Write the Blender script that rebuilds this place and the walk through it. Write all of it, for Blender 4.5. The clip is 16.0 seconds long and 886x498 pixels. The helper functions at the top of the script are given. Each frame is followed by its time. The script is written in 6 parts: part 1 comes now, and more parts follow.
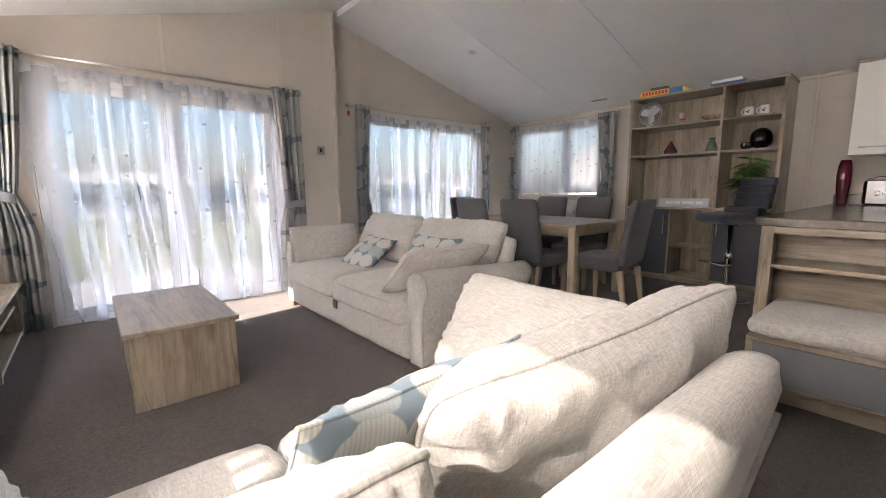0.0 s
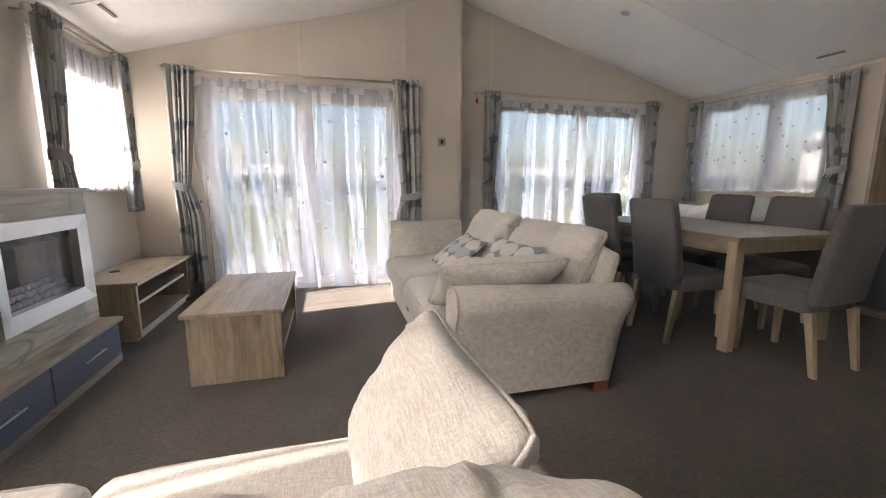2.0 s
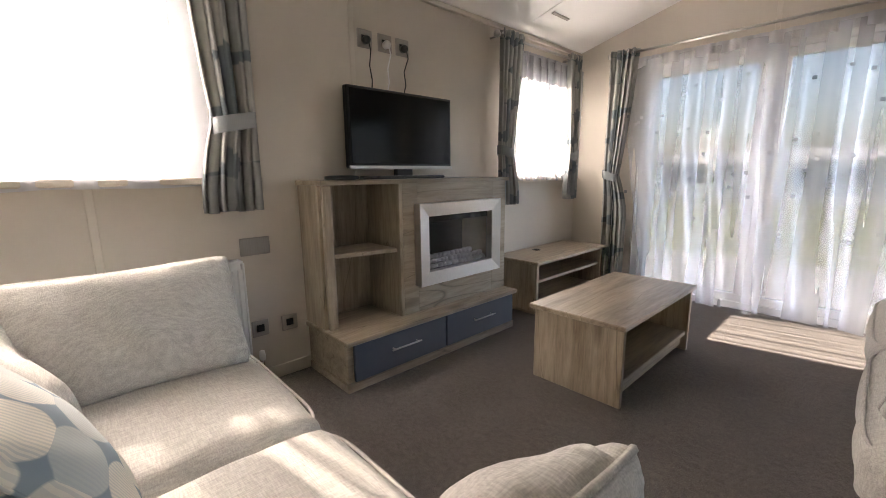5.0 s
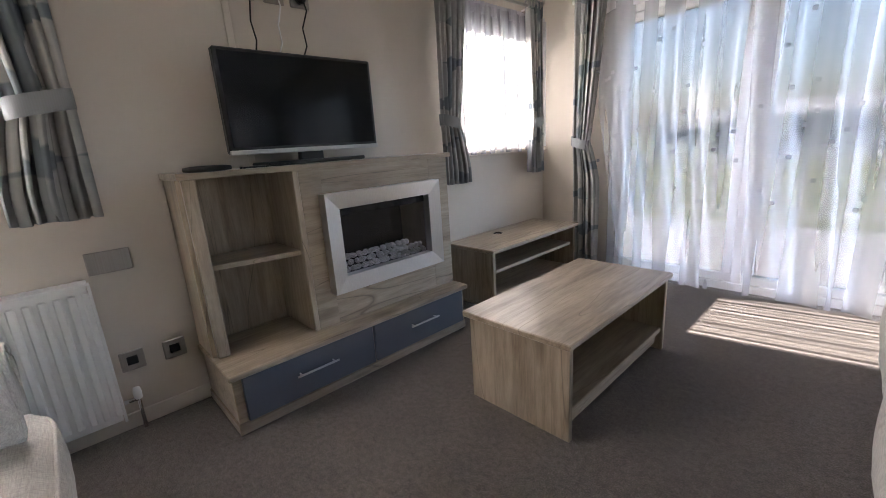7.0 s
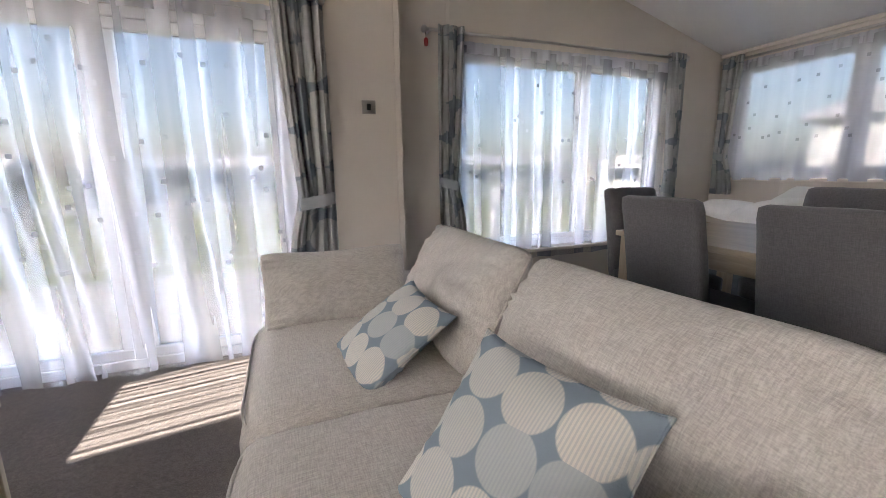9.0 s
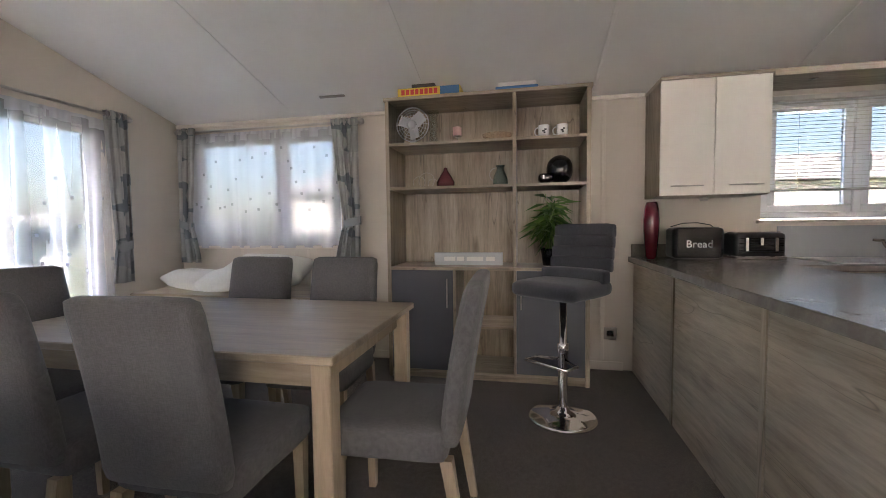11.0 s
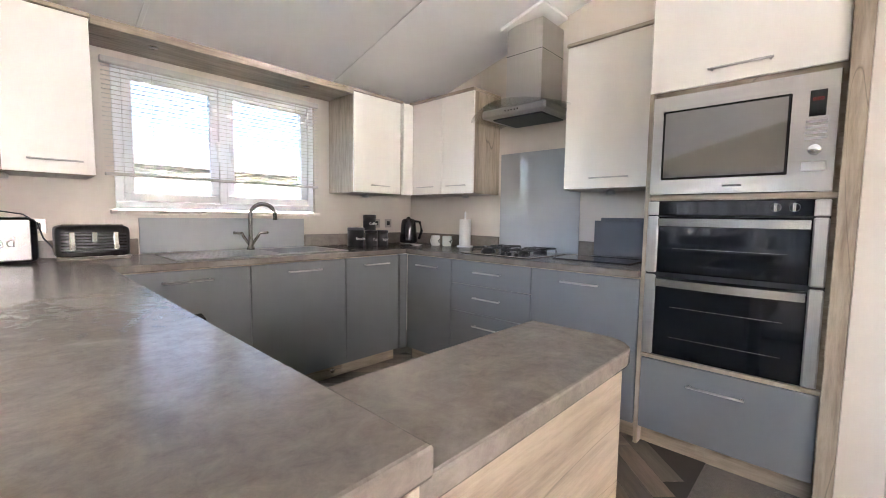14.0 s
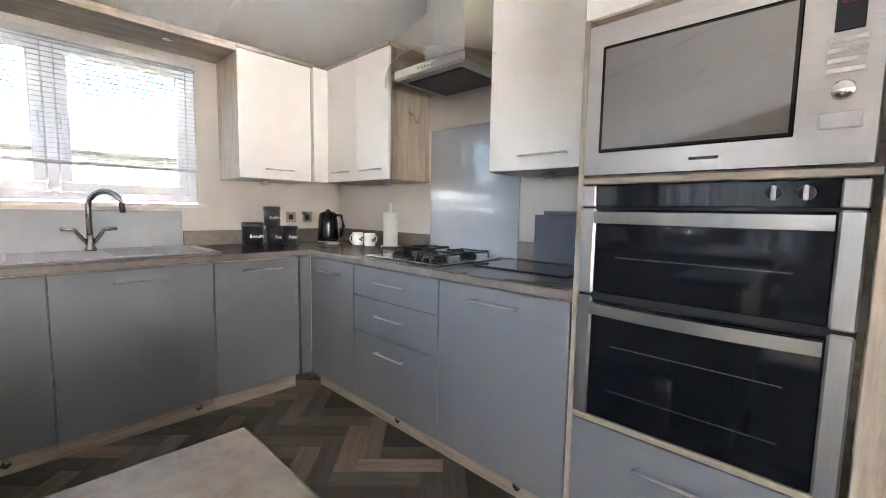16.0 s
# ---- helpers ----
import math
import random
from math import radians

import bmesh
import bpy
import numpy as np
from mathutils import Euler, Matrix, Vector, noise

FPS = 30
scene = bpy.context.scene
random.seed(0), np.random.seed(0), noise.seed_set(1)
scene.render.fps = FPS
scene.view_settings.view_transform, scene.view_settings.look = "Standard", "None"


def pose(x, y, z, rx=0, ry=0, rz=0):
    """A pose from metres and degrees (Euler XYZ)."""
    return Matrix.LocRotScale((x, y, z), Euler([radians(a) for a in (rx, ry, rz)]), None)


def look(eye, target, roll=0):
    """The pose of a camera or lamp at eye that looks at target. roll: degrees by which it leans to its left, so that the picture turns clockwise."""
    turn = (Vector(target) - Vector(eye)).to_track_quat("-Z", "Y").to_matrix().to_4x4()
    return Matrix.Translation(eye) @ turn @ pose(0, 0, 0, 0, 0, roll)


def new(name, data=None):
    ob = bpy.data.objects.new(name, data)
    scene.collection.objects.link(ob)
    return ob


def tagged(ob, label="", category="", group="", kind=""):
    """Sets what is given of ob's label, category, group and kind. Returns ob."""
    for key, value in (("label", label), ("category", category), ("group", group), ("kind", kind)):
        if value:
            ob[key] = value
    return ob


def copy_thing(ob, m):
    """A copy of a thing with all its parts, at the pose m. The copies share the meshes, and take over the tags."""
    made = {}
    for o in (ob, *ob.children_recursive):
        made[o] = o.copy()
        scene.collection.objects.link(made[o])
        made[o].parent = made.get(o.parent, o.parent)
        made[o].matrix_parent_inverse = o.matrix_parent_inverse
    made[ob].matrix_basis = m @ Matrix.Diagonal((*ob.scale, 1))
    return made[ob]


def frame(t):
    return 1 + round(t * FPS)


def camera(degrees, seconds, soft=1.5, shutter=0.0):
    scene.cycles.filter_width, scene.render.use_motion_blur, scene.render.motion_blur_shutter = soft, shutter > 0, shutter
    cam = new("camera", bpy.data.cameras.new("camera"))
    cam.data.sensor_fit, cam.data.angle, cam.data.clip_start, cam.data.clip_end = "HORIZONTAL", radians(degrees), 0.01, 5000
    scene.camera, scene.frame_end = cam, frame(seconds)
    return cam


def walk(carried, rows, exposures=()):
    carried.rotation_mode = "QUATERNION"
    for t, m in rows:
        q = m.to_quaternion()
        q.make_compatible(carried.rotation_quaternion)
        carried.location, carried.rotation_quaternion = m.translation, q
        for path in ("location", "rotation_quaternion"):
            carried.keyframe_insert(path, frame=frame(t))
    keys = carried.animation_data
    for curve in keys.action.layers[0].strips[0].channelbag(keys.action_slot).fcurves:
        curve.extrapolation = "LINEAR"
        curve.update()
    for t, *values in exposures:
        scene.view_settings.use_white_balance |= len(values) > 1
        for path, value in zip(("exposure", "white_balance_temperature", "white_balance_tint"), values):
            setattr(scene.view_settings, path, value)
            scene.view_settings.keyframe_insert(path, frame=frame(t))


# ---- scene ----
cam = camera(94.2, 16.0, 0.9)
PATH = [
    (0, (0.537, 0.481, 1.075), (1.828, 1.983, 0.794), -0.3),
    (0.5, (0.753, 0.501, 1.079), (1.935, 2.088, 0.79), -0.1),
    (1, (0.965, 0.55, 1.087), (2.0, 2.236, 0.794), 0.1),
    (1.5, (1.172, 0.549, 1.096), (1.978, 2.353, 0.79), 0.1),
    (2, (1.385, 0.525, 1.101), (1.905, 2.429, 0.779), 0.2),
    (2.5, (1.534, 0.581, 1.077), (1.715, 2.545, 0.745), 0.2),
    (3, (1.654, 0.713, 1.095), (1.455, 2.674, 0.757), 0.2),
    (3.5, (1.73, 0.8, 1.099), (1.132, 2.679, 0.766), 0.3),
    (4, (1.829, 0.87, 1.113), (0.856, 2.587, 0.789), 0.4),
    (4.5, (1.862, 0.947, 1.116), (0.585, 2.447, 0.771), 0.6),
    (4.7, (1.843, 1.009, 1.087), (0.464, 2.417, 0.747), 0.4),
    (6.8, (1.769, 1.627, 1.104), (0.242, 2.824, 0.62), -3.7),
    (7, (1.762, 1.696, 1.099), (0.34, 3.016, 0.613), -3.8),
    (7.5, (1.752, 1.889, 1.094), (0.76, 3.555, 0.604), -3.7),
    (8, (1.804, 2.066, 1.09), (1.321, 3.947, 0.613), -3.2),
    (8.5, (1.854, 2.14, 1.108), (1.998, 4.084, 0.661), -2.2),
    (9, (2.018, 2.199, 1.117), (2.721, 4.034, 0.746), -0.8),
    (9.5, (2.208, 2.204, 1.15), (3.401, 3.783, 0.86), -0.4),
    (9.7, (2.286, 2.191, 1.155), (3.644, 3.638, 0.898), -0.4),
    (11.8, (2.751, 1.579, 1.207), (4.724, 1.265, 1.099), -0.7),
    (12, (2.769, 1.497, 1.226), (4.704, 1.007, 1.104), -0.6),
    (12.5, (2.8, 1.295, 1.214), (4.593, 0.418, 1.082), -0.2),
    (13, (2.871, 1.081, 1.201), (4.492, -0.081, 1.053), 0.1),
    (13.5, (2.974, 0.86, 1.202), (4.444, -0.486, 1.04), 0.5),
    (14, (2.966, 0.626, 1.183), (4.336, -0.823, 1.026), 0.8),
    (14.5, (2.904, 0.378, 1.204), (4.224, -1.116, 1.046), 0.9),
    (15, (2.886, 0.168, 1.199), (4.186, -1.343, 1.044), 1.0),
    (15.5, (2.962, -0.066, 1.187), (4.282, -1.56, 1.021), 1.1),
    (16, (3.027, -0.276, 1.184), (4.401, -1.717, 0.997), 1.0),
]
EXPOSURES = [(0, 6.45, 6700, 14), (2, 6.35, 7000, 14), (3.5, 6.55, 7200, 14), (4.5, 6.1, 7200, 14), (7, 6.1, 6500, 14), (8, 6.45, 6900, 15), (9, 6.3, 6600, 14), (9.5, 6.15, 6400, 14), (11.8, 7.25, 7000, 14), (12.5, 7.8, 6800, 14), (13.5, 7.95, 6500, 14), (14.5, 7.75, 6500, 15), (16, 8.05, 6300, 14)]
walk(cam, [(t, look(eye, target, roll)) for t, eye, target, roll in PATH], EXPOSURES)

# ---- light ----
world = bpy.data.worlds.new("sky")
scene.world = world
world.use_nodes = True
SUN = Vector((-1.0, -0.16, 0.76)).normalized()
wn = world.node_tree.nodes
sky = wn.new("ShaderNodeTexSky")
sky.sky_type, sky.sun_disc = "NISHITA", False
sky.dust_density = 3.0
sky.sun_elevation = math.asin(SUN.z)
sky.sun_rotation = math.atan2(SUN.x, SUN.y)
wn["Background"].inputs["Strength"].default_value = 0.12
world.node_tree.links.new(sky.outputs[0], wn["Background"].inputs["Color"])
lamp = bpy.data.lights.new("sun", "SUN")
lamp.energy, lamp.angle, lamp.color = 3.0, radians(0.5), (1.0, 0.93, 0.84)
new("sun", lamp).matrix_world = look(SUN * 40, (0, 0, 0))

# ---- materials ----
def mat(name, colour, rough=0.6, metal=0.0):
    m = bpy.data.materials.new(name)
    m.use_nodes = True
    b = m.node_tree.nodes["Principled BSDF"]
    b.inputs["Base Color"].default_value = (*colour, 1)
    b.inputs["Roughness"].default_value, b.inputs["Metallic"].default_value = rough, metal
    return m


def node(m, kind, **values):
    n = m.node_tree.nodes.new(kind)
    for key, v in values.items():
        n.inputs[key].default_value = v
    return n


def link(m, a, b):
    m.node_tree.links.new(a, b)


def coords(m, scale=(1, 1, 1), kind="Object"):
    tc, mp = node(m, "ShaderNodeTexCoord"), node(m, "ShaderNodeMapping")
    mp.inputs["Scale"].default_value = scale
    link(m, tc.outputs[kind], mp.inputs["Vector"])
    return mp.outputs["Vector"]


def ramp(m, fac, stops):
    r = node(m, "ShaderNodeValToRGB")
    e = r.color_ramp.elements
    while len(e) < len(stops):
        e.new(0.5)
    for el, (p, c) in zip(e, stops):
        el.position, el.color = p, (*c, 1)
    link(m, fac, r.inputs["Fac"])
    return r.outputs["Color"]


def mix(m, fac, a, b, mode="MIX"):
    n = m.node_tree.nodes.new("ShaderNodeMix")
    n.data_type, n.blend_type = "RGBA", mode
    for v, i in ((fac, 0), (a, 6), (b, 7)):
        if isinstance(v, (float, int)):
            n.inputs[i].default_value = v
        elif isinstance(v, tuple):
            n.inputs[i].default_value = (*v, 1)
        else:
            link(m, v, n.inputs[i])
    return n.outputs[2]


def noise_tex(m, vec, scale, detail=4.0, rough=0.6, distortion=0.0):
    n = node(m, "ShaderNodeTexNoise", Scale=scale, Detail=detail, Roughness=rough, Distortion=distortion)
    link(m, vec, n.inputs["Vector"])
    return n.outputs["Fac"]


def bump(m, height, strength=0.2, distance=0.002):
    n = node(m, "ShaderNodeBump", Strength=strength, Distance=distance)
    link(m, height, n.inputs["Height"])
    link(m, n.outputs[0], m.node_tree.nodes["Principled BSDF"].inputs["Normal"])


def base(m, socket):
    link(m, socket, m.node_tree.nodes["Principled BSDF"].inputs["Base Color"])


def painted(name, colour, rough=0.55, spread=0.06, grain=60):
    """Paint or coated board: slight cloudiness and a fine relief."""
    m = mat(name, colour, rough)
    v = coords(m)
    d, l = tuple(c * (1 - spread) for c in colour), tuple(min(1, c * (1 + spread)) for c in colour)
    base(m, ramp(m, noise_tex(m, v, 2.5, 5), [(0.3, d), (0.7, l)]))
    bump(m, noise_tex(m, v, grain, 3), 0.08, 0.001)
    return m


def wooden(name, dark, light, axis=1, rough=0.34, knots=True):
    """Oak-effect board with its grain along an axis, cracks and knots."""
    m = mat(name, light, rough)
    s = [9.0, 9.0, 9.0]
    s[axis] = 0.9
    info = node(m, "ShaderNodeObjectInfo")
    add = node(m, "ShaderNodeVectorMath")
    add.operation = "MULTIPLY_ADD"
    add.inputs[1].default_value = (1, 1, 1)
    link(m, coords(m, tuple(s)), add.inputs[0])
    off = node(m, "ShaderNodeCombineXYZ")
    mul = node(m, "ShaderNodeMath")
    mul.operation = "MULTIPLY"
    mul.inputs[1].default_value = 37.0
    link(m, info.outputs["Random"], mul.inputs[0])
    for i in range(3):
        link(m, mul.outputs[0], off.inputs[i])
    link(m, off.outputs[0], add.inputs[2])
    v = add.outputs[0]
    broad, fine = noise_tex(m, v, 0.8, 4, 0.55, 0.6), noise_tex(m, v, 5.0, 6, 0.7, 0.3)
    mid = tuple((a + b) / 2 for a, b in zip(dark, light))
    c = ramp(m, broad, [(0.28, dark), (0.45, mid), (0.62, light)])
    c = mix(m, 0.45, c, ramp(m, fine, [(0.3, tuple(a * 0.75 for a in dark)), (0.6, light)]))
    if knots:
        s2 = [3.2, 3.2, 3.2]
        s2[axis] = 1.1
        vo = node(m, "ShaderNodeTexVoronoi", Scale=1.0)
        link(m, coords(m, tuple(s2)), vo.inputs["Vector"])
        c = mix(m, ramp(m, vo.outputs["Distance"], [(0.03, (0.75, 0.75, 0.75)), (0.13, (0, 0, 0))]), c, tuple(a * 0.45 for a in dark))
        crack = noise_tex(m, v, 0.55, 2, 0.4, 1.2)
        c = mix(m, ramp(m, crack, [(0.494, (0, 0, 0)), (0.5, (0.55, 0.55, 0.55)), (0.506, (0, 0, 0))]), c, tuple(a * 0.4 for a in dark))
    base(m, c)
    bump(m, fine, 0.12, 0.001)
    return m


def woven(name, dark, light, scale=260, rough=0.95, fold=0.35):
    """Coarse upholstery cloth: crossed yarns and soft wear."""
    m = mat(name, light, rough)
    v = coords(m)
    a = noise_tex(m, coords(m, (scale, scale * 0.12, scale * 0.12)), 1.0, 2)
    b = noise_tex(m, coords(m, (scale * 0.12, scale, scale)), 1.0, 2)
    yarn = mix(m, 0.5, a, b)
    mid = tuple((x + y) / 2 for x, y in zip(dark, light))
    c = ramp(m, yarn, [(0.36, dark), (0.5, mid), (0.62, light)])
    c = mix(m, 0.35, c, ramp(m, noise_tex(m, v, 4, 3), [(0.3, mid), (0.7, light)]))
    base(m, c)
    h = mix(m, 0.25, yarn, noise_tex(m, v, 14, 3), "ADD")
    bump(m, h, fold * 1.5, 0.004)
    m.node_tree.nodes["Principled BSDF"].inputs["Sheen Weight"].default_value = 0.15
    return m


def curtain_cloth(name):
    """Grey-blue cloth printed with overlapping half discs, ribbed in part."""
    m = mat(name, (0.3, 0.32, 0.34), 0.9)
    v = coords(m, (1, 1, 1), "UV")
    vo = node(m, "ShaderNodeTexVoronoi", Scale=4.2, Randomness=0.4)
    vo.voronoi_dimensions = "2D"
    link(m, v, vo.inputs["Vector"])
    hue = ramp(m, node_random(m, vo.outputs["Color"]), [(0.0, (0.46, 0.46, 0.44)), (0.35, (0.36, 0.37, 0.365)), (0.6, (0.50, 0.49, 0.46)), (0.85, (0.30, 0.32, 0.33))])
    wav = node(m, "ShaderNodeTexWave", Scale=60.0, Distortion=0.0)
    link(m, v, wav.inputs["Vector"])
    ribs = mix(m, ramp(m, wav.outputs["Fac"], [(0.4, (0, 0, 0)), (0.6, (0.22, 0.22, 0.22))]), hue, (0.34, 0.37, 0.385))
    disc = ramp(m, vo.outputs["Distance"], [(0.50, (0, 0, 0)), (0.53, (1, 1, 1))])
    base(m, mix(m, disc, ribs, (0.17, 0.205, 0.225)))
    bump(m, noise_tex(m, coords(m), 320, 2), 0.25, 0.002)
    b = m.node_tree.nodes["Principled BSDF"]
    t = node(m, "ShaderNodeBsdfTranslucent", Color=(0.6, 0.57, 0.5, 1))
    s = node(m, "ShaderNodeMixShader", Fac=0.09)
    link(m, b.outputs[0], s.inputs[1])
    link(m, t.outputs[0], s.inputs[2])
    link(m, s.outputs[0], m.node_tree.nodes["Material Output"].inputs["Surface"])
    return m


def node_random(m, colour):
    n = node(m, "ShaderNodeSeparateColor")
    link(m, colour, n.inputs[0])
    return n.outputs[0]


def sheer(name, clear=0.5, glow=0.86, weave=(11, 11, 0.25), swing=(0.88, 1.08)):
    m = mat(name, (0.85, 0.86, 0.92), 0.9)
    b = m.node_tree.nodes["Principled BSDF"]
    t, g = node(m, "ShaderNodeBsdfTranslucent", Color=(glow, glow, glow * 1.05, 1)), node(m, "ShaderNodeBsdfTransparent")
    s1, s2 = node(m, "ShaderNodeMixShader", Fac=0.72), node(m, "ShaderNodeMixShader")
    th = noise_tex(m, coords(m, weave), 1.0, 2, 0.5)
    r = node(m, "ShaderNodeMapRange")
    link(m, th, r.inputs["Value"])
    r.inputs["From Min"].default_value, r.inputs["From Max"].default_value = 0.36, 0.64
    r.inputs["To Min"].default_value, r.inputs["To Max"].default_value = clear * swing[0], clear * swing[1]
    link(m, r.outputs[0], s2.inputs[0])
    link(m, b.outputs[0], s1.inputs[1])
    link(m, t.outputs[0], s1.inputs[2])
    link(m, s1.outputs[0], s2.inputs[1])
    link(m, g.outputs[0], s2.inputs[2])
    link(m, s2.outputs[0], m.node_tree.nodes["Material Output"].inputs["Surface"])
    return m


def glassy(name, tint=(1, 1, 1), gloss=0.08):
    """A thin pane: clear, with a faint mirror."""
    m = mat(name, tint, 0.02)
    g, t = node(m, "ShaderNodeBsdfGlossy", Roughness=0.01), node(m, "ShaderNodeBsdfTransparent", Color=(*tint, 1))
    f, s = node(m, "ShaderNodeLayerWeight", Blend=0.5), node(m, "ShaderNodeMixShader")
    p, q = node(m, "ShaderNodeMath"), node(m, "ShaderNodeMath")
    p.operation, q.operation = "POWER", "MULTIPLY_ADD"
    p.inputs[1].default_value = 4.0
    q.inputs[1].default_value, q.inputs[2].default_value = 0.6, gloss / 2
    link(m, f.outputs["Facing"], p.inputs[0])
    link(m, p.outputs[0], q.inputs[0])
    link(m, q.outputs[0], s.inputs[0])
    link(m, t.outputs[0], s.inputs[1])
    link(m, g.outputs[0], s.inputs[2])
    link(m, s.outputs[0], m.node_tree.nodes["Material Output"].inputs["Surface"])
    return m


def brushed(name, colour=(0.62, 0.6, 0.57), rough=0.28, axis=2):
    m = mat(name, colour, rough, 1.0)
    s = [300.0, 300.0, 300.0]
    s[axis] = 4.0
    f = noise_tex(m, coords(m, tuple(s)), 1.0, 2)
    base(m, ramp(m, f, [(0.3, tuple(c * 0.9 for c in colour)), (0.7, colour)]))
    bump(m, f, 0.05, 0.0005)
    return m


WALL = painted("wall_beige", (0.62, 0.56, 0.485), 0.6, 0.03)
TRIMB = painted("trim_beige", (0.66, 0.60, 0.525), 0.5, 0.03)
CEIL = painted("ceiling_white", (0.85, 0.84, 0.82), 0.6, 0.02, 30)
WHITE = painted("white_gloss", (0.80, 0.80, 0.79), 0.3, 0.02)
CREAM = painted("cream_board", (0.80, 0.765, 0.70), 0.32, 0.01)
GREY = painted("slate_grey_board", (0.165, 0.175, 0.179), 0.40, 0.04)
GREYD = painted("dark_grey_board", (0.10, 0.105, 0.12), 0.42, 0.05)
OAKX = wooden("oak_grain_x", (0.18, 0.135, 0.09), (0.46, 0.38, 0.285), 0)
OAKY = wooden("oak_grain_y", (0.18, 0.135, 0.09), (0.46, 0.38, 0.285), 1)
OAKZ = wooden("oak_grain_z", (0.18, 0.135, 0.09), (0.46, 0.38, 0.285), 2)
BEECH = wooden("pale_wood", (0.36, 0.27, 0.175), (0.54, 0.43, 0.31), 2, 0.4, False)
BEECHY = wooden("pale_wood_y", (0.30, 0.235, 0.165), (0.46, 0.375, 0.28), 1, 0.35, False)
SOFA = woven("oat_upholstery", (0.34, 0.32, 0.292), (0.64, 0.61, 0.565), 300)
CHAIR = woven("grey_chair_cloth", (0.072, 0.07, 0.072), (0.145, 0.141, 0.143), 420, 0.9, 0.15)
STOOL = woven("charcoal_cloth", (0.026, 0.028, 0.034), (0.062, 0.064, 0.074), 420, 0.9, 0.15)
PILLOWW = woven("white_linen", (0.66, 0.64, 0.6), (0.78, 0.77, 0.73), 300, 0.9, 0.2)
CURT = curtain_cloth("printed_curtain")
NET = sheer("voile", 0.67, 0.60, (7, 7, 0.15), (0.90, 1.08))
NETE = sheer("close_voile", 0.50, 0.75, (7, 7, 0.15), (0.90, 1.08))
NETV = sheer("heavy_voile", 0.019, 0.60, (0, 13, 0.1), (0.0, 1.9))
NETD = sheer("dense_voile", 0.24, 0.6)
NETP = sheer("pleated_voile", 0.12, 0.35, (0, 34, 0.1), (0.1, 1.9))
# Deep grey tint put in only to lower the brightness of the view outside.
PANE = glassy("view_dimming_glass", (0.15, 0.151, 0.153))
STEEL = brushed("brushed_steel")
STEELX = brushed("brushed_steel_x", (0.62, 0.6, 0.57), 0.25, 0)
CHROME = mat("chrome", (0.8, 0.8, 0.8), 0.07, 1.0)
NICKEL = mat("satin_nickel", (0.55, 0.53, 0.5), 0.3, 1.0)
BLACK = painted("black_plastic", (0.012, 0.012, 0.013), 0.3, 0.1)
GLOSS = mat("black_glass", (0.004, 0.004, 0.005), 0.06)
GLOSS.node_tree.nodes["Principled BSDF"].inputs["Specular IOR Level"].default_value = 0.38
SCREEN = mat("dark_screen", (0.003, 0.003, 0.004), 0.10)
SCREEN.node_tree.nodes["Principled BSDF"].inputs["Specular IOR Level"].default_value = 0.35
UPVC = painted("white_upvc", (0.82, 0.83, 0.84), 0.25, 0.02)
DARK = mat("dark_void", (0.02, 0.018, 0.017), 0.8)


def carpet():
    m = mat("brown_carpet", (0.1, 0.08, 0.07), 1.0)
    v = coords(m)
    f = noise_tex(m, v, 190, 3, 0.7)
    c = ramp(m, f, [(0.3, (0.058, 0.049, 0.044)), (0.5, (0.14, 0.119, 0.106)), (0.7, (0.30, 0.26, 0.235))])
    c = mix(m, 0.3, c, ramp(m, noise_tex(m, v, 3.0, 4, 0.6, 0.8), [(0.35, (0.075, 0.062, 0.056)), (0.65, (0.155, 0.132, 0.118))]))
    c = mix(m, 0.55, c, ramp(m, noise_tex(m, v, 45, 4, 0.75), [(0.35, (0.45, 0.45, 0.45)), (0.65, (1.45, 1.45, 1.45))]), "MULTIPLY")
    base(m, c)
    bump(m, f, 1.0, 0.008)
    b = m.node_tree.nodes["Principled BSDF"]
    b.inputs["Sheen Weight"].default_value, b.inputs["Sheen Roughness"].default_value = 0.15, 0.4
    return m


def stone_top():
    m = mat("stone_effect_laminate", (0.2, 0.17, 0.14), 0.3)
    v = coords(m)
    a = noise_tex(m, v, 5.0, 8, 0.65, 0.6)
    b = noise_tex(m, coords(m, (9, 7, 9)), 4.0, 8, 0.8, 0.5)
    c = ramp(m, a, [(0.30, (0.13, 0.11, 0.093)), (0.5, (0.185, 0.158, 0.134)), (0.68, (0.27, 0.235, 0.202))])
    c = mix(m, 0.35, c, ramp(m, b, [(0.36, (0.115, 0.097, 0.083)), (0.62, (0.24, 0.207, 0.178))]))
    base(m, c)
    r = node(m, "ShaderNodeMapRange")
    link(m, b, r.inputs["Value"])
    r.inputs["To Min"].default_value, r.inputs["To Max"].default_value = 0.16, 0.30
    link(m, r.outputs[0], m.node_tree.nodes["Principled BSDF"].inputs["Roughness"])
    bump(m, noise_tex(m, v, 70, 4), 0.07, 0.001)
    return m


CARPET, STONE = carpet(), stone_top()


# ---- shapes ----
def thing(name, x, y, z, label, category, group="", kind=""):
    ob = new(name)
    ob.empty_display_size = 0.05
    ob.matrix_world = pose(x, y, z)
    return tagged(ob, label, category, group, kind)


def root_of(ob):
    while ob.parent:
        ob = ob.parent
    return ob


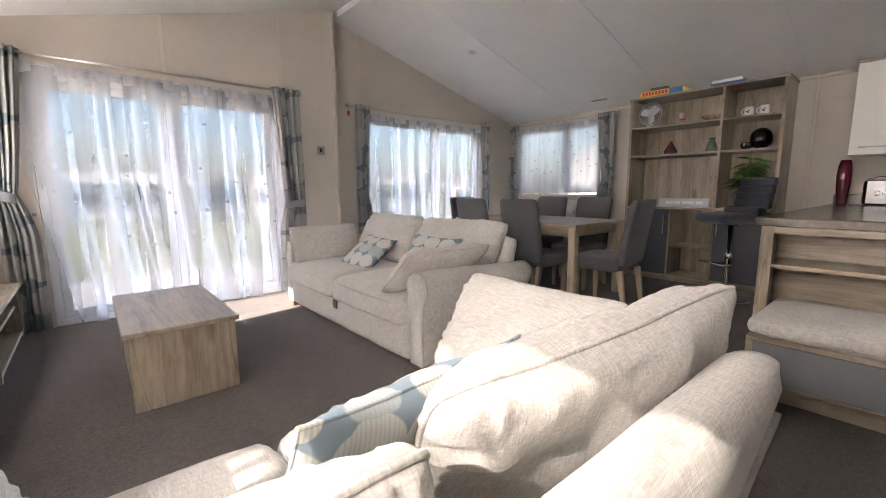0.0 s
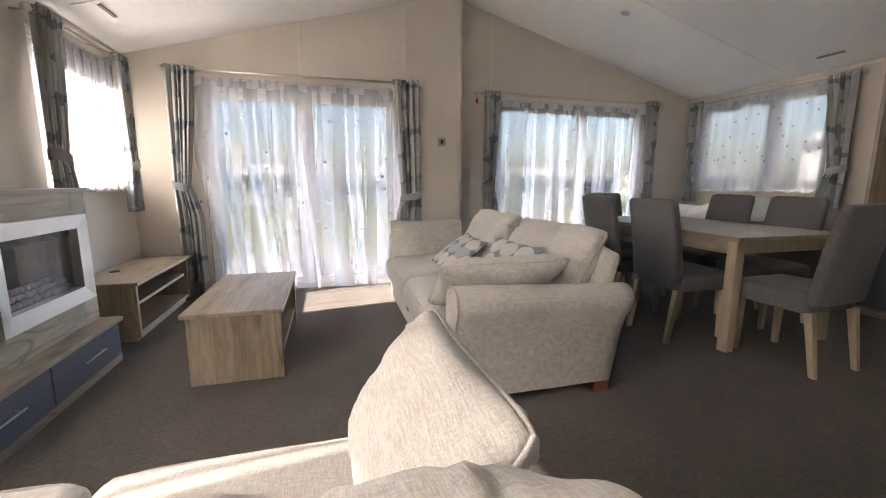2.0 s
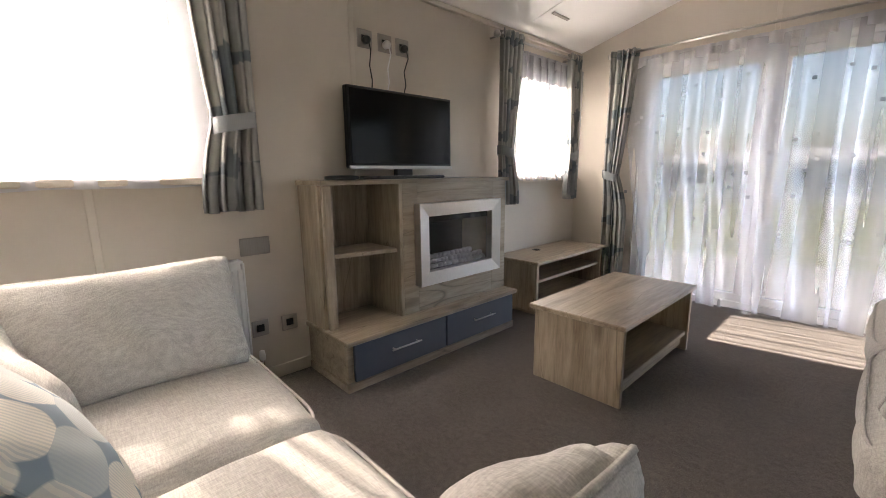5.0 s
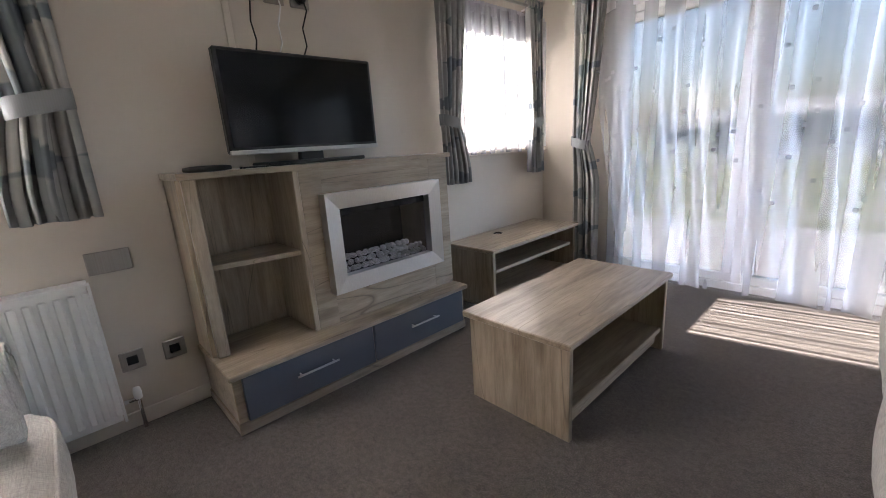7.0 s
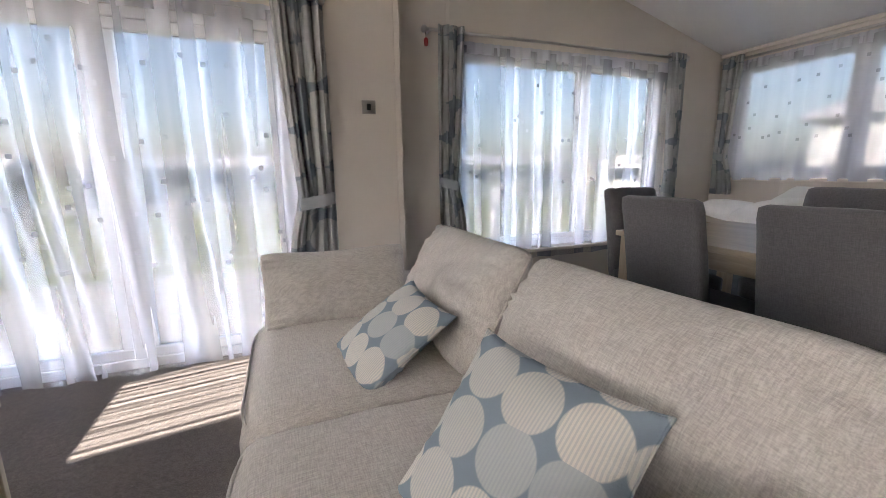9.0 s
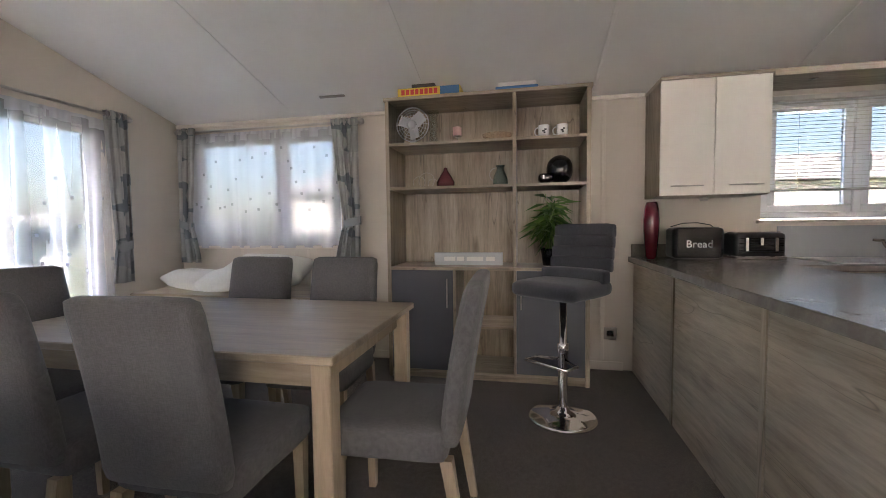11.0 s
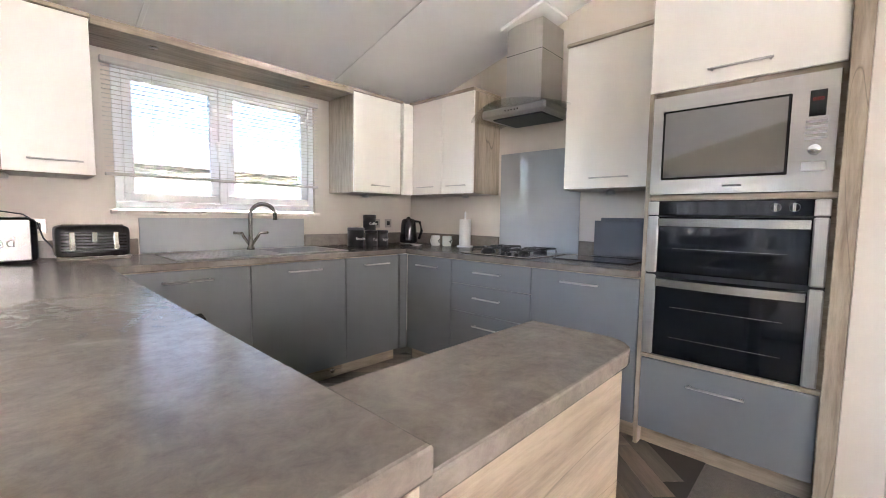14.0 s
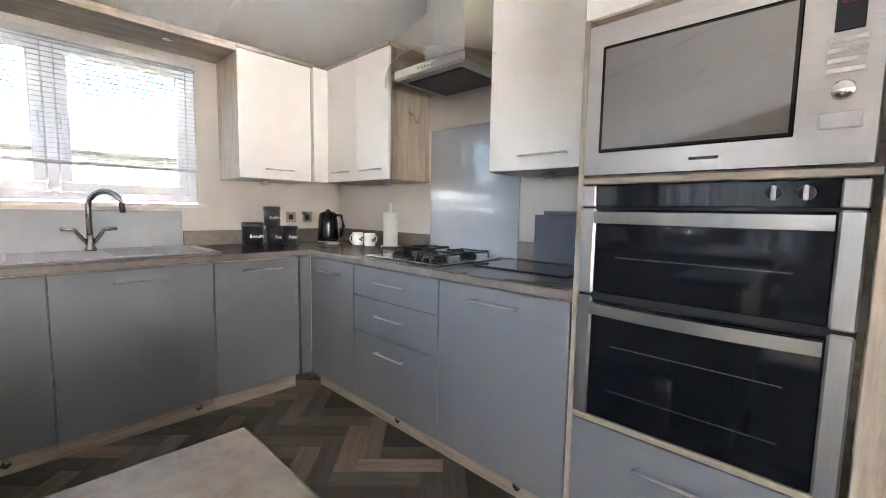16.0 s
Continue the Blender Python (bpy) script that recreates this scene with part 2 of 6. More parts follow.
def part(name, bm, material, parent=None, label="", smooth=False):
    """Links a bmesh in world coordinates as one mesh under its parent."""
    if parent is not None:
        bmesh.ops.translate(bm, verts=bm.verts, vec=-root_of(parent).location)
    me = bpy.data.meshes.new(name)
    bm.normal_update()
    bm.to_mesh(me)
    bm.free()
    me.materials.append(material)
    if smooth:
        for p in me.polygons:
            p.use_smooth = True
    ob = new(name, me)
    if parent is not None:
        ob.parent = parent
    return tagged(ob, label)


def solo(name, bm, material, label, category, at, kind="", smooth=False, group=""):
    """A thing of one mesh, with its origin at a base point."""
    bmesh.ops.translate(bm, verts=bm.verts, vec=-Vector(at))
    ob = part(name, bm, material, None, "", smooth)
    ob.location = at
    return tagged(ob, label, category, group, kind)


def box(x0, x1, y0, y1, z0, z1, b=0.003, bm=None, seg=1):
    """A box with bevelled edges, added to bm."""
    t = bmesh.new()
    bmesh.ops.create_cube(t, size=1.0)
    for v in t.verts:
        v.co = Vector(((x0 + x1) / 2 + v.co.x * (x1 - x0), (y0 + y1) / 2 + v.co.y * (y1 - y0), (z0 + z1) / 2 + v.co.z * (z1 - z0)))
    if b:
        bmesh.ops.bevel(t, geom=t.edges[:], offset=b, segments=seg, affect="EDGES", profile=0.5)
    bmesh.ops.recalc_face_normals(t, faces=t.faces)
    return merge(bm, t)


def merge(bm, t):
    if bm is None:
        return t
    me = bpy.data.meshes.new("tmp")
    t.to_mesh(me)
    t.free()
    bm.from_mesh(me)
    bpy.data.meshes.remove(me)
    return bm


def lathe(profile, at=(0, 0, 0), n=24, bm=None, axis="z"):
    """A turned shape from (radius, height) pairs."""
    t = bmesh.new()
    rings = []
    for r, h in profile:
        rings.append([t.verts.new((r * math.cos(2 * math.pi * i / n), r * math.sin(2 * math.pi * i / n), h)) for i in range(n)])
    for a, c in zip(rings, rings[1:]):
        for i in range(n):
            t.faces.new((a[i], a[(i + 1) % n], c[(i + 1) % n], c[i]))
    if profile[0][0] > 1e-6:
        t.faces.new(rings[0][::-1])
    if profile[-1][0] > 1e-6:
        t.faces.new(rings[-1])
    bmesh.ops.remove_doubles(t, verts=t.verts, dist=1e-5)
    turn = {"z": Matrix(), "x": Matrix.Rotation(radians(90), 4, "Y"), "y": Matrix.Rotation(radians(-90), 4, "X")}[axis]
    bmesh.ops.transform(t, matrix=Matrix.Translation(at) @ turn, verts=t.verts)
    bmesh.ops.recalc_face_normals(t, faces=t.faces)
    return merge(bm, t)


def tube(points, r, n=10, bm=None, closed=False):
    """A round bar along a line of points."""
    t = bmesh.new()
    pts = [Vector(p) for p in points]
    rings = []
    for i, p in enumerate(pts):
        if closed:
            d = pts[(i + 1) % len(pts)] - pts[i - 1]
        else:
            d = pts[min(i + 1, len(pts) - 1)] - pts[max(i - 1, 0)]
        d.normalize()
        up = Vector((0, 0, 1)) if abs(d.z) < 0.9 else Vector((1, 0, 0))
        a = d.cross(up).normalized()
        c = a.cross(d)
        rings.append([t.verts.new(p + r * (math.cos(2 * math.pi * k / n) * a + math.sin(2 * math.pi * k / n) * c)) for k in range(n)])
    pairs = list(zip(rings, rings[1:] + ([rings[0]] if closed else [])))
    for a, c in pairs if closed else pairs[:len(rings) - 1]:
        for k in range(n):
            t.faces.new((a[k], a[(k + 1) % n], c[(k + 1) % n], c[k]))
    if not closed:
        t.faces.new(rings[0][::-1])
        t.faces.new(rings[-1])
    bmesh.ops.recalc_face_normals(t, faces=t.faces)
    return merge(bm, t)


def prism(points, z0, z1, b=0.0, bm=None, seg=2):
    """An upright block over a flat outline."""
    t = bmesh.new()
    lo = [t.verts.new((x, y, z0)) for x, y in points]
    hi = [t.verts.new((x, y, z1)) for x, y in points]
    n = len(points)
    t.faces.new(lo[::-1])
    t.faces.new(hi)
    for i in range(n):
        t.faces.new((lo[i], lo[(i + 1) % n], hi[(i + 1) % n], hi[i]))
    bmesh.ops.recalc_face_normals(t, faces=t.faces)
    if b:
        e = [e for e in t.edges if abs(e.verts[0].co.z - e.verts[1].co.z) < 1e-6]
        bmesh.ops.bevel(t, geom=e, offset=b, segments=seg, affect="EDGES", profile=0.5)
    return merge(bm, t)


def puff(cx, cy, cz, sx, sy, sz, r=0.06, bulge=(0, 0, 0), wrinkle=0.006, seed=0, n=14, m=None, pinch=0.0):
    """A stuffed block: rounded, bulging and creased. m: a turn about its middle."""
    t = bmesh.new()
    half = Vector((sx, sy, sz)) / 2
    seen = {}
    def vert(p):
        key = tuple(round(c, 4) for c in p)
        if key in seen:
            return seen[key]
        q = Vector((p[0] * half.x, p[1] * half.y, p[2] * half.z))
        rr = min(r, half.x * 0.98, half.y * 0.98, half.z * 0.98)
        inner = Vector([max(-h + rr, min(h - rr, c)) for c, h in zip(q, half)])
        d = q - inner
        if d.length > 1e-6:
            q = inner + d.normalized() * rr
        fx, fy, fz = (1 - p[0] ** 2), (1 - p[1] ** 2), (1 - p[2] ** 2)
        q.x += p[0] * bulge[0] * max(fy * fz, 0) ** 0.7
        q.y += p[1] * bulge[1] * max(fx * fz, 0) ** 0.7
        q.z += p[2] * bulge[2] * max(fx * fy, 0) ** 0.7
        if pinch:
            ks = sorted(range(3), key=lambda i: half[i])
            thin, a, c = ks
            k = (abs(p[a]) * abs(p[c])) ** 3
            q[thin] *= 1 - pinch * k
            q[a] *= 1 + 0.10 * k
            q[c] *= 1 + 0.10 * k
        s = Vector((seed * 3.7, seed * 1.3, seed * 2.1))
        w = noise.noise(q * 5 + s) * 1.4 + noise.noise(Vector((q.x * 16, q.y * 16, q.z * 5)) + s) * 0.6
        q += q.normalized() * w * wrinkle
        seen[key] = t.verts.new(q)
        return seen[key]
    g = [-1 + 2 * i / n for i in range(n + 1)]
    for ax in range(3):
        for s in (-1, 1):
            for i in range(n):
                for j in range(n):
                    ring = []
                    for a, c in ((g[i], g[j]), (g[i + 1], g[j]), (g[i + 1], g[j + 1]), (g[i], g[j + 1])):
                        p = [0, 0, 0]
                        p[ax], p[(ax + 1) % 3], p[(ax + 2) % 3] = s, a, c
                        ring.append(vert(p))
                    t.faces.new(ring if s > 0 else ring[::-1])
    bmesh.ops.transform(t, matrix=Matrix.Translation((cx, cy, cz)) @ (m or Matrix()), verts=t.verts)
    return t


def piping(cx, cy, cz, a, c, plane="xz", r=0.006, m=None, out=1.0):
    """The corded seam round a cushion's middle."""
    pts = []
    for i in range(48):
        u = 2 * math.pi * i / 48
        e = 0.28
        p = math.copysign(abs(math.cos(u)) ** e, math.cos(u)) * a / 2 * out
        q = math.copysign(abs(math.sin(u)) ** e, math.sin(u)) * c / 2 * out
        v = Vector({"xz": (p, 0, q), "yz": (0, p, q), "xy": (p, q, 0)}[plane])
        pts.append(Matrix.Translation((cx, cy, cz)) @ (m or Matrix()) @ v)
    return tube(pts, r, 6, None, True)


# ---- the shell ----
XL, XR, YF, YG, YE, YD, RIDGE = -0.34, 6.13, 4.93, 5.22, -2.23, -1.62, 2.9
JOG = 2.78


def top(x):
    return 3.06 - 0.27 * abs(x - RIDGE)


def slab_x(bm, x0, x1, y0, y1, lo, hi):
    """Part of a wall that runs along x; its top may follow the roof."""
    cut = [x0] + [c for c in (RIDGE,) if x0 < c < x1] + [x1]
    for a, c in zip(cut, cut[1:]):
        t = bmesh.new()
        ha, hc = (hi(a), hi(c)) if callable(hi) else (hi, hi)
        v = [t.verts.new(p) for p in ((a, y0, lo), (c, y0, lo), (c, y1, lo), (a, y1, lo), (a, y0, ha), (c, y0, hc), (c, y1, hc), (a, y1, ha))]
        for f in ((0, 3, 2, 1), (4, 5, 6, 7), (0, 1, 5, 4), (1, 2, 6, 5), (2, 3, 7, 6), (3, 0, 4, 7)):
            t.faces.new([v[i] for i in f])
        merge(bm, t)
    return bm


def wall_along_x(name, x0, x1, y0, y1, holes, label):
    bm, x = bmesh.new(), x0
    for a, c, lo, hi in sorted(holes):
        slab_x(bm, x, a, y0, y1, 0, top)
        if lo > 0.001:
            slab_x(bm, a, c, y0, y1, 0, lo)
        slab_x(bm, a, c, y0, y1, hi, top)
        x = c
    slab_x(bm, x, x1, y0, y1, 0, top)
    return tagged(part(name, bm, WALL), label, "wall", "", "structure")


def wall_along_y(name, y0, y1, x0, x1, holes, label, height=2.19):
    bm, y = bmesh.new(), y0
    for a, c, lo, hi in sorted(holes):
        box(x0, x1, y, a, 0, height, 0, bm)
        if lo > 0.001:
            box(x0, x1, a, c, 0, lo, 0, bm)
        box(x0, x1, a, c, hi, height, 0, bm)
        y = c
    box(x0, x1, y, y1, 0, height, 0, bm)
    return tagged(part(name, bm, WALL), label, "wall", "", "structure")


PATIO = (0.26, 2.10, 0.0, 1.98)
BAY = (3.30, 5.36, 0.46, 2.03)
DINE = (3.52, 5.06, 1.02, 2.07)
SINK = (-1.15, 0.17, 1.20, 2.10)
TVW = (3.74, 4.86, 1.04, 2.03)
SOFW = (0.25, 1.62, 1.08, 2.03)
wall_along_x("wall_north", XL - 0.1, JOG, YF, YF + 0.1, [PATIO], "beige panelled gable wall round the patio doors")
wall_along_x("wall_north_bay", JOG, XR + 0.1, YG, YG + 0.1, [BAY], "beige panelled gable wall of the dining corner")
bm = bmesh.new()
slab_x(bm, JOG, JOG + 0.012, YF + 0.002, YG - 0.002, 0, lambda x: top(x) - 0.002)
tagged(part("wall_return", bm, WALL), "narrow beige return between the two gable planes", "wall", "", "structure")
wall_along_y("wall_west", YD, YF, XL - 0.1, XL, [TVW, SOFW], "beige panelled side wall behind the fireplace unit")
wall_along_y("wall_east", YE, YG, XR, XR + 0.1, [DINE, SINK], "beige panelled side wall of dining corner and kitchen")
wall_along_x("wall_south_kitchen", 2.90, XR + 0.1, YE - 0.1, YE, [], "pale wall behind the hob and ovens")
wall_along_x("wall_south", XL - 0.1, 2.90, YD - 0.1, YD, [(1.98, 2.76, 0.0, 2.02)], "beige wall with a doorway to the hall")

bm = box(XL - 0.1, XR + 0.1, YE - 0.1, YG + 0.1, -0.08, 0.0, 0)
tagged(part("floor", bm, CARPET), "brown short-pile fitted carpet", "floor", "", "structure")

bm = bmesh.new()
for s in (-1, 1):
    xe = XL - 0.1 if s < 0 else XR + 0.1
    t = bmesh.new()
    y0, y1 = YE - 0.1, YG + 0.1
    v = [t.verts.new(p) for p in ((RIDGE, y0, top(RIDGE)), (xe, y0, top(xe)), (xe, y1, top(xe)), (RIDGE, y1, top(RIDGE)))]
    w = [t.verts.new(q.co + Vector((0, 0, 0.08))) for q in v]
    for f in ((v[0], v[1], v[2], v[3]), (w[3], w[2], w[1], w[0]), (v[0], v[3], w[3], w[0]), (v[1], v[0], w[0], w[1]), (v[2], v[1], w[1], w[2]), (v[3], v[2], w[2], w[3])):
        t.faces.new(f)
    bmesh.ops.recalc_face_normals(t, faces=t.faces)
    merge(bm, t)
    for y in (3.95, 2.68, 1.37, 0.06, -1.22):
        t = box(0, 3.14, -0.013, 0.013, -0.006, 0.001, 0.002)
        ang = math.atan(0.27)
        m = Matrix.Translation((RIDGE + s * 0.06, y, top(RIDGE + 0.06))) @ (Matrix.Rotation(ang, 4, "Y") if s > 0 else Matrix.Rotation(math.pi, 4, "Z") @ Matrix.Rotation(ang, 4, "Y"))
        bmesh.ops.transform(t, matrix=m, verts=t.verts)
        merge(bm, t)
tagged(part("ceiling", bm, CEIL), "white vaulted ceiling with thin joint strips", "ceiling", "", "structure")
tagged(part("ridge_beam", box(RIDGE - 0.07, RIDGE + 0.07, YE + 0.002, YF - 0.006, 2.975, 3.05, 0.004), CEIL), "white boxed ridge beam", "beam", "", "structure")

# ---- windows ----
def window_unit(name, axis, at, a0, a1, z0, z1, splits, label, depth=0.07, bar=0.055, inner=0.04, sill=0.0, into=-1):
    """A white frame in its opening, with mullions, sashes, a pane each and a sill."""
    def bx(a, c, lo, hi, d0, d1, b=0.004, bm=None):
        return box(a, c, d0, d1, lo, hi, b, bm) if axis == "x" else box(d0, d1, a, c, lo, hi, b, bm)
    mid = (a0 + a1) / 2
    w = thing(name, *((mid, at, z0) if axis == "x" else (at, mid, z0)), label, "window", "", "structure")
    d0, d1 = at - depth / 2, at + depth / 2
    fr = bx(a0 + 0.002, a1 - 0.002, z0 + 0.002, z0 + bar, d0, d1)
    bx(a0 + 0.002, a1 - 0.002, z1 - bar, z1 - 0.002, d0, d1, bm=fr)
    edges = [a0] + list(splits) + [a1]
    for i, e in enumerate(edges):
        lo = e + 0.002 if i == 0 else e - bar / 2 if i < len(edges) - 1 else e - bar
        hi = e + bar if i == 0 else e + bar / 2 if i < len(edges) - 1 else e - 0.002
        bx(lo, hi, z0 + bar, z1 - bar, d0, d1, bm=fr)
    part("window_frame", fr, UPVC, w, "white plastic frame")
    for i, (p, q) in enumerate(zip(edges, edges[1:])):
        p, q = p + (bar if i == 0 else bar / 2), q - (bar if i == len(edges) - 2 else bar / 2)
        s0, s1 = at - depth * 0.35, at + depth * 0.35
        sa = bx(p, q, z0 + bar, z0 + bar + inner, s0, s1, 0.006)
        bx(p, q, z1 - bar - inner, z1 - bar, s0, s1, 0.006, sa)
        bx(p, p + inner, z0 + bar + inner, z1 - bar - inner, s0, s1, 0.006, sa)
        bx(q - inner, q, z0 + bar + inner, z1 - bar - inner, s0, s1, 0.006, sa)
        sash = part("sash", sa, UPVC, w)
        pane = part("pane", bx(p + inner - 0.003, q - inner + 0.003, z0 + bar + inner - 0.003, z1 - bar - inner + 0.003, at - 0.004, at + 0.004, 0), PANE, sash, "window glass darkened to dim the view outside")
        # Shadow off: daylight comes in past the tint, only the seen view is dimmed.
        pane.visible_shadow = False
    if sill:
        e0, e1 = (at, at + into * sill) if into > 0 else (at + into * sill, at)
        part("window_sill", bx(a0 - 0.03, a1 + 0.03, z0 - 0.03, z0 - 0.001, e0, e1, 0.005), TRIMB, w, "pale beige sill board")
    return w


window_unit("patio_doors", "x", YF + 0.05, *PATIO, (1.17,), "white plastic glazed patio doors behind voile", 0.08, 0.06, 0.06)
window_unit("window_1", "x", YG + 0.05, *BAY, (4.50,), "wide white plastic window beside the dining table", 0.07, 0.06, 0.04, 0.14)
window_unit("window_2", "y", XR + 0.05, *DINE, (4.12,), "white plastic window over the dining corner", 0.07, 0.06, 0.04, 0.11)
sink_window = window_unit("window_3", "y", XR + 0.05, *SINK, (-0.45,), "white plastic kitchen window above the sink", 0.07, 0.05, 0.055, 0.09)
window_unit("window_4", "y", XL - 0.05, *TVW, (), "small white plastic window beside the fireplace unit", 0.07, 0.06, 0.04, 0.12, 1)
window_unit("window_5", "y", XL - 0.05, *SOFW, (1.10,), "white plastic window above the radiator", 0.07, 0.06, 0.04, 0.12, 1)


def cloth(axis, at, a0, a1, z0, z1, folds, amp, bm=None, nz=18, per=8, shape=None, seed=0, gather=0.3):
    """A hanging pleated sheet. shape(z) gives its two edges at a height."""
    t = bmesh.new()
    lay = t.loops.layers.uv.new("UVMap")
    nu = folds * per
    grid = []
    for j in range(nz + 1):
        z = z0 + (z1 - z0) * j / nz
        e0, e1 = shape(z) if shape else (a0, a1)
        row = []
        for i in range(nu + 1):
            u = i / nu
            k = noise.noise(Vector((u * folds * 0.7, z * 0.28, seed))) * 0.9
            off = amp * math.sin(2 * math.pi * folds * u + k * 3.4 + seed) + amp * 0.7 * k
            squeeze = (e1 - e0) / (a1 - a0)
            u += 0.55 / folds * noise.noise(Vector((u * folds * 0.45, z * 0.12, seed + 9.3))) * min(1, 6 * u, 6 * (1 - u))
            off *= 0.6 + 0.4 * min(1.2, squeeze)
            a = e0 + (e1 - e0) * u + (gather * amp * (1 + 1.6 * abs(k))) * math.sin(4 * math.pi * folds * u + seed)
            zz = z + (0.012 * noise.noise(Vector((u * folds, seed, 3.1))) if j == 0 else 0)
            row.append((t.verts.new((a, at + off, zz) if axis == "x" else (at + off, a, zz)), (u * (a1 - a0) * 1.3, z)))
        grid.append(row)
    for r, s in zip(grid, grid[1:]):
        for i in range(nu):
            c = (r[i], r[i + 1], s[i + 1], s[i])
            f = t.faces.new([v for v, _ in c])
            for l, (_, w) in zip(f.loops, c):
                l[lay].uv = w
    return t


def tied(a0, a1, side, z_tie, z_top, waist, bottom):
    """The outline of a curtain held back towards a0 (side 0) or a1 (side 1)."""
    def f(z):
        w = a1 - a0
        if z > z_tie:
            k = min(1, (z - z_tie) / (z_top - z_tie))
            s = waist + (w - waist) * k ** 0.8
        else:
            s = waist + (bottom - waist) * min(1, (z_tie - z) / 0.3) ** 0.7
        return (a0, a0 + s) if side == 0 else (a1 - s, a1)
    return f


def curtain(axis, at, a0, a1, z0, z1, side, z_tie, label, folds=5, seed=0, waist=0.13):
    mid = (a0 + a1) / 2
    c = thing("curtain", *((mid, at, z1) if axis == "x" else (at, mid, z1)), label, "curtain", "printed curtains")
    body = cloth(axis, at, a0, a1, z0, z1, folds, 0.028, None, 22, 8, tied(a0, a1, side, z_tie, z1, waist, min(a1 - a0, waist + 0.09)), seed)
    ob = part("drape", body, CURT, c, "", True)
    so = ob.modifiers.new("thickness", "SOLIDIFY")
    so.thickness = 0.004
    e0, e1 = tied(a0, a1, side, z_tie, z1, waist, 0.3)(z_tie)
    pts = [((e0 + e1) / 2 + (e1 - e0 + 0.02) / 2 * math.cos(u), 0.05 * math.sin(u)) for u in [2 * math.pi * i / 20 for i in range(20)]]
    t = bmesh.new()
    lay = t.loops.layers.uv.new("UVMap")
    hi, lo = [], []
    for i, (p, q) in enumerate(pts):
        dz = 0.035 * (1 if side else -1) * (p - (e0 + e1) / 2) / (e1 - e0)
        for lst, h in ((lo, -0.035), (hi, 0.035)):
            lst.append(t.verts.new((p, at + q, z_tie + h + dz) if axis == "x" else (at + q, p, z_tie + h + dz)))
    for i in range(20):
        f = t.faces.new((lo[i], lo[(i + 1) % 20], hi[(i + 1) % 20], hi[i]))
        for l, w in zip(f.loops, ((i * 0.02, 0), (i * 0.02 + 0.02, 0), (i * 0.02 + 0.02, 0.07), (i * 0.02, 0.07))):
            l[lay].uv = w
    part("tieback", t, CURT, c, "matching cloth band", True)
    for i in range(folds):
        a = a0 + (a1 - a0) * (i + 0.5) / folds
        ring = lathe([(0.017, -0.003), (0.027, -0.003), (0.027, 0.003), (0.017, 0.003), (0.017, -0.003)], (a, at, z1 - 0.03) if axis == "x" else (at, a, z1 - 0.03), 14, None, axis)
        part("eyelet", ring, NICKEL, c, "", True)
    return c


def pole(axis, at, a0, a1, z, wall):
    r = thing("curtain_pole", *(((a0 + a1) / 2, at, z) if axis == "x" else (at, (a0 + a1) / 2, z)), "satin nickel curtain pole on wall brackets", "curtain pole", "curtain poles")
    p = (lambda a, d=0.0, dz=0.0: (a, at + d, z + dz)) if axis == "x" else (lambda a, d=0.0, dz=0.0: (at + d, a, z + dz))
    part("bar", tube([p(a0), p(a1)], 0.011, 12), NICKEL, r, "", True)
    for a, s in ((a0, -1), (a1, 1)):
        ball = [(0.012, 0), (0.012, 0.012), (0.022, 0.018), (0.027, 0.032), (0.022, 0.046), (0.0, 0.055)]
        t = lathe([(q, s * h) for q, h in ball], p(a), 14, None, axis)
        part("finial", t, NICKEL, r, "", True)
    for a in (a0 + 0.02, a1 - 0.02):
        part("bracket", tube([p(a), p(a, wall - at - math.copysign(0.004, wall - at))], 0.008, 8), NICKEL, r, "", True)
    return r


def net(axis, at, a0, a1, z0, z1, folds, label, dense=None, seed=0, amp=0.016, flare=None, squares=60, gather=0.12):
    n = thing("voile", *(((a0 + a1) / 2, at, z1) if axis == "x" else (at, (a0 + a1) / 2, z1)), label, "net curtain", "voile nets")
    t = cloth(axis, at, a0, a1, z0, z1, folds, amp, None, 20, 8, flare, seed, gather)
    part("voile_sheet", t, dense or NET, n, "", True)
    t = cloth(axis, at - 0.004 if axis == "x" else at, a0, a1, z1 - 0.055, z1 + 0.025, folds * 3, 0.008, None, 3, 6, None, seed + 2)
    part("ruched_heading", t, NETD, n, "gathered heading tape", True)
    if not squares:
        return n
    rng = random.Random(seed + 5)
    t = bmesh.new()
    for i in range(squares):
        u = (i + rng.random() * 0.6) / squares
        a = a0 + (a1 - a0) * u
        z = z0 + (z1 - z0) * (0.30 + 0.58 * rng.random())
        s = 0.012
        d = at + (-1 if axis == "x" or at > 3 else 1) * (amp * 1.65 + 0.003)
        t.faces.new([t.verts.new((a + p * s, d, z + q * s) if axis == "x" else (d, a + p * s, z + q * s)) for p, q in ((-1, -1), (1, -1), (1, 1), (-1, 1))])
    ob = part("woven_pattern", t, THREAD, n, "small grey woven squares")
    ob["kind"] = "stuff"
    return n


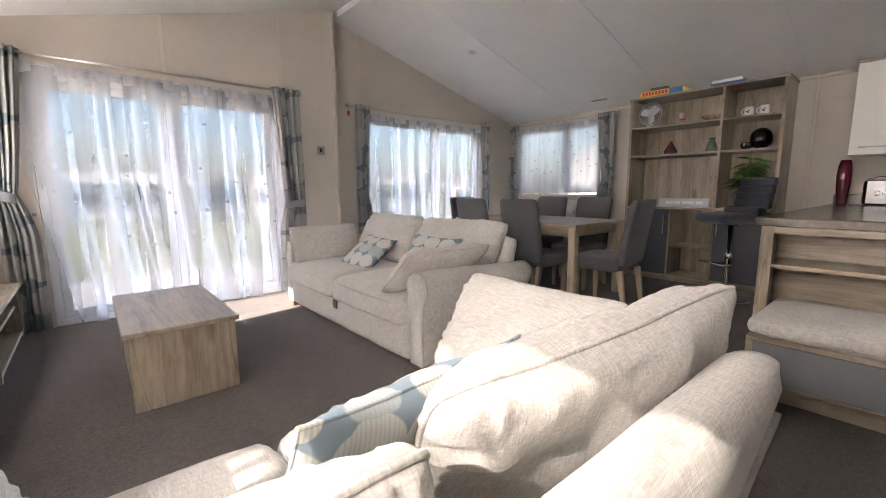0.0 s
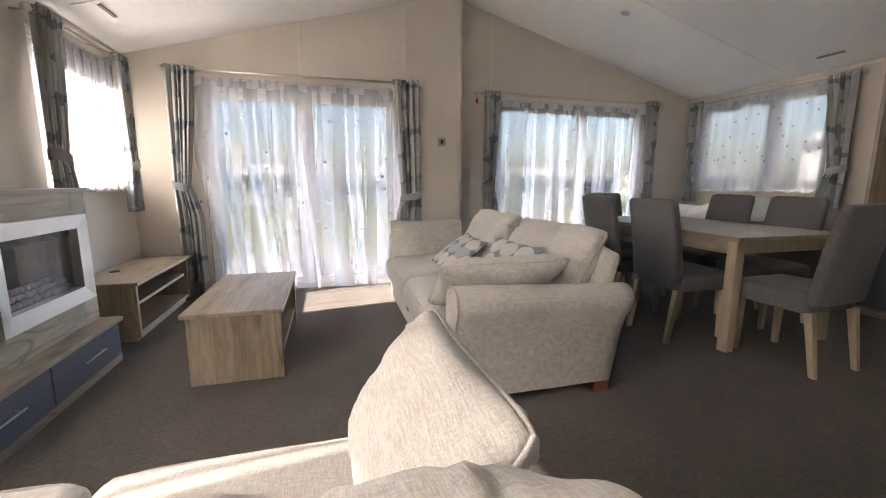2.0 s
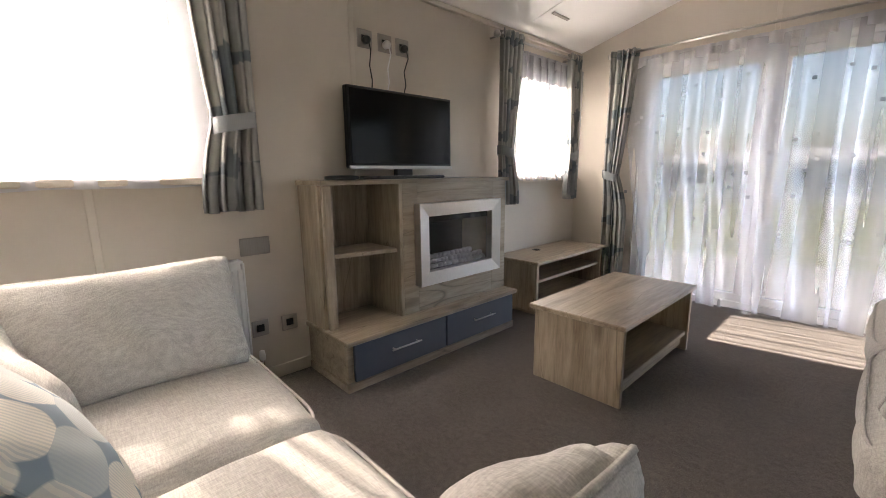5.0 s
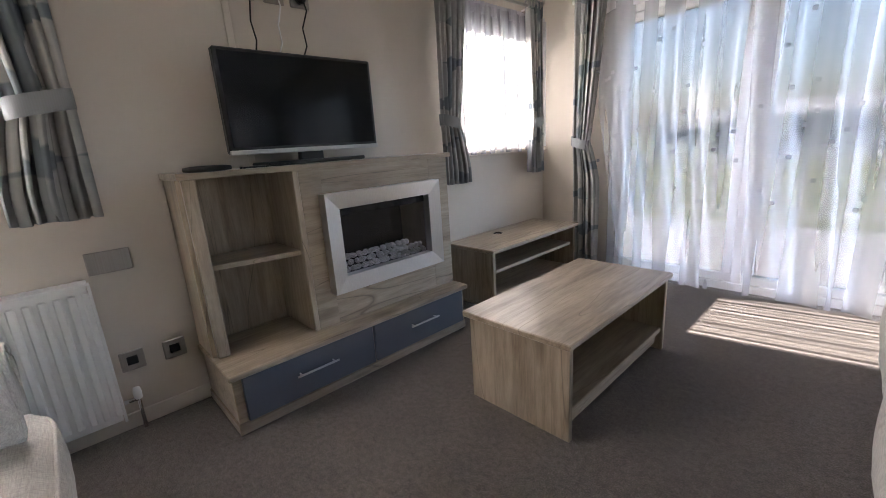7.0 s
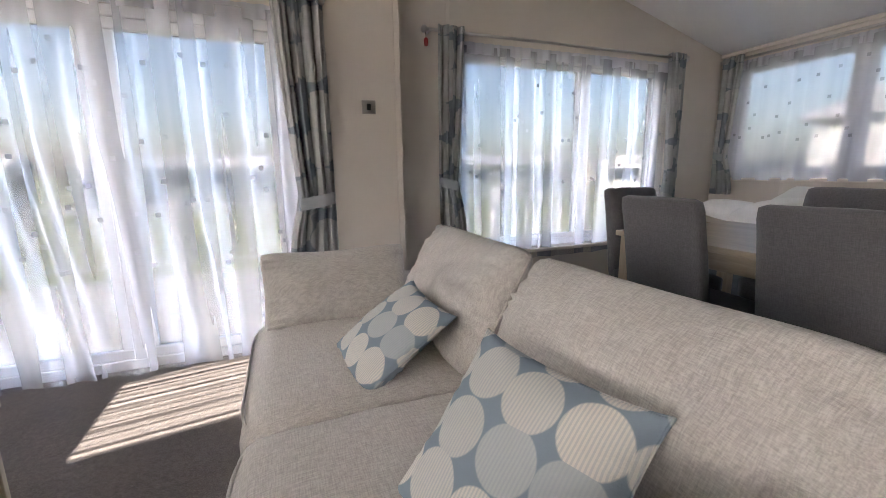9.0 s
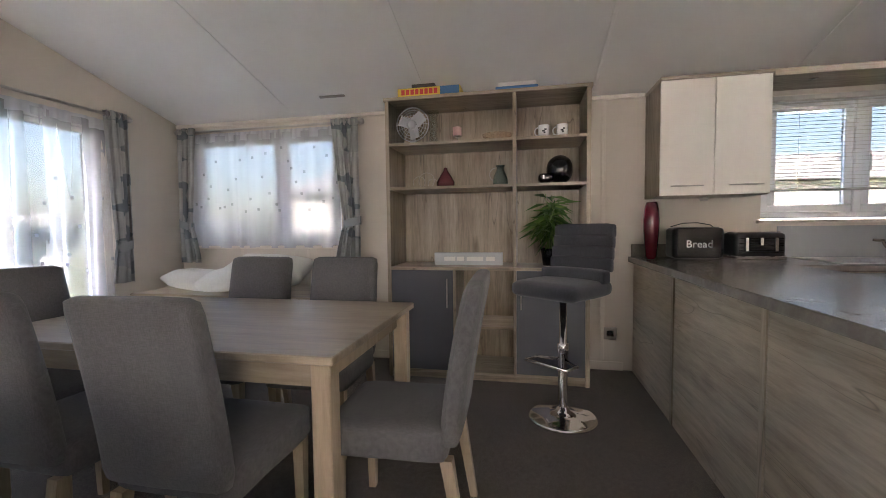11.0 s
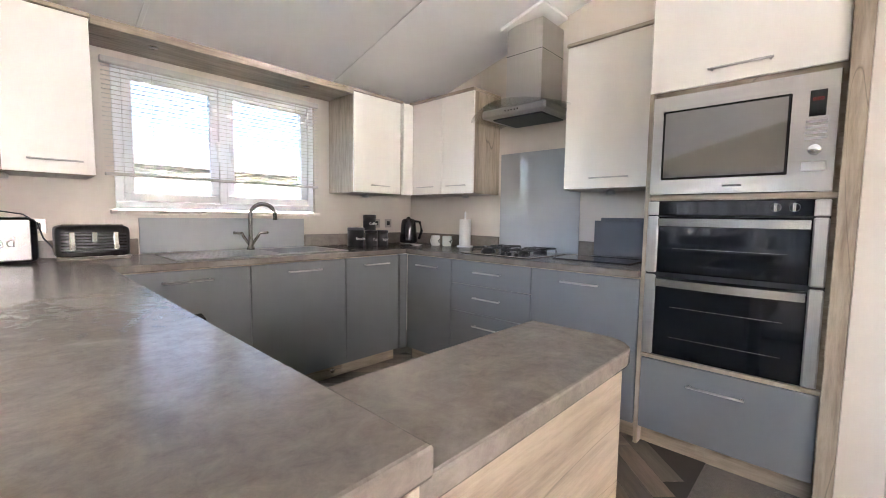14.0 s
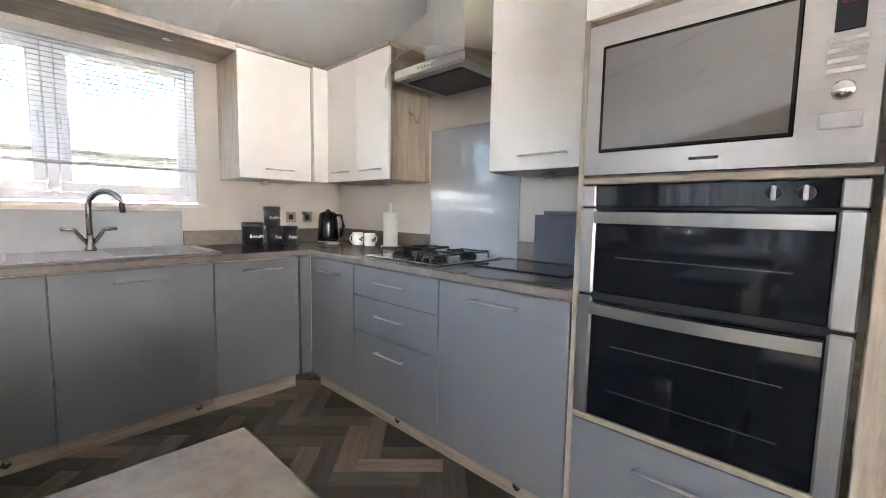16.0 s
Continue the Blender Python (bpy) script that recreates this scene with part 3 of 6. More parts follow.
THREAD = sheer("woven_thread", 0.30, 0.16)
pole("x", 4.80, 0.06, 2.27, 2.07, YF)
net("x", 4.845, 0.20, 2.12, 0.015, 2.00, 8, "full-length white voile over the patio doors", seed=1,
    flare=lambda z: (0.20 + 0.17 * max(0, 1.3 - z), 2.12 + 0.03 * max(0, 1 - z)), squares=80)
curtain("x", 4.79, 0.03, 0.26, 0.03, 2.10, 0, 1.05, "grey and blue disc-print curtain tied back beside the patio doors", 5, 1, 0.12)
curtain("x", 4.79, 2.03, 2.30, 0.06, 2.10, 1, 0.95, "grey and blue disc-print curtain at the patio doors", 5, 2, 0.19)
pole("x", 5.12, 3.05, 5.50, 2.09, YG)
charm = thing("hanging_charm", 3.03, 5.12, 1.97, "small red charm on a cord hung from the curtain pole", "charm")
part("cord", tube([(3.03, 5.12, 2.085), (3.03, 5.115, 2.03)], 0.002, 5), BLACK, charm)
part("bead", lathe([(0.0, -0.05), (0.012, -0.045), (0.016, -0.02), (0.013, 0.0), (0.005, 0.008), (0, 0.01)], (3.03, 5.115, 2.025), 14), mat("red_bead", (0.45, 0.03, 0.03), 0.35), charm, "red bead", True)
net("x", 5.15, 3.30, 5.36, 0.38, 2.02, 8, "white voile over the wide dining window", seed=3, squares=60)
curtain("x", 5.10, 3.12, 3.32, 0.55, 2.12, 0, 1.02, "grey and blue disc-print curtain tied back at the dining window", 5, 3, 0.13)
curtain("x", 5.10, 5.32, 5.48, 0.75, 2.12, 1, 1.05, "grey and blue disc-print curtain in the dining corner", 4, 4, 0.11)
pole("y", 6.03, 3.30, 5.10, 2.09, XR)
net("y", 6.07, 3.50, 5.08, 1.00, 2.05, 9, "white voile over the high dining window", NETE, seed=5, squares=36)
curtain("y", 6.02, 3.30, 3.55, 0.86, 2.12, 0, 1.22, "short grey disc-print curtain tied back at the dining window", 5, 5, 0.14)
curtain("y", 6.02, 4.92, 5.12, 0.86, 2.12, 1, 1.22, "short grey disc-print curtain in the dining corner", 4, 6, 0.12)
pole("y", -0.23, 3.60, 4.66, 2.07, XL)
net("y", -0.275, 3.74, 4.86, 1.02, 2.01, 11, "white voile over the small window", NETP, seed=7, squares=0, gather=0.95)
curtain("y", -0.22, 3.60, 3.88, 0.84, 2.11, 0, 1.24, "short grey disc-print curtain tied back by the fireplace unit", 5, 7, 0.15)
curtain("y", -0.22, 4.55, 4.72, 0.84, 2.11, 1, 1.24, "short grey disc-print curtain tied back in the corner", 4, 8, 0.12)
pole("y", -0.23, 0.12, 1.84, 2.07, XL)
net("y", -0.275, 0.22, 1.64, 1.04, 2.01, 7, "white voile over the radiator window", NETV, seed=9, squares=0, gather=0.45)
curtain("y", -0.22, 1.58, 1.82, 0.925, 2.11, 1, 1.32, "short grey disc-print curtain tied back above the radiator", 5, 9, 0.17)
curtain("y", -0.22, 0.10, 0.34, 0.925, 2.11, 0, 1.32, "short grey disc-print curtain tied back at the radiator window", 5, 10, 0.17)

# ---- outside ----
GRASS = mat("grass", (0.09, 0.14, 0.04), 0.95)
base(GRASS, ramp(GRASS, noise_tex(GRASS, coords(GRASS), 0.8, 6), [(0.3, (0.15, 0.175, 0.075)), (0.7, (0.25, 0.255, 0.13))]))
DECK = painted("grey_decking", (0.52, 0.51, 0.50), 0.6, 0.08)
RAIL = painted("white_rail", (0.86, 0.86, 0.85), 0.4, 0.02)
bm = bmesh.new()
bmesh.ops.create_grid(bm, x_segments=2, y_segments=2, size=900)
bmesh.ops.translate(bm, verts=bm.verts, vec=(0, 0, -0.75))
tagged(part("ground", bm, GRASS), "short green grass round the lodges", "ground", "", "structure")
DY0, DY1, DX0, DX1, DZ = 5.34, 8.1, -0.9, 7.0, -0.12
deck = thing("deck", 3, 6.7, -0.75, "pale grey board deck with white railings in front of the lodge", "deck", "", "structure")
part("subframe", box(DX0, DX1, DY0 - 0.28, DY1, -0.74, DZ - 0.035, 0.01), RAIL, deck)
for i in range(19):
    y = DY0 - 0.28 + 0.165 * i
    part("deck_board", box(DX0, DX1, y, min(y + 0.155, DY1), DZ - 0.03, DZ, 0.004), DECK, deck)
railing = thing("railing", 3, DY1, DZ, "white plastic deck railing with slim upright balusters", "railing")
part("top_rail", box(DX0, DX1, DY1 - 0.10, DY1, 0.69, 0.76, 0.01), RAIL, railing)
part("bottom_rail", box(DX0, DX1, DY1 - 0.07, DY1 - 0.02, 0.02, 0.07, 0.006), RAIL, railing)
rm = None
for i in range(36):
    x = DX0 + 0.06 + i * 0.22
    if rm is None:
        ob = part("baluster", box(x - 0.025, x + 0.025, DY1 - 0.07, DY1 - 0.02, 0.07, 0.69, 0.003), RAIL, railing)
        rm, x00 = ob.data, x
    else:
        ob = new("baluster", rm)
        ob.parent, ob.location = railing, (x - x00, 0, 0)
for x in (DX0 + 0.02, 0.72, 3.0, 5.1, DX1 - 0.14):
    part("post", box(x, x + 0.12, DY1 - 0.12, DY1 + 0.002, DZ, 0.84, 0.008), RAIL, railing)
LODGE = [painted("lodge_cream", (0.74, 0.70, 0.60), 0.6, 0.05), painted("lodge_green", (0.52, 0.58, 0.52), 0.6, 0.05), painted("lodge_grey", (0.60, 0.62, 0.64), 0.6, 0.05), painted("lodge_white", (0.72, 0.72, 0.70), 0.6, 0.04)]
ROOF = painted("roof_sheet", (0.52, 0.51, 0.50), 0.7, 0.1)
LGLASS = mat("dark_window", (0.05, 0.06, 0.07), 0.08)


def lodge(x, y, l, w, turn, skin, label, eave=2.3, rise=0.75, wins=5):
    """A static holiday lodge with a low gable roof, windows and a skirt."""
    h = thing("holiday_lodge", 0, 0, 0, label, "lodge", "lodges on the site")
    part("walls", box(-l / 2, l / 2, -w / 2, w / 2, 0.25, eave, 0.02), skin, h)
    part("skirt", box(-l / 2 + 0.1, l / 2 - 0.1, -w / 2 + 0.1, w / 2 - 0.1, 0, 0.25, 0.01), ROOF, h)
    t = bmesh.new()
    v = [t.verts.new(p) for p in ((-l / 2 - 0.2, -w / 2 - 0.2, eave), (l / 2 + 0.2, -w / 2 - 0.2, eave), (l / 2 + 0.2, w / 2 + 0.2, eave), (-l / 2 - 0.2, w / 2 + 0.2, eave), (-l / 2 - 0.2, 0, eave + rise), (l / 2 + 0.2, 0, eave + rise))]
    for f in ((0, 3, 2, 1), (0, 1, 5, 4), (2, 3, 4, 5), (1, 2, 5), (3, 0, 4)):
        t.faces.new([v[i] for i in f])
    part("roof", t, ROOF, h)
    for s in (-1, 1):
        for i in range(wins):
            cx = -l / 2 + l * (i + 0.5) / wins
            y0 = s * (w / 2 + 0.01)
            wn_ = part("window", box(cx - 0.5, cx + 0.5, y0 - 0.03, y0 + 0.03, 1.15, 2.0, 0.01), UPVC, h)
            part("pane", box(cx - 0.43, cx + 0.43, y0 - 0.036, y0 + 0.036, 1.22, 1.93, 0), LGLASS, wn_)
        xe = s * (l / 2 + 0.01)
        wn_ = part("window", box(xe - 0.03, xe + 0.03, -w / 2 + 0.5, w / 2 - 0.5, 0.9, 2.05, 0.01), UPVC, h)
        part("pane", box(xe - 0.036, xe + 0.036, -w / 2 + 0.58, w / 2 - 0.58, 0.98, 1.97, 0), LGLASS, wn_)
    h.matrix_world = pose(x, y, -0.75, 0, 0, turn)
    return h


for i, (x, y, tn) in enumerate(((-16, 30, 8), (-7, 38, 80), (0.5, 33, 5), (9, 40, 85), (15, 31, 10), (24, 36, 80), (-27, 36, 75), (33, 30, 15), (6, 55, 5), (-12, 56, 5), (24, 58, 3), (-34, 52, 10), (44, 48, 5))):
    lodge(x, y, 10.5, 3.9, tn, LODGE[i % 4], ("cream", "pale green", "grey", "white")[i % 4] + " static holiday lodge across the grass")
lodge(-6.2, 1.5, 12, 4.2, 90, LODGE[3], "white holiday lodge close beside the side windows", 2.6, 0.7)
lodge(12.2, 0.5, 12, 4.2, 90, LODGE[3], "white holiday lodge close beside the kitchen window", 2.6, 0.7, 2)
# Distance haze is put into the crown colour, so it is very pale.
LEAF = mat("hazed_leaves", (0.40, 0.37, 0.34), 0.9)
BARK = mat("bark", (0.12, 0.09, 0.07), 0.9)
rng = random.Random(4)
for i in range(8):
    x, y = -58 + i * 17 + rng.uniform(-3, 3), rng.uniform(72, 95)
    hgt = rng.uniform(3.0, 6.2)
    tr = thing("tree", x, y, -0.75, "far broad-leaved tree on the skyline", "tree", "skyline trees")
    part("trunk", lathe([(0.22, 0), (0.16, hgt * 0.4), (0.05, hgt * 0.8)], (x, y, -0.75), 8), BARK, tr)
    t = bmesh.new()
    for k in range(150):
        d = Vector((rng.gauss(0, 1), rng.gauss(0, 1), rng.gauss(0, 0.8))).normalized() * (rng.random() ** 0.4)
        c = Vector((x + d.x * hgt * 0.42, y + d.y * hgt * 0.42, -0.75 + hgt * 0.65 + d.z * hgt * 0.38))
        a, b2 = Vector((rng.gauss(0, 1), rng.gauss(0, 1), rng.gauss(0, 1))) * 0.35, Vector((rng.gauss(0, 1), rng.gauss(0, 1), rng.gauss(0, 1))) * 0.35
        t.faces.new([t.verts.new(c + q) for q in (a, b2, -a)])
    part("crown", t, LEAF, tr)

# ---- trim and hall ----
SKIRT = painted("skirting_beige", (0.50, 0.44, 0.38), 0.5, 0.04)


def strip(name, label, *dims):
    return tagged(part(name, box(*dims, 0.003), TRIMB), label, "trim", "", "structure")


for x, lo in ((1.16, 2.0), (2.17, 2.0)):
    strip("trim", "slim beige wall joint strip", x - 0.016, x + 0.016, YF - 0.008, YF - 0.001, lo, top(x) - 0.012)
strip("trim", "beige corner strip", JOG - 0.035, JOG + 0.001, YF - 0.010, YF - 0.001, 0.08, top(JOG) - 0.02)
strip("trim", "slim beige wall joint strip", 3.22, 3.25, YG - 0.008, YG - 0.001, 2.14, top(3.22) - 0.02)
for y in (2.43, 1.20):
    strip("trim", "slim beige wall joint strip", XL + 0.001, XL + 0.008, y - 0.016, y + 0.016, 0.08 if y > 2 else 0.62, 2.17 if y > 2 else 1.04)
for y in (3.86, 4.55, 1.28):
    strip("trim", "slim beige wall joint strip", XR - 0.008, XR - 0.001, y - 0.016, y + 0.016, 0.08, 0.98 if y > 2 else 2.17)
for a in ((XL + 0.002, XL + 0.03, -1.6, YF - 0.002), (XR - 0.03, XR - 0.002, 2.96, YG - 0.002)):
    strip("cornice", "slim beige eaves trim", *a, 2.155, 2.185)
strip("cornice", "slim beige eaves trim", XR - 0.03, XR - 0.002, 0.99, 1.43, 2.155, 2.185)
strip("baseboard", "beige skirting board", XL + 0.002, XL + 0.014, -1.6, YF - 0.002, 0.0, 0.07)
strip("baseboard", "beige skirting board", JOG + 0.02, XR - 0.002, YG - 0.014, YG - 0.002, 0.0, 0.07)
strip("baseboard", "beige skirting board", XR - 0.014, XR - 0.002, 2.96, YG - 0.02, 0.0, 0.07)
strip("baseboard", "beige skirting board", XR - 0.014, XR - 0.002, 1.12, 1.42, 0.0, 0.07)
bm = box(1.2, 2.895, -4.4, YD - 0.105, -0.08, 0.0, 0)
tagged(part("hall_floor", bm, CARPET), "dark carpet of the hall", "floor", "", "structure")
bm = box(1.1, 1.2, -4.4, YD - 0.105, 0, 2.2, 0)
box(2.8, 2.895, -4.4, YE - 0.105, 0, 2.2, 0, bm)
box(2.8, 2.895, YE - 0.1, YD - 0.105, 0, 2.2, 0, bm)
box(1.1, 2.895, -4.5, -4.4, 0, 2.2, 0, bm)
tagged(part("hall_walls", bm, WALL), "unlit beige hall walls", "wall", "", "structure")
tagged(part("hall_ceiling", box(1.1, 2.895, -4.5, YD - 0.105, 2.2, 2.26, 0), CEIL), "hall ceiling", "ceiling", "", "structure")
LINING = painted("cream_lining", (0.64, 0.59, 0.52), 0.45, 0.03)
dr = thing("door_1", 2.35, YD, 0, "white door lining with strike plates, the hall beyond unlit", "door", "", "structure")
bm = box(2.762, 2.90, YD - 0.001, YD + 0.022, 0, 2.10, 0.004)
box(1.80, 1.978, YD - 0.001, YD + 0.022, 0, 2.10, 0.004, bm)
box(1.978, 2.762, YD - 0.001, YD + 0.022, 2.0, 2.10, 0.004, bm)
part("architrave", bm, LINING, dr)
bm = box(2.735, 2.759, YD - 0.13, YD + 0.012, 0, 2.0, 0.003)
box(1.981, 2.01, YD - 0.13, YD + 0.012, 0, 2.0, 0.003, bm)
part("lining", bm, LINING, dr)
for z in (1.13, 1.03):
    part("strike_plate", box(2.728, 2.737, YD - 0.05, YD - 0.03, z, z + 0.05, 0.002), NICKEL, dr)
# ---- sofas ----
FOOT = wooden("stained_foot", (0.16, 0.06, 0.03), (0.26, 0.10, 0.05), 2, 0.35, False)
PRINT = mat("printed_cushion", (0.5, 0.5, 0.46), 0.9)
pv = coords(PRINT, (1, 1, 1))
vo = node(PRINT, "ShaderNodeTexVoronoi", Scale=8.5, Randomness=0.15)
vo.voronoi_dimensions = "2D"
link(PRINT, pv, vo.inputs["Vector"])
wv = node(PRINT, "ShaderNodeTexWave", Scale=42.0, Distortion=0.3)
link(PRINT, pv, wv.inputs["Vector"])
hue = ramp(PRINT, node_random(PRINT, vo.outputs["Color"]), [(0.0, (0.62, 0.60, 0.54)), (0.4, (0.50, 0.51, 0.48)), (0.65, (0.66, 0.63, 0.56)), (0.9, (0.40, 0.44, 0.45))])
ribbed = mix(PRINT, ramp(PRINT, wv.outputs["Fac"], [(0.45, (0, 0, 0)), (0.6, (0.45, 0.45, 0.45))]), hue, (0.34, 0.39, 0.42))
base(PRINT, mix(PRINT, ramp(PRINT, vo.outputs["Distance"], [(0.50, (0, 0, 0)), (0.53, (1, 1, 1))]), ribbed, (0.20, 0.26, 0.31)))
bump(PRINT, noise_tex(PRINT, coords(PRINT), 240, 2), 0.25, 0.002)


def turn(rx=0, ry=0, rz=0):
    return pose(0, 0, 0, rx, ry, rz)


def pillow(w, h, t, seed=0, n=26, fill=0.42, tuck=0.05, crease=0.006, m=None, ear=0.025):
    """A stuffed cushion in its xz plane: two bellied sheets that meet in one seam, creased along it. Returns mesh and seam."""
    bm = bmesh.new()
    s = Vector((seed * 3.7, seed * 1.3, seed * 2.1))
    g = [math.sin(math.pi * (i / n - 0.5)) for i in range(n + 1)]

    def at(u, v, side):
        k = (u * u * v * v) ** 3
        x = w / 2 * u * (1 - tuck * (1 - v * v) + ear * k)
        z = h / 2 * v * (1 - tuck * 1.3 * (1 - u * u) + ear * 1.4 * k)
        fat = max(0.0, (1 - u * u) * (1 - v * v)) ** fill
        rim = max(math.exp(-(1 - abs(u)) / 0.16), math.exp(-(1 - abs(v)) / 0.16))
        along = (v * h if abs(u) > abs(v) else u * w)
        fold = math.sin(along * 80 + 5 * noise.noise(Vector((along * 7, side, seed)))) * max(0, noise.noise(Vector((along * 9, 4.0 + side, seed))) + 0.25)
        soft = noise.noise(Vector((x * 6, side * 2.0, z * 6)) + s) * 1.6 + noise.noise(Vector((x * 15, side, z * 15)) + s) * 0.7
        y = side * (t / 2 * fat + crease * (soft + 1.7 * fold * rim) * min(1, fat * 3))
        wob = 0.006 * noise.noise(Vector((x * 5, 0, z * 5)) + s)
        return Vector((x, y + wob + 0.02 * noise.noise(Vector((x * 2.4, 1, z * 2.4)) + s), z))

    seam = [(a, -1) for a in g[:-1]] + [(1, a) for a in g[:-1]] + [(a, 1) for a in g[:0:-1]] + [(-1, a) for a in g[:0:-1]]
    turned = m or Matrix()
    edge = {}
    for side in (-1, 1):
        rows = []
        for a in range(n + 1):
            row = []
            for c in range(n + 1):
                rim = a in (0, n) or c in (0, n)
                if rim and (a, c) in edge:
                    row.append(edge[a, c])
                    continue
                v = bm.verts.new(turned @ at(g[a], g[c], side))
                if rim:
                    edge[a, c] = v
                row.append(v)
            rows.append(row)
        for a in range(n):
            for c in range(n):
                q = (rows[a][c], rows[a + 1][c], rows[a + 1][c + 1], rows[a][c + 1])
                bm.faces.new(q if side < 0 else q[::-1])
    return bm, [turned @ at(u, v, 1) for u, v in seam]


def sofa(length, depth, label, at, rz, seed, backs, arms):
    """A two-seat sofa that faces +y, on stained feet. backs, arms: x, y, z, width, twist, lean (and tip) of the loose cushions."""
    s = thing("sofa", 0, 0, 0, label, "sofa", "pair of sofas")
    hl, hd = length / 2, depth / 2
    inner = hl - 0.195
    part("base", puff(0, 0.035, 0.20, 2 * inner + 0.03, depth - 0.13, 0.28, 0.025, (0.0, 0.008, 0), 0.002, seed, 12), SOFA, s, "", True)
    bk = puff(0, -hd + 0.145, 0.40, 2 * inner + 0.10, 0.13, 0.69, 0.06, (0, 0.01, 0.01), 0.004, seed + 1, 14)
    for v in bk.verts:
        v.co.y -= 0.20 * (v.co.z - 0.30)
        v.co.x *= 1 + 0.05 * max(0, v.co.z - 0.5)
    part("back_frame", bk, SOFA, s, "", True)
    for sx in (-1, 1):
        arm = bmesh.new()
        ny = 16
        r, pc = 0.095, hl - 0.095
        prof = [(hl - 0.165, 0.06), (hl - 0.172, 0.25), (hl - 0.182, 0.44)]
        prof += [(pc + r * math.cos(a), 0.525 + r * math.sin(a)) for a in [radians(195 - 222 * i / 16) for i in range(17)]]
        prof += [(hl - 0.034, 0.44), (hl - 0.048, 0.36), (hl - 0.05, 0.20), (hl - 0.052, 0.06)]
        rows = []
        for j in range(ny + 1):
            f = j / ny
            k = 1 - 0.09 * max(0, (f - 0.94) / 0.06) ** 2
            row = []
            for p, q in prof:
                y0 = -hd + 0.125 - 0.165 * q
                y = y0 + f * (hd - 0.045 - y0) - (0.012 if f == 1 and (p > hl - 0.02 or q > 0.6) else 0)
                z = q - 0.045 * (1 - f) * max(0, q - 0.2) / 0.42
                row.append(arm.verts.new((sx * (pc - 0.01 + (p - pc + 0.01) * k), y, 0.06 + (z - 0.06) * (0.97 + 0.03 * k) + 0.004 * noise.noise(Vector((p * 7, y * 5, seed))))))
            rows.append(row)
        for a, c in zip(rows, rows[1:]):
            for i in range(len(prof) - 1):
                arm.faces.new((a[i], a[i + 1], c[i + 1], c[i]))
        arm.faces.new(rows[0])
        arm.faces.new(rows[-1][::-1])
        bmesh.ops.recalc_face_normals(arm, faces=arm.faces)
        ao = part("arm", arm, SOFA, s, "", True)
        part("piping", tube([(sx * (pc - 0.01 + (p - pc + 0.01) * 0.985), hd - 0.05, 0.06 + (q - 0.06) * 0.993) for p, q in prof], 0.006, 6), SOFA, ao, "", True)
        cx = sx * inner / 2
        seat = puff(cx, 0.12, 0.365, inner - 0.004, depth - 0.21, 0.17, 0.05, (0, 0.018, 0.022), 0.006, seed + 4 + sx, 18)
        for v in seat.verts:
            f = max(0, (v.co.y - hd + 0.16) / 0.18)
            v.co.z -= 0.02 * f * f
        so = part("seat_cushion", seat, SOFA, s, "", True)
        part("piping", piping(cx, 0.122, 0.415, inner - 0.002, depth - 0.204, "xy", 0.005), SOFA, so, "", True)
        x, y, z, w, twist, lean, tip = backs[(sx + 1) // 2]
        m = Matrix.Translation((x, y, z)) @ turn(0, 0, twist) @ turn(lean) @ turn(0, tip, 0)
        body, seam = pillow(w, 0.48, 0.22, seed + 8 + sx, 56, 0.34, 0.025, 0.015, m, -0.05)
        bo = part("back_cushion", body, SOFA, s, "", True)
        part("piping", tube(seam, 0.006, 6, None, True), SOFA, bo, "", True)
        x, y, z, w, twist, lean = arms[(sx + 1) // 2]
        m = Matrix.Translation((x, y, z)) @ turn(0, sx * lean, 0) @ turn(0, 0, 90 + twist)
        body, seam = pillow(w, 0.40, 0.19, seed + 12 + sx, 48, 0.36, 0.06, 0.013, m, -0.05)
        ac = part("arm_cushion", body, SOFA, s, "", True)
        part("piping", tube(seam, 0.006, 6, None, True), SOFA, ac, "", True)
        for y in (-hd + 0.16, hd - 0.11):
            part("foot", prism([(sx * (hl - 0.085) + a * 0.03, y + c * 0.045) for a, c in ((-1, -1), (1, -1), (1, 1), (-1, 1))], 0.0, 0.075, 0.006), FOOT, s, "reddish stained wooden foot")
    part("care_tab", box(-0.03, 0.03, hd - 0.035, hd - 0.012, 0.20, 0.26, 0.002), CHAIR, s, "small grey fabric tab")
    s.matrix_world = pose(*at, 0, 0, rz)
    return s


def scatter(middle, right, up, label, size=0.39, fill=0.12, seed=0):
    """A printed cushion about its middle; right and up run along its edges."""
    c = thing("scatter_cushion", 0, 0, 0, label, "cushion", "printed scatter cushions")
    body, seam = pillow(size, size, fill, seed, 36, 0.45, 0.05, 0.006, turn(-90))
    k = part("cover", body, PRINT, c, "", True)
    part("piping", tube(seam, 0.0035, 6, None, True), PRINT, k, "", True)
    ax = Vector(right).normalized()
    az = ax.cross(Vector(up)).normalized()
    ay = az.cross(ax)
    c.matrix_world = Matrix.Translation(middle) @ Matrix((ax, ay, az)).transposed().to_4x4()
    return c


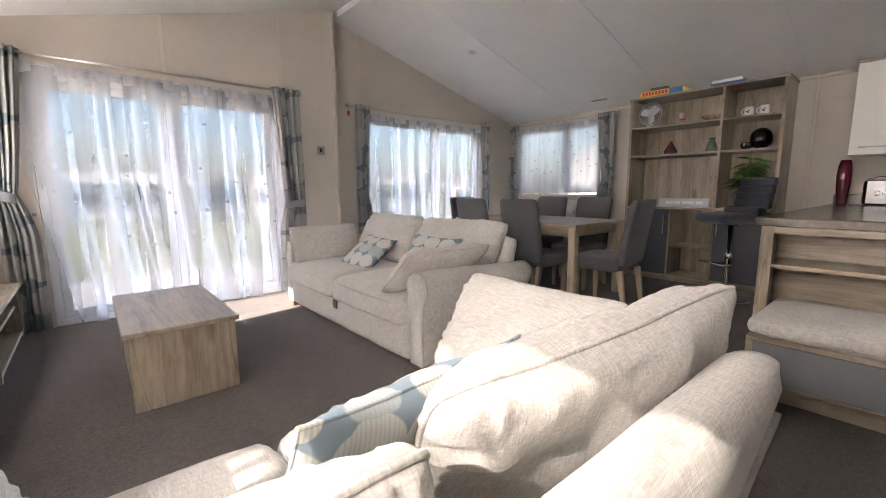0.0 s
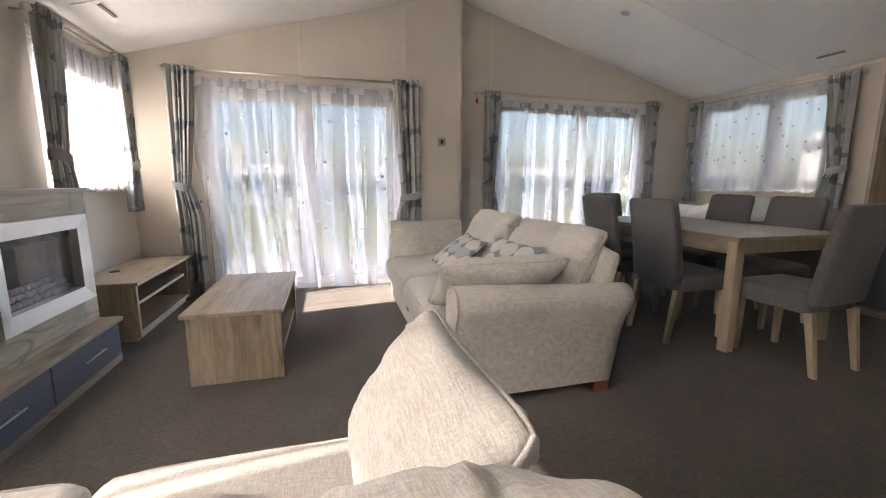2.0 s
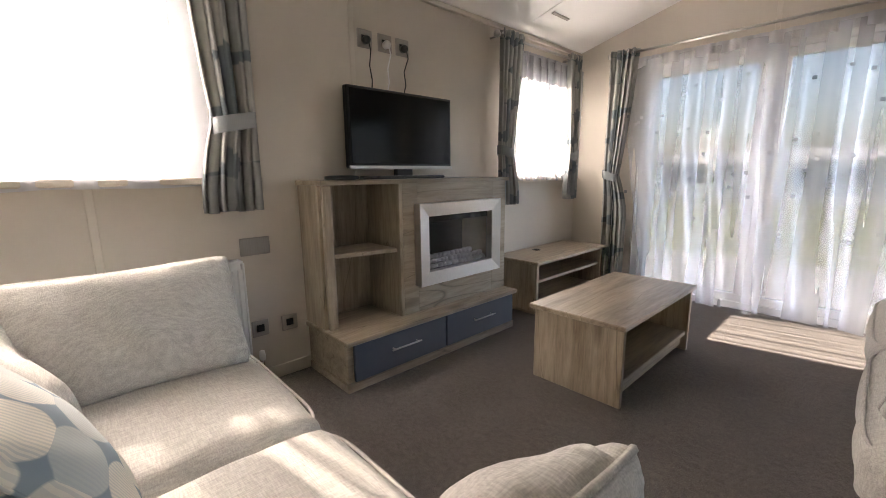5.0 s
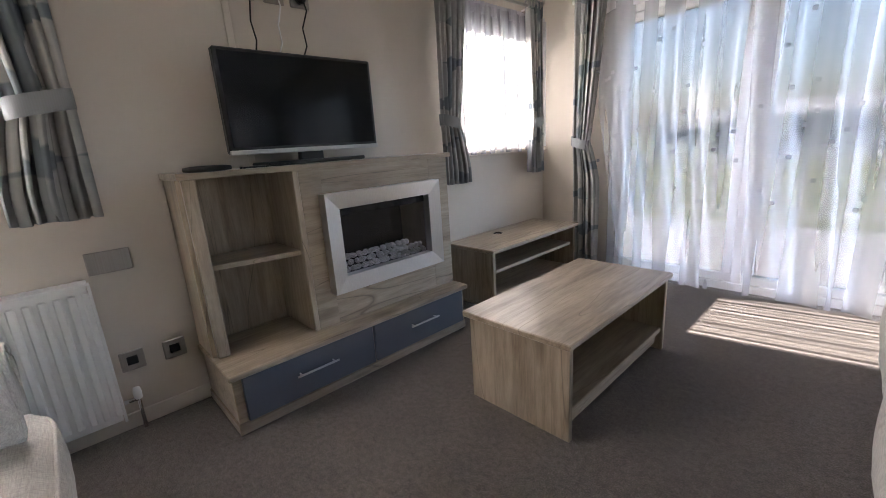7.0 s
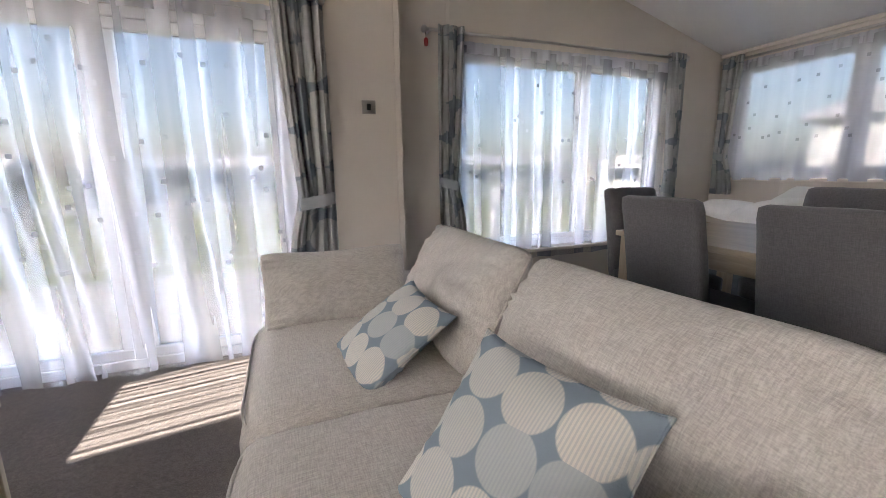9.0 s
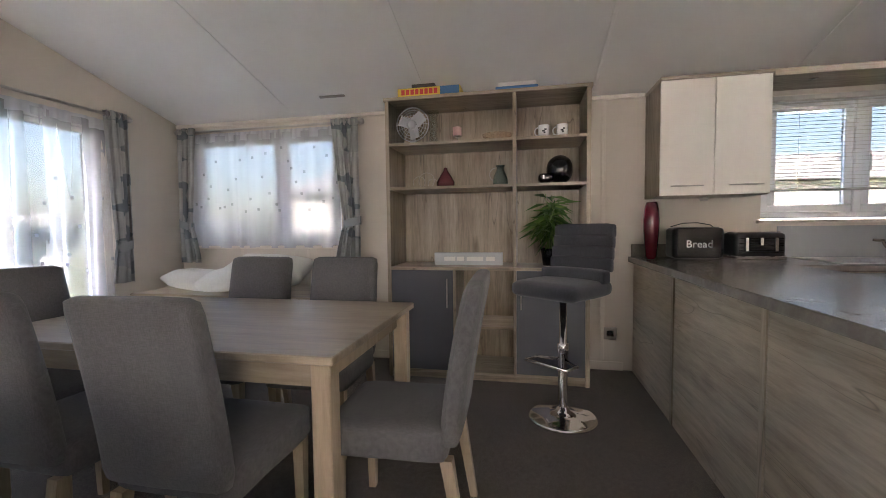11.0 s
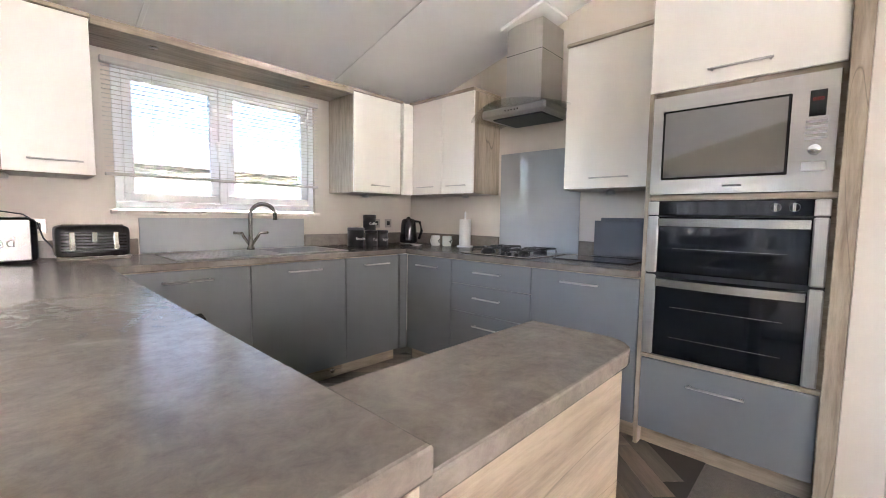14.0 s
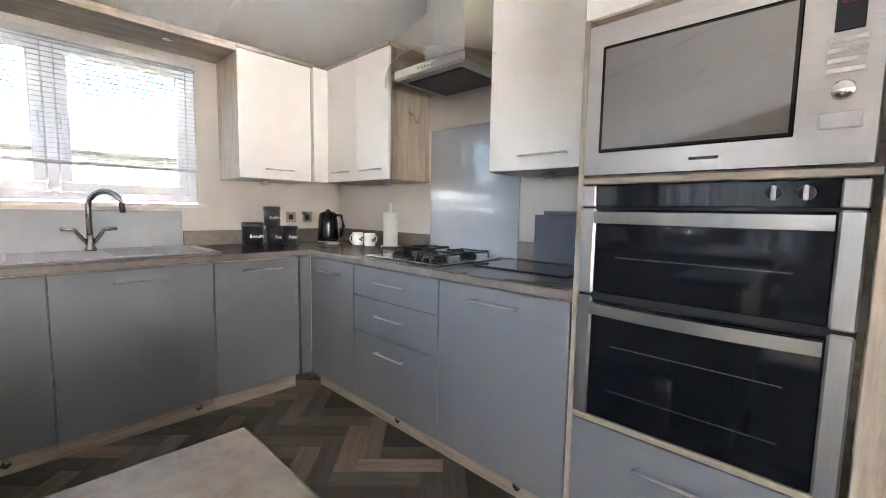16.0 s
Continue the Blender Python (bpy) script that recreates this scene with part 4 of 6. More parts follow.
sofa(1.80, 0.93, "oat woven two-seat sofa with loose cushions below the window", (0.85, 1.085, 0), 0, 1,
     ((-0.42, -0.18, 0.605, 0.74, 3, 30, 0), (0.42, -0.18, 0.63, 0.80, -8, 28, -5)), ((-0.56, 0.14, 0.625, 0.62, 0, 22), (0.69, 0.20, 0.60, 0.62, 0, 34)))
sofa(2.17, 1.03, "oat woven two-seat sofa with loose cushions beside the dining table", (2.385, 3.31, 0), 90, 5,
     ((-0.455, -0.30, 0.64, 0.90, 3, 33, 0), (0.43, -0.265, 0.645, 0.86, 0, 30, 0)), ((-0.82, 0.17, 0.585, 0.70, 0, 48), (0.83, 0.155, 0.575, 0.68, 0, 24)))
scatter((0.89, 1.03, 0.625), (1.0, 0.12, 0.0), (0.0, -0.5, 0.86), "square cushion printed with grey-blue discs on the window sofa", 0.42, 0.12, 3)
scatter((2.33, 3.566, 0.545), (0.054, -0.997, -0.067), (0.81, -0.10, 0.58), "square cushion printed with grey-blue discs on the lounge sofa", 0.40, 0.12, 5)
scatter((2.37, 2.785, 0.578), (0.10, -0.32, -0.02), (0.245, 0.0, 0.27), "square cushion printed with grey-blue discs leaning on the lounge sofa", 0.41, 0.12, 8)

# ---- lounge furniture ----
t = thing("coffee_table", 0.86, 3.35, 0, "oak-effect coffee table with an open shelf", "table")
part("tabletop", box(0.60, 1.11, 2.86, 3.86, 0.385, 0.41, 0.004), OAKY, t)
part("end_panel", box(0.62, 1.095, 2.885, 2.91, 0, 0.385, 0.003), OAKZ, t)
part("end_panel", box(0.62, 1.095, 3.81, 3.835, 0, 0.385, 0.003), OAKZ, t)
part("side_panel", box(0.63, 0.65, 2.91, 3.81, 0.0, 0.385, 0.003), OAKY, t)
part("shelf", box(0.65, 1.085, 2.91, 3.81, 0.10, 0.125, 0.003), OAKY, t)
part("rail", box(1.04, 1.06, 2.91, 3.81, 0.03, 0.10, 0.003), OAKY, t)

t = thing("fireplace_unit", -0.1, 2.72, 0, "oak-effect media unit with an electric fire and two grey drawers", "media unit")
X1, XB, XS = 0.005, 0.112, -0.085
part("top_board", prism([(XL + 0.012, 2.04), (XS + 0.018, 2.05), (X1 + 0.02, 2.50), (X1 + 0.02, 3.41), (XL + 0.02, 3.41)], 1.035, 1.06, 0.003), OAKY, t)
part("side_panel", box(XL + 0.012, XS - 0.021, 2.05, 2.08, 0.28, 1.035, 0.003), OAKZ, t)
part("front_post", box(XS - 0.02, XS + 0.004, 2.066, 2.115, 0.28, 1.034, 0.003), OAKZ, t)
part("divider", box(XL + 0.02, X1, 2.47, 2.495, 0.28, 1.035, 0.003), OAKZ, t)
part("back_panel", box(XL + 0.02, XL + 0.03, 2.10, 2.47, 0.28, 1.035, 0.001), OAKZ, t)
part("shelf", prism([(XL + 0.03, 2.10), (XS - 0.022, 2.10), (X1 - 0.03, 2.47), (XL + 0.03, 2.47)], 0.655, 0.678, 0.003), OAKY, t)
for dims in ((2.495, 2.60, 0.28, 1.035), (3.255, 3.395, 0.28, 1.035), (2.60, 3.255, 0.90, 1.035), (2.60, 3.255, 0.28, 0.46)):
    part("surround_panel", box(XL + 0.02, X1, *dims, 0.001), OAKY, t)
part("plinth_top", box(XL + 0.02, XB + 0.012, 2.04, 3.40, 0.255, 0.28, 0.004), OAKY, t)
part("plinth", box(XL + 0.02, XB - 0.02, 2.055, 3.385, 0.05, 0.255, 0.002), OAKY, t)
part("plinth_foot", box(XL + 0.02, XB - 0.012, 2.05, 3.39, 0.0, 0.045, 0.003), OAKY, t)
for a, c in ((2.09, 2.715), (2.725, 3.36)):
    d = part("drawer", box(XB - 0.02, XB, a, c, 0.055, 0.25, 0.003), GREYD, t, "dark grey drawer front")
    m_ = (a + c) / 2
    hb = tube([(XB + 0.025, m_ - 0.10, 0.168), (XB + 0.025, m_ + 0.10, 0.168)], 0.005, 8)
    for y in (m_ - 0.08, m_ + 0.08):
        tube([(XB, y, 0.168), (XB + 0.025, y, 0.168)], 0.004, 6, hb)
    part("handle", hb, NICKEL, d, "satin steel bar handle", True)
fire = thing("electric_fire", 0.04, 2.93, 0.443, "stainless framed electric fire with white pebbles", "fire")
FY0, FY1, FZ0, FZ1 = 2.575, 3.28, 0.443, 0.92
def mitre(y0, y1, z0, z1, w, x0, x1, xi):
    """A four-piece frame whose inner edge is set back."""
    t = bmesh.new()
    o = [(y0, z0), (y1, z0), (y1, z1), (y0, z1)]
    i = [(y0 + w, z0 + w), (y1 - w, z0 + w), (y1 - w, z1 - w), (y0 + w, z1 - w)]
    ov, iv, bv, jv = [t.verts.new((x1, *p)) for p in o], [t.verts.new((xi, *p)) for p in i], [t.verts.new((x0, *p)) for p in o], [t.verts.new((x0, *p)) for p in i]
    for k in range(4):
        n = (k + 1) % 4
        t.faces.new((ov[k], ov[n], iv[n], iv[k]))
        t.faces.new((bv[k], bv[n], ov[n], ov[k]))
        t.faces.new((iv[k], iv[n], jv[n], jv[k]))
    bmesh.ops.recalc_face_normals(t, faces=t.faces)
    return t
part("surround", mitre(FY0, FY1, FZ0, FZ1, 0.075, X1 - 0.01, X1 + 0.055, X1 + 0.042), STEEL, fire, "brushed stainless frame")
bm = box(XL + 0.06, XL + 0.07, 2.61, 3.245, 0.47, 0.89, 0)
box(XL + 0.07, X1 - 0.01, 2.61, 3.245, 0.47, 0.50, 0, bm)
part("firebox", bm, BLACK, fire)
part("control_strip", box(X1 - 0.02, X1 + 0.006, 2.66, 3.20, 0.805, 0.84, 0.002), GLOSS, fire)
pg = part("fire_glass", box(X1 - 0.004, X1 + 0.0, 2.648, 3.207, 0.515, 0.85, 0), glassy("smoked_glass", (0.80, 0.80, 0.82), 0.07), fire, "smoked glass")
PEB = painted("white_pebble", (0.85, 0.84, 0.81), 0.6, 0.08)
rng = random.Random(11)
for i in range(46):
    y = 2.655 + (i % 16) * 0.0355 + rng.uniform(-0.008, 0.008)
    k = i // 16
    b_ = bmesh.new()
    bmesh.ops.create_icosphere(b_, subdivisions=2, radius=1.0)
    m = Matrix.Translation((X1 - 0.026 - 0.022 * k, y, 0.53 + 0.026 * k)) @ turn(rng.uniform(0, 180), rng.uniform(-25, 25), rng.uniform(0, 180)) @ Matrix.Diagonal((rng.uniform(0.018, 0.026), rng.uniform(0.014, 0.022), rng.uniform(0.014, 0.019), 1))
    bmesh.ops.transform(b_, matrix=m, verts=b_.verts)
    part("pebble", b_, PEB, fire, "", True)

t = thing("television", -0.2, 2.69, 1.06, "black flat-screen television with a silver lower edge, switched off", "television")
part("cabinet", box(-0.245, -0.205, 2.30, 3.075, 1.12, 1.56, 0.006), BLACK, t)
part("screen", box(-0.2045, -0.202, 2.318, 3.057, 1.148, 1.545, 0.0), SCREEN, t, "glossy black screen")
part("lower_edge", box(-0.208, -0.196, 2.30, 3.075, 1.115, 1.136, 0.003), STEEL, t, "silver strip")
part("neck", box(-0.24, -0.20, 2.62, 2.74, 1.075, 1.125, 0.004), BLACK, t)
part("stand_base", box(-0.31, -0.10, 2.42, 2.92, 1.0605, 1.078, 0.006), BLACK, t)
t = thing("remote_control", -0.05, 2.16, 1.06, "black remote control lying on the media unit", "remote control")
bm = puff(-0.05, 2.16, 1.071, 0.045, 0.17, 0.02, 0.008, (0, 0, 0.003), 0, 1, 6, turn(0, 0, -18))
part("case", bm, BLACK, t, "", True)
solo("television_cable", tube([(-0.02 - 0.006 * math.sin(i * 0.9), 2.27 + i * 0.035, 1.064) for i in range(9)], 0.004, 6), BLACK, "black cable lying on the media unit", "cable", (-0.02, 2.27, 1.06))

PLATE = brushed("steel_plate", (0.42, 0.39, 0.36), 0.35, 2)
def plate(x, y, z, face, label, double=False, hole=True, name="wall_socket", size=0.043):
    w = 0.073 if double else size
    s = thing(name, x, y, z - size, label, "socket", "wall plates")
    e = 0.008
    if face == "+x":
        d, h = box(x, x + e, y - w, y + w, z - size, z + size, 0.003), box(x + e - 0.002, x + e + 0.002, y - w * 0.45, y + w * 0.45, z - 0.018, z + 0.02, 0.002)
    elif face == "-x":
        d, h = box(x - e, x, y - w, y + w, z - size, z + size, 0.003), box(x - e - 0.002, x - e + 0.002, y - w * 0.45, y + w * 0.45, z - 0.018, z + 0.02, 0.002)
    else:
        d, h = box(x - w, x + w, y - e, y, z - size, z + size, 0.003), box(x - w * 0.3, x + w * 0.3, y - e - 0.002, y - e + 0.002, z - 0.02, z + 0.02, 0.002)
    part("face_plate", d, PLATE, s)
    if hole:
        part("insert", h, BLACK, s)
    return s

plate(2.57, YF - 0.001, 1.525, "-y", "steel switch plate with a black rocker", name="light_switch")
for y in (2.515, 2.655, 2.785):
    plate(XL + 0.001, y, 1.85, "+x", "steel wall plate above the television", size=0.05)
plate(XL + 0.001, 1.81, 0.735, "+x", "blank steel wall plate above the radiator", True, False, size=0.045)
plate(XL + 0.001, 1.80, 0.30, "+x", "bronze double socket near the floor")
plate(XL + 0.001, 1.955, 0.295, "+x", "bronze socket near the floor")
plate(XR - 0.001, 1.22, 0.30, "-x", "bronze socket on the wall beside the bookcase", size=0.05)
for y0, y1, c in ((2.515, 2.50, BLACK), (2.655, 2.60, WHITE), (2.785, 2.72, BLACK)):
    pg = lathe([(0.022, 0), (0.024, 0.025), (0.016, 0.038), (0.0, 0.04)], (XL + 0.009, y0, 1.84), 12, None, "x")
    pts = [(XL + 0.045, y0, 1.835), (XL + 0.05, y0 + 0.01, 1.78), (XL + 0.045, y0 + 0.02 * math.sin(y0 * 40), 1.70), (XL + 0.05, (y0 + y1) / 2 + 0.02, 1.62), (XL + 0.08, y1, 1.53)]
    cb = thing("plug_and_cable", XL + 0.01, y0, 1.5, ("white aerial" if c is WHITE else "black plug") + " cable hanging behind the television", "cable")
    part("plug", pg, c, cb, "", True)
    part("lead", tube(pts, 0.004, 6), c, cb, "", True)

t = thing("tv_bench", -0.1, 4.22, 0, "low oak-effect television bench with an open shelf", "tv bench")
part("top_board", box(-0.32, 0.115, 3.66, 4.745, 0.40, 0.425, 0.004), OAKY, t)
part("end_panel", box(-0.31, 0.095, 3.68, 3.705, 0.03, 0.40, 0.003), OAKZ, t)
part("end_panel", box(-0.31, 0.095, 4.70, 4.725, 0.03, 0.40, 0.003), OAKZ, t)
part("back_panel", box(-0.31, -0.295, 3.705, 4.70, 0.06, 0.40, 0.001), OAKY, t)
part("shelf", box(-0.295, 0.07, 3.705, 4.70, 0.245, 0.268, 0.003), OAKY, t)
part("bottom_board", box(-0.295, 0.09, 3.705, 4.70, 0.05, 0.075, 0.003), OAKY, t)
part("plinth", box(-0.30, 0.06, 3.70, 4.71, 0.0, 0.05, 0.002), OAKY, t)
part("cable_grommet", lathe([(0.035, 0), (0.035, 0.004), (0.024, 0.004), (0.024, 0.001), (0, 0.001)], (-0.2, 4.1, 0.4245), 18), BLACK, t, "dark cable hole", True)

t = thing("radiator", XL + 0.06, 1.05, 0.1, "white ribbed panel radiator below the window", "radiator")
bm = box(XL + 0.035, XL + 0.05, 0.30, 1.72, 0.07, 0.67, 0.004)
for i in range(34):
    y = 0.33 + i * 0.0415
    part("rib", box(XL + 0.048, XL + 0.063, y, y + 0.026, 0.10, 0.64, 0.005), WHITE, t)
part("front_panel", bm, WHITE, t)
bm = box(XL + 0.01, XL + 0.075, 0.295, 1.725, 0.67, 0.682, 0.002)
for i in range(40):
    box(XL + 0.02, XL + 0.06, 0.32 + i * 0.035, 0.334 + i * 0.035, 0.682, 0.685, 0, bm)
part("top_grille", bm, WHITE, t)
part("side_cover", box(XL + 0.01, XL + 0.07, 1.722, 1.732, 0.07, 0.67, 0.002), WHITE, t)
bm = tube([(XL + 0.04, 1.735, 0.14), (XL + 0.04, 1.79, 0.14)], 0.009, 8)
tube([(XL + 0.04, 1.785, 0.0), (XL + 0.04, 1.785, 0.15)], 0.008, 8, bm)
part("valve_pipe", bm, CHROME, t, "", True)
part("valve_cap", lathe([(0.014, 0), (0.016, 0.03), (0.012, 0.05), (0, 0.052)], (XL + 0.04, 1.785, 0.14), 12), WHITE, t, "", True)

# ---- dining ----
t = thing("dining_table", 4.30, 3.28, 0, "oak-effect dining table with square pale legs", "table")
part("tabletop", box(3.82, 4.78, 2.48, 4.07, 0.735, 0.765, 0.004), BEECHY, t)
part("apron", box(3.88, 4.72, 2.55, 2.575, 0.645, 0.735, 0.002), BEECH, t)
part("apron", box(3.88, 4.72, 3.975, 4.0, 0.645, 0.735, 0.002), BEECH, t)
part("apron", box(3.87, 3.895, 2.575, 3.975, 0.645, 0.735, 0.002), BEECHY, t)
part("apron", box(4.705, 4.73, 2.575, 3.975, 0.645, 0.735, 0.002), BEECHY, t)
for x in (3.84, 4.69):
    for y in (2.50, 3.98):
        part("leg", box(x, x + 0.07, y, y + 0.07, 0, 0.735, 0.005), BEECH, t)


def dining_chair():
    """An upholstered high-back chair that faces +y."""
    c = thing("dining_chair", 0, 0, 0, "grey fabric high-back dining chair with pale tapered legs", "chair", "chairs round the table")
    part("seat", puff(0, 0.02, 0.42, 0.44, 0.45, 0.13, 0.03, (0, 0, 0.012), 0.002, 3, 10), CHAIR, c, "", True)
    bk = puff(0, -0.21, 0.70, 0.43, 0.075, 0.58, 0.03, (0, 0.006, 0.004), 0.002, 4, 12)
    for v in bk.verts:
        k = v.co.z - 0.41
        v.co.y -= 0.10 * k + 0.12 * k * k
        v.co.x *= 1 - 0.05 * max(0, k)
    part("backrest", bk, CHAIR, c, "", True)
    for x in (-0.185, 0.185):
        for y, lean in ((0.2, 0.0), (-0.2, -0.06)):
            b_ = bmesh.new()
            lo = [b_.verts.new((x + p * 0.015, y + lean + q * 0.015, 0)) for p, q in ((-1, -1), (1, -1), (1, 1), (-1, 1))]
            hi = [b_.verts.new((x + p * 0.022, y + q * 0.022, 0.37)) for p, q in ((-1, -1), (1, -1), (1, 1), (-1, 1))]
            b_.faces.new(lo[::-1])
            b_.faces.new(hi)
            for i in range(4):
                b_.faces.new((lo[i], lo[(i + 1) % 4], hi[(i + 1) % 4], hi[i]))
            part("leg", b_, BEECH, c, "pale wooden leg")
    return c


first = dining_chair()
first.matrix_world = pose(3.86, 2.93, 0, 0, 0, -90)
for x, y, rz in ((3.88, 3.56, -92), (4.72, 2.98, 91), (4.72, 3.56, 90), (4.18, 2.36, 2), (4.20, 4.05, 180)):
    copy_thing(first, pose(x, y, 0, 0, 0, rz))
t = thing("window_bench", 5.8, 4.2, 0, "grey storage bench along the wall under the dining window", "bench")
part("carcass", box(5.48, 6.10, 3.42, 5.10, 0.02, 0.62, 0.006), GREY, t)
part("lid", box(5.46, 6.11, 3.40, 5.12, 0.622, 0.65, 0.006), OAKY, t)
for x, y, z, rz in ((5.72, 3.98, 0.84, 10), (5.66, 4.25, 0.76, -25), (5.80, 4.62, 0.72, 15)):
    p = solo("pillow", puff(x, y, z, 0.42, 0.62, 0.13, 0.06, (0, 0, 0.03), 0.008, y, 12, turn(rz * 0.5, -14 if z > 0.8 else 4, rz), 0.5), PILLOWW, "plump white pillow piled on the window bench", "pillow", (x, y, z - 0.08), "", True, "pillows on the bench")

# ---- bookcase ----
t = thing("bookcase", 5.9, 2.2, 0, "tall oak-effect wall unit with open shelves and grey lower doors", "bookcase")
BX, BW = 5.70, XR - 0.005
def board(name, y0, y1, z0, z1, x0=BX, x1=BW, m=OAKY, label=""):
    return part(name, box(x0, x1, y0, y1, z0, z1, 0.002), m, t, label)
board("side_panel", 2.915, 2.945, 0, 2.135, m=OAKZ)
board("side_panel", 1.435, 1.465, 0, 2.135, m=OAKZ)
board("top_board", 1.425, 2.955, 2.135, 2.16, x0=BX - 0.01)
board("divider", 1.953, 1.978, 0.87, 2.135, m=OAKZ)
board("back_panel", 1.465, 2.915, 0.05, 2.135, x0=BW - 0.012, m=OAKZ)
for z in (1.795, 1.46):
    board("shelf", 1.978, 2.915, z, z + 0.022)
    board("shelf", 1.465, 1.953, z, z + 0.022)
board("counter_board", 1.465, 2.915, 0.845, 0.87, x0=BX - 0.012)
board("divider", 2.405, 2.425, 0.05, 0.845, m=OAKZ)
board("divider", 1.955, 1.975, 0.05, 0.845, m=OAKZ)
board("shelf", 1.975, 2.405, 0.40, 0.42)
board("bottom_board", 1.465, 2.915, 0.05, 0.07)
board("plinth", 1.465, 2.915, 0.0, 0.05, x0=BX + 0.02)
for y0, y1, hy in ((2.43, 2.912, 2.47), (1.468, 1.952, 1.92)):
    d = part("door", box(BX - 0.004, BX + 0.016, y0, y1, 0.072, 0.842, 0.002), GREYD, t, "slate grey door")
    part("handle", tube([(BX - 0.028, hy, 0.56), (BX - 0.028, hy, 0.78)], 0.006, 8), NICKEL, d, "steel bar handle", True)

S1, S2, S3 = 1.817, 1.482, 0.87
FANW = painted("pale_grey_plastic", (0.66, 0.66, 0.67), 0.4, 0.03)
t = thing("desk_fan", 5.86, 2.76, S1, "white desk fan with a wire guard on the shelf", "fan")
part("foot", lathe([(0.0, 0), (0.085, 0), (0.085, 0.012), (0.03, 0.03), (0.018, 0.05)], (5.86, 2.76, S1 + 0.001), 20), FANW, t, "", True)
part("stem", tube([(5.86, 2.76, S1 + 0.03), (5.86, 2.76, S1 + 0.12)], 0.014, 10), FANW, t, "", True)
FC = Vector((5.83, 2.76, S1 + 0.165))
bm = bmesh.new()
for r in (0.13, 0.11, 0.09, 0.07, 0.05):
    tube([FC + Vector((-0.035 * (1 - r / 0.14), r * math.cos(u), r * math.sin(u))) for u in [2 * math.pi * i / 28 for i in range(28)]], 0.0022 if r < 0.13 else 0.005, 5, bm, True)
for i in range(18):
    u = 2 * math.pi * i / 18
    tube([FC + Vector((-0.028, 0.03 * math.cos(u), 0.03 * math.sin(u))), FC + Vector((-0.003, 0.13 * math.cos(u), 0.13 * math.sin(u)))], 0.0018, 5, bm)
part("guard", bm, FANW, t, "wire guard", True)
for i in range(3):
    b_ = puff(0, 0.062, 0, 0.012, 0.095, 0.09, 0.006, (0, 0, 0), 0, 0, 5, turn(0, 25, 0))
    bmesh.ops.transform(b_, matrix=Matrix.Translation(FC) @ turn(120 * i + 20, 0, 0), verts=b_.verts)
    part("blade", b_, FANW, t, "", True)
part("motor", lathe([(0.0, 0), (0.028, 0.004), (0.034, 0.02), (0.036, 0.07), (0, 0.085)], FC + Vector((-0.03, 0, 0)), 16, None, "x"), FANW, t, "", True)
CLEAR = glassy("clear_glass", (0.95, 0.97, 0.96))
solo("glass_vase", lathe([(0.0, 0), (0.035, 0), (0.038, 0.03), (0.028, 0.09), (0.038, 0.15), (0.030, 0.21), (0.048, 0.262), (0.045, 0.262), (0.026, 0.21), (0.033, 0.15), (0.024, 0.09), (0.03, 0.02), (0, 0.01)], (5.86, 2.60, S1 + 0.001), 20), CLEAR, "tall waisted window glass darkened to dim the view outside vase on the shelf", "vase", (5.86, 2.60, S1), "", True)
PINK = painted("pink_wax", (0.72, 0.45, 0.42), 0.5)
t = thing("candle_stand", 5.86, 2.41, S1, "pink pillar candle on a curved wire stand", "candle")
bm = lathe([(0.0, 0), (0.03, 0), (0.03, 0.004), (0.004, 0.008), (0.004, 0.05), (0.038, 0.056), (0.038, 0.06), (0, 0.06)], (5.86, 2.41, S1 + 0.001), 16)
part("stand", bm, CHROME, t, "", True)
part("candle", lathe([(0.0, 0), (0.032, 0), (0.034, 0.004), (0.034, 0.068), (0.028, 0.07), (0, 0.066)], (5.86, 2.41, S1 + 0.062), 20), PINK, t, "pale pink wax", True)
part("wick", tube([(5.86, 2.41, S1 + 0.126), (5.861, 2.41, S1 + 0.138)], 0.0012, 5), BLACK, t)
BOWL = glassy("amber_glass", (0.93, 0.87, 0.82))
solo("glass_bowl", lathe([(0.0, 0), (0.06, 0), (0.10, 0.03), (0.118, 0.06), (0.113, 0.06), (0.095, 0.033), (0.055, 0.008), (0, 0.006)], (5.88, 2.10, S1 + 0.001), 28), BOWL, "shallow brown glass bowl on the shelf", "bowl", (5.88, 2.10, S1), "", True)
MUG = painted("white_glaze", (0.80, 0.79, 0.76), 0.15, 0.02)
MARK = mat("black_print", (0.03, 0.03, 0.03), 0.5)


def mug(x, y, z, side, label, group="mugs"):
    c = thing("mug", x, y, z, label, "mug", group)
    part("cup", lathe([(0.0, 0), (0.036, 0), (0.041, 0.006), (0.041, 0.09), (0.037, 0.09), (0.036, 0.008), (0, 0.008)], (x, y, z + 0.001), 22), MUG, c, "", True)
    pts = [(x, y + side * (0.039 + 0.026 * math.sin(u)), z + 0.048 + 0.03 * math.cos(u)) for u in [math.pi * i / 8 for i in range(9)]]
    part("handle", tube(pts, 0.005, 7), MUG, c, "", True)
    bm = bmesh.new()
    for i, (dy, dz, s) in enumerate(((-0.01, 0.056, 0.008), (0.004, 0.045, 0.01), (-0.004, 0.034, 0.007))):
        box(x - 0.0435, x - 0.0405, y + dy - s, y + dy + s, z + dz - 0.005, z + dz + 0.005, 0.001, bm)
    part("print", bm, MARK, c, "small black printed marks")
    return c


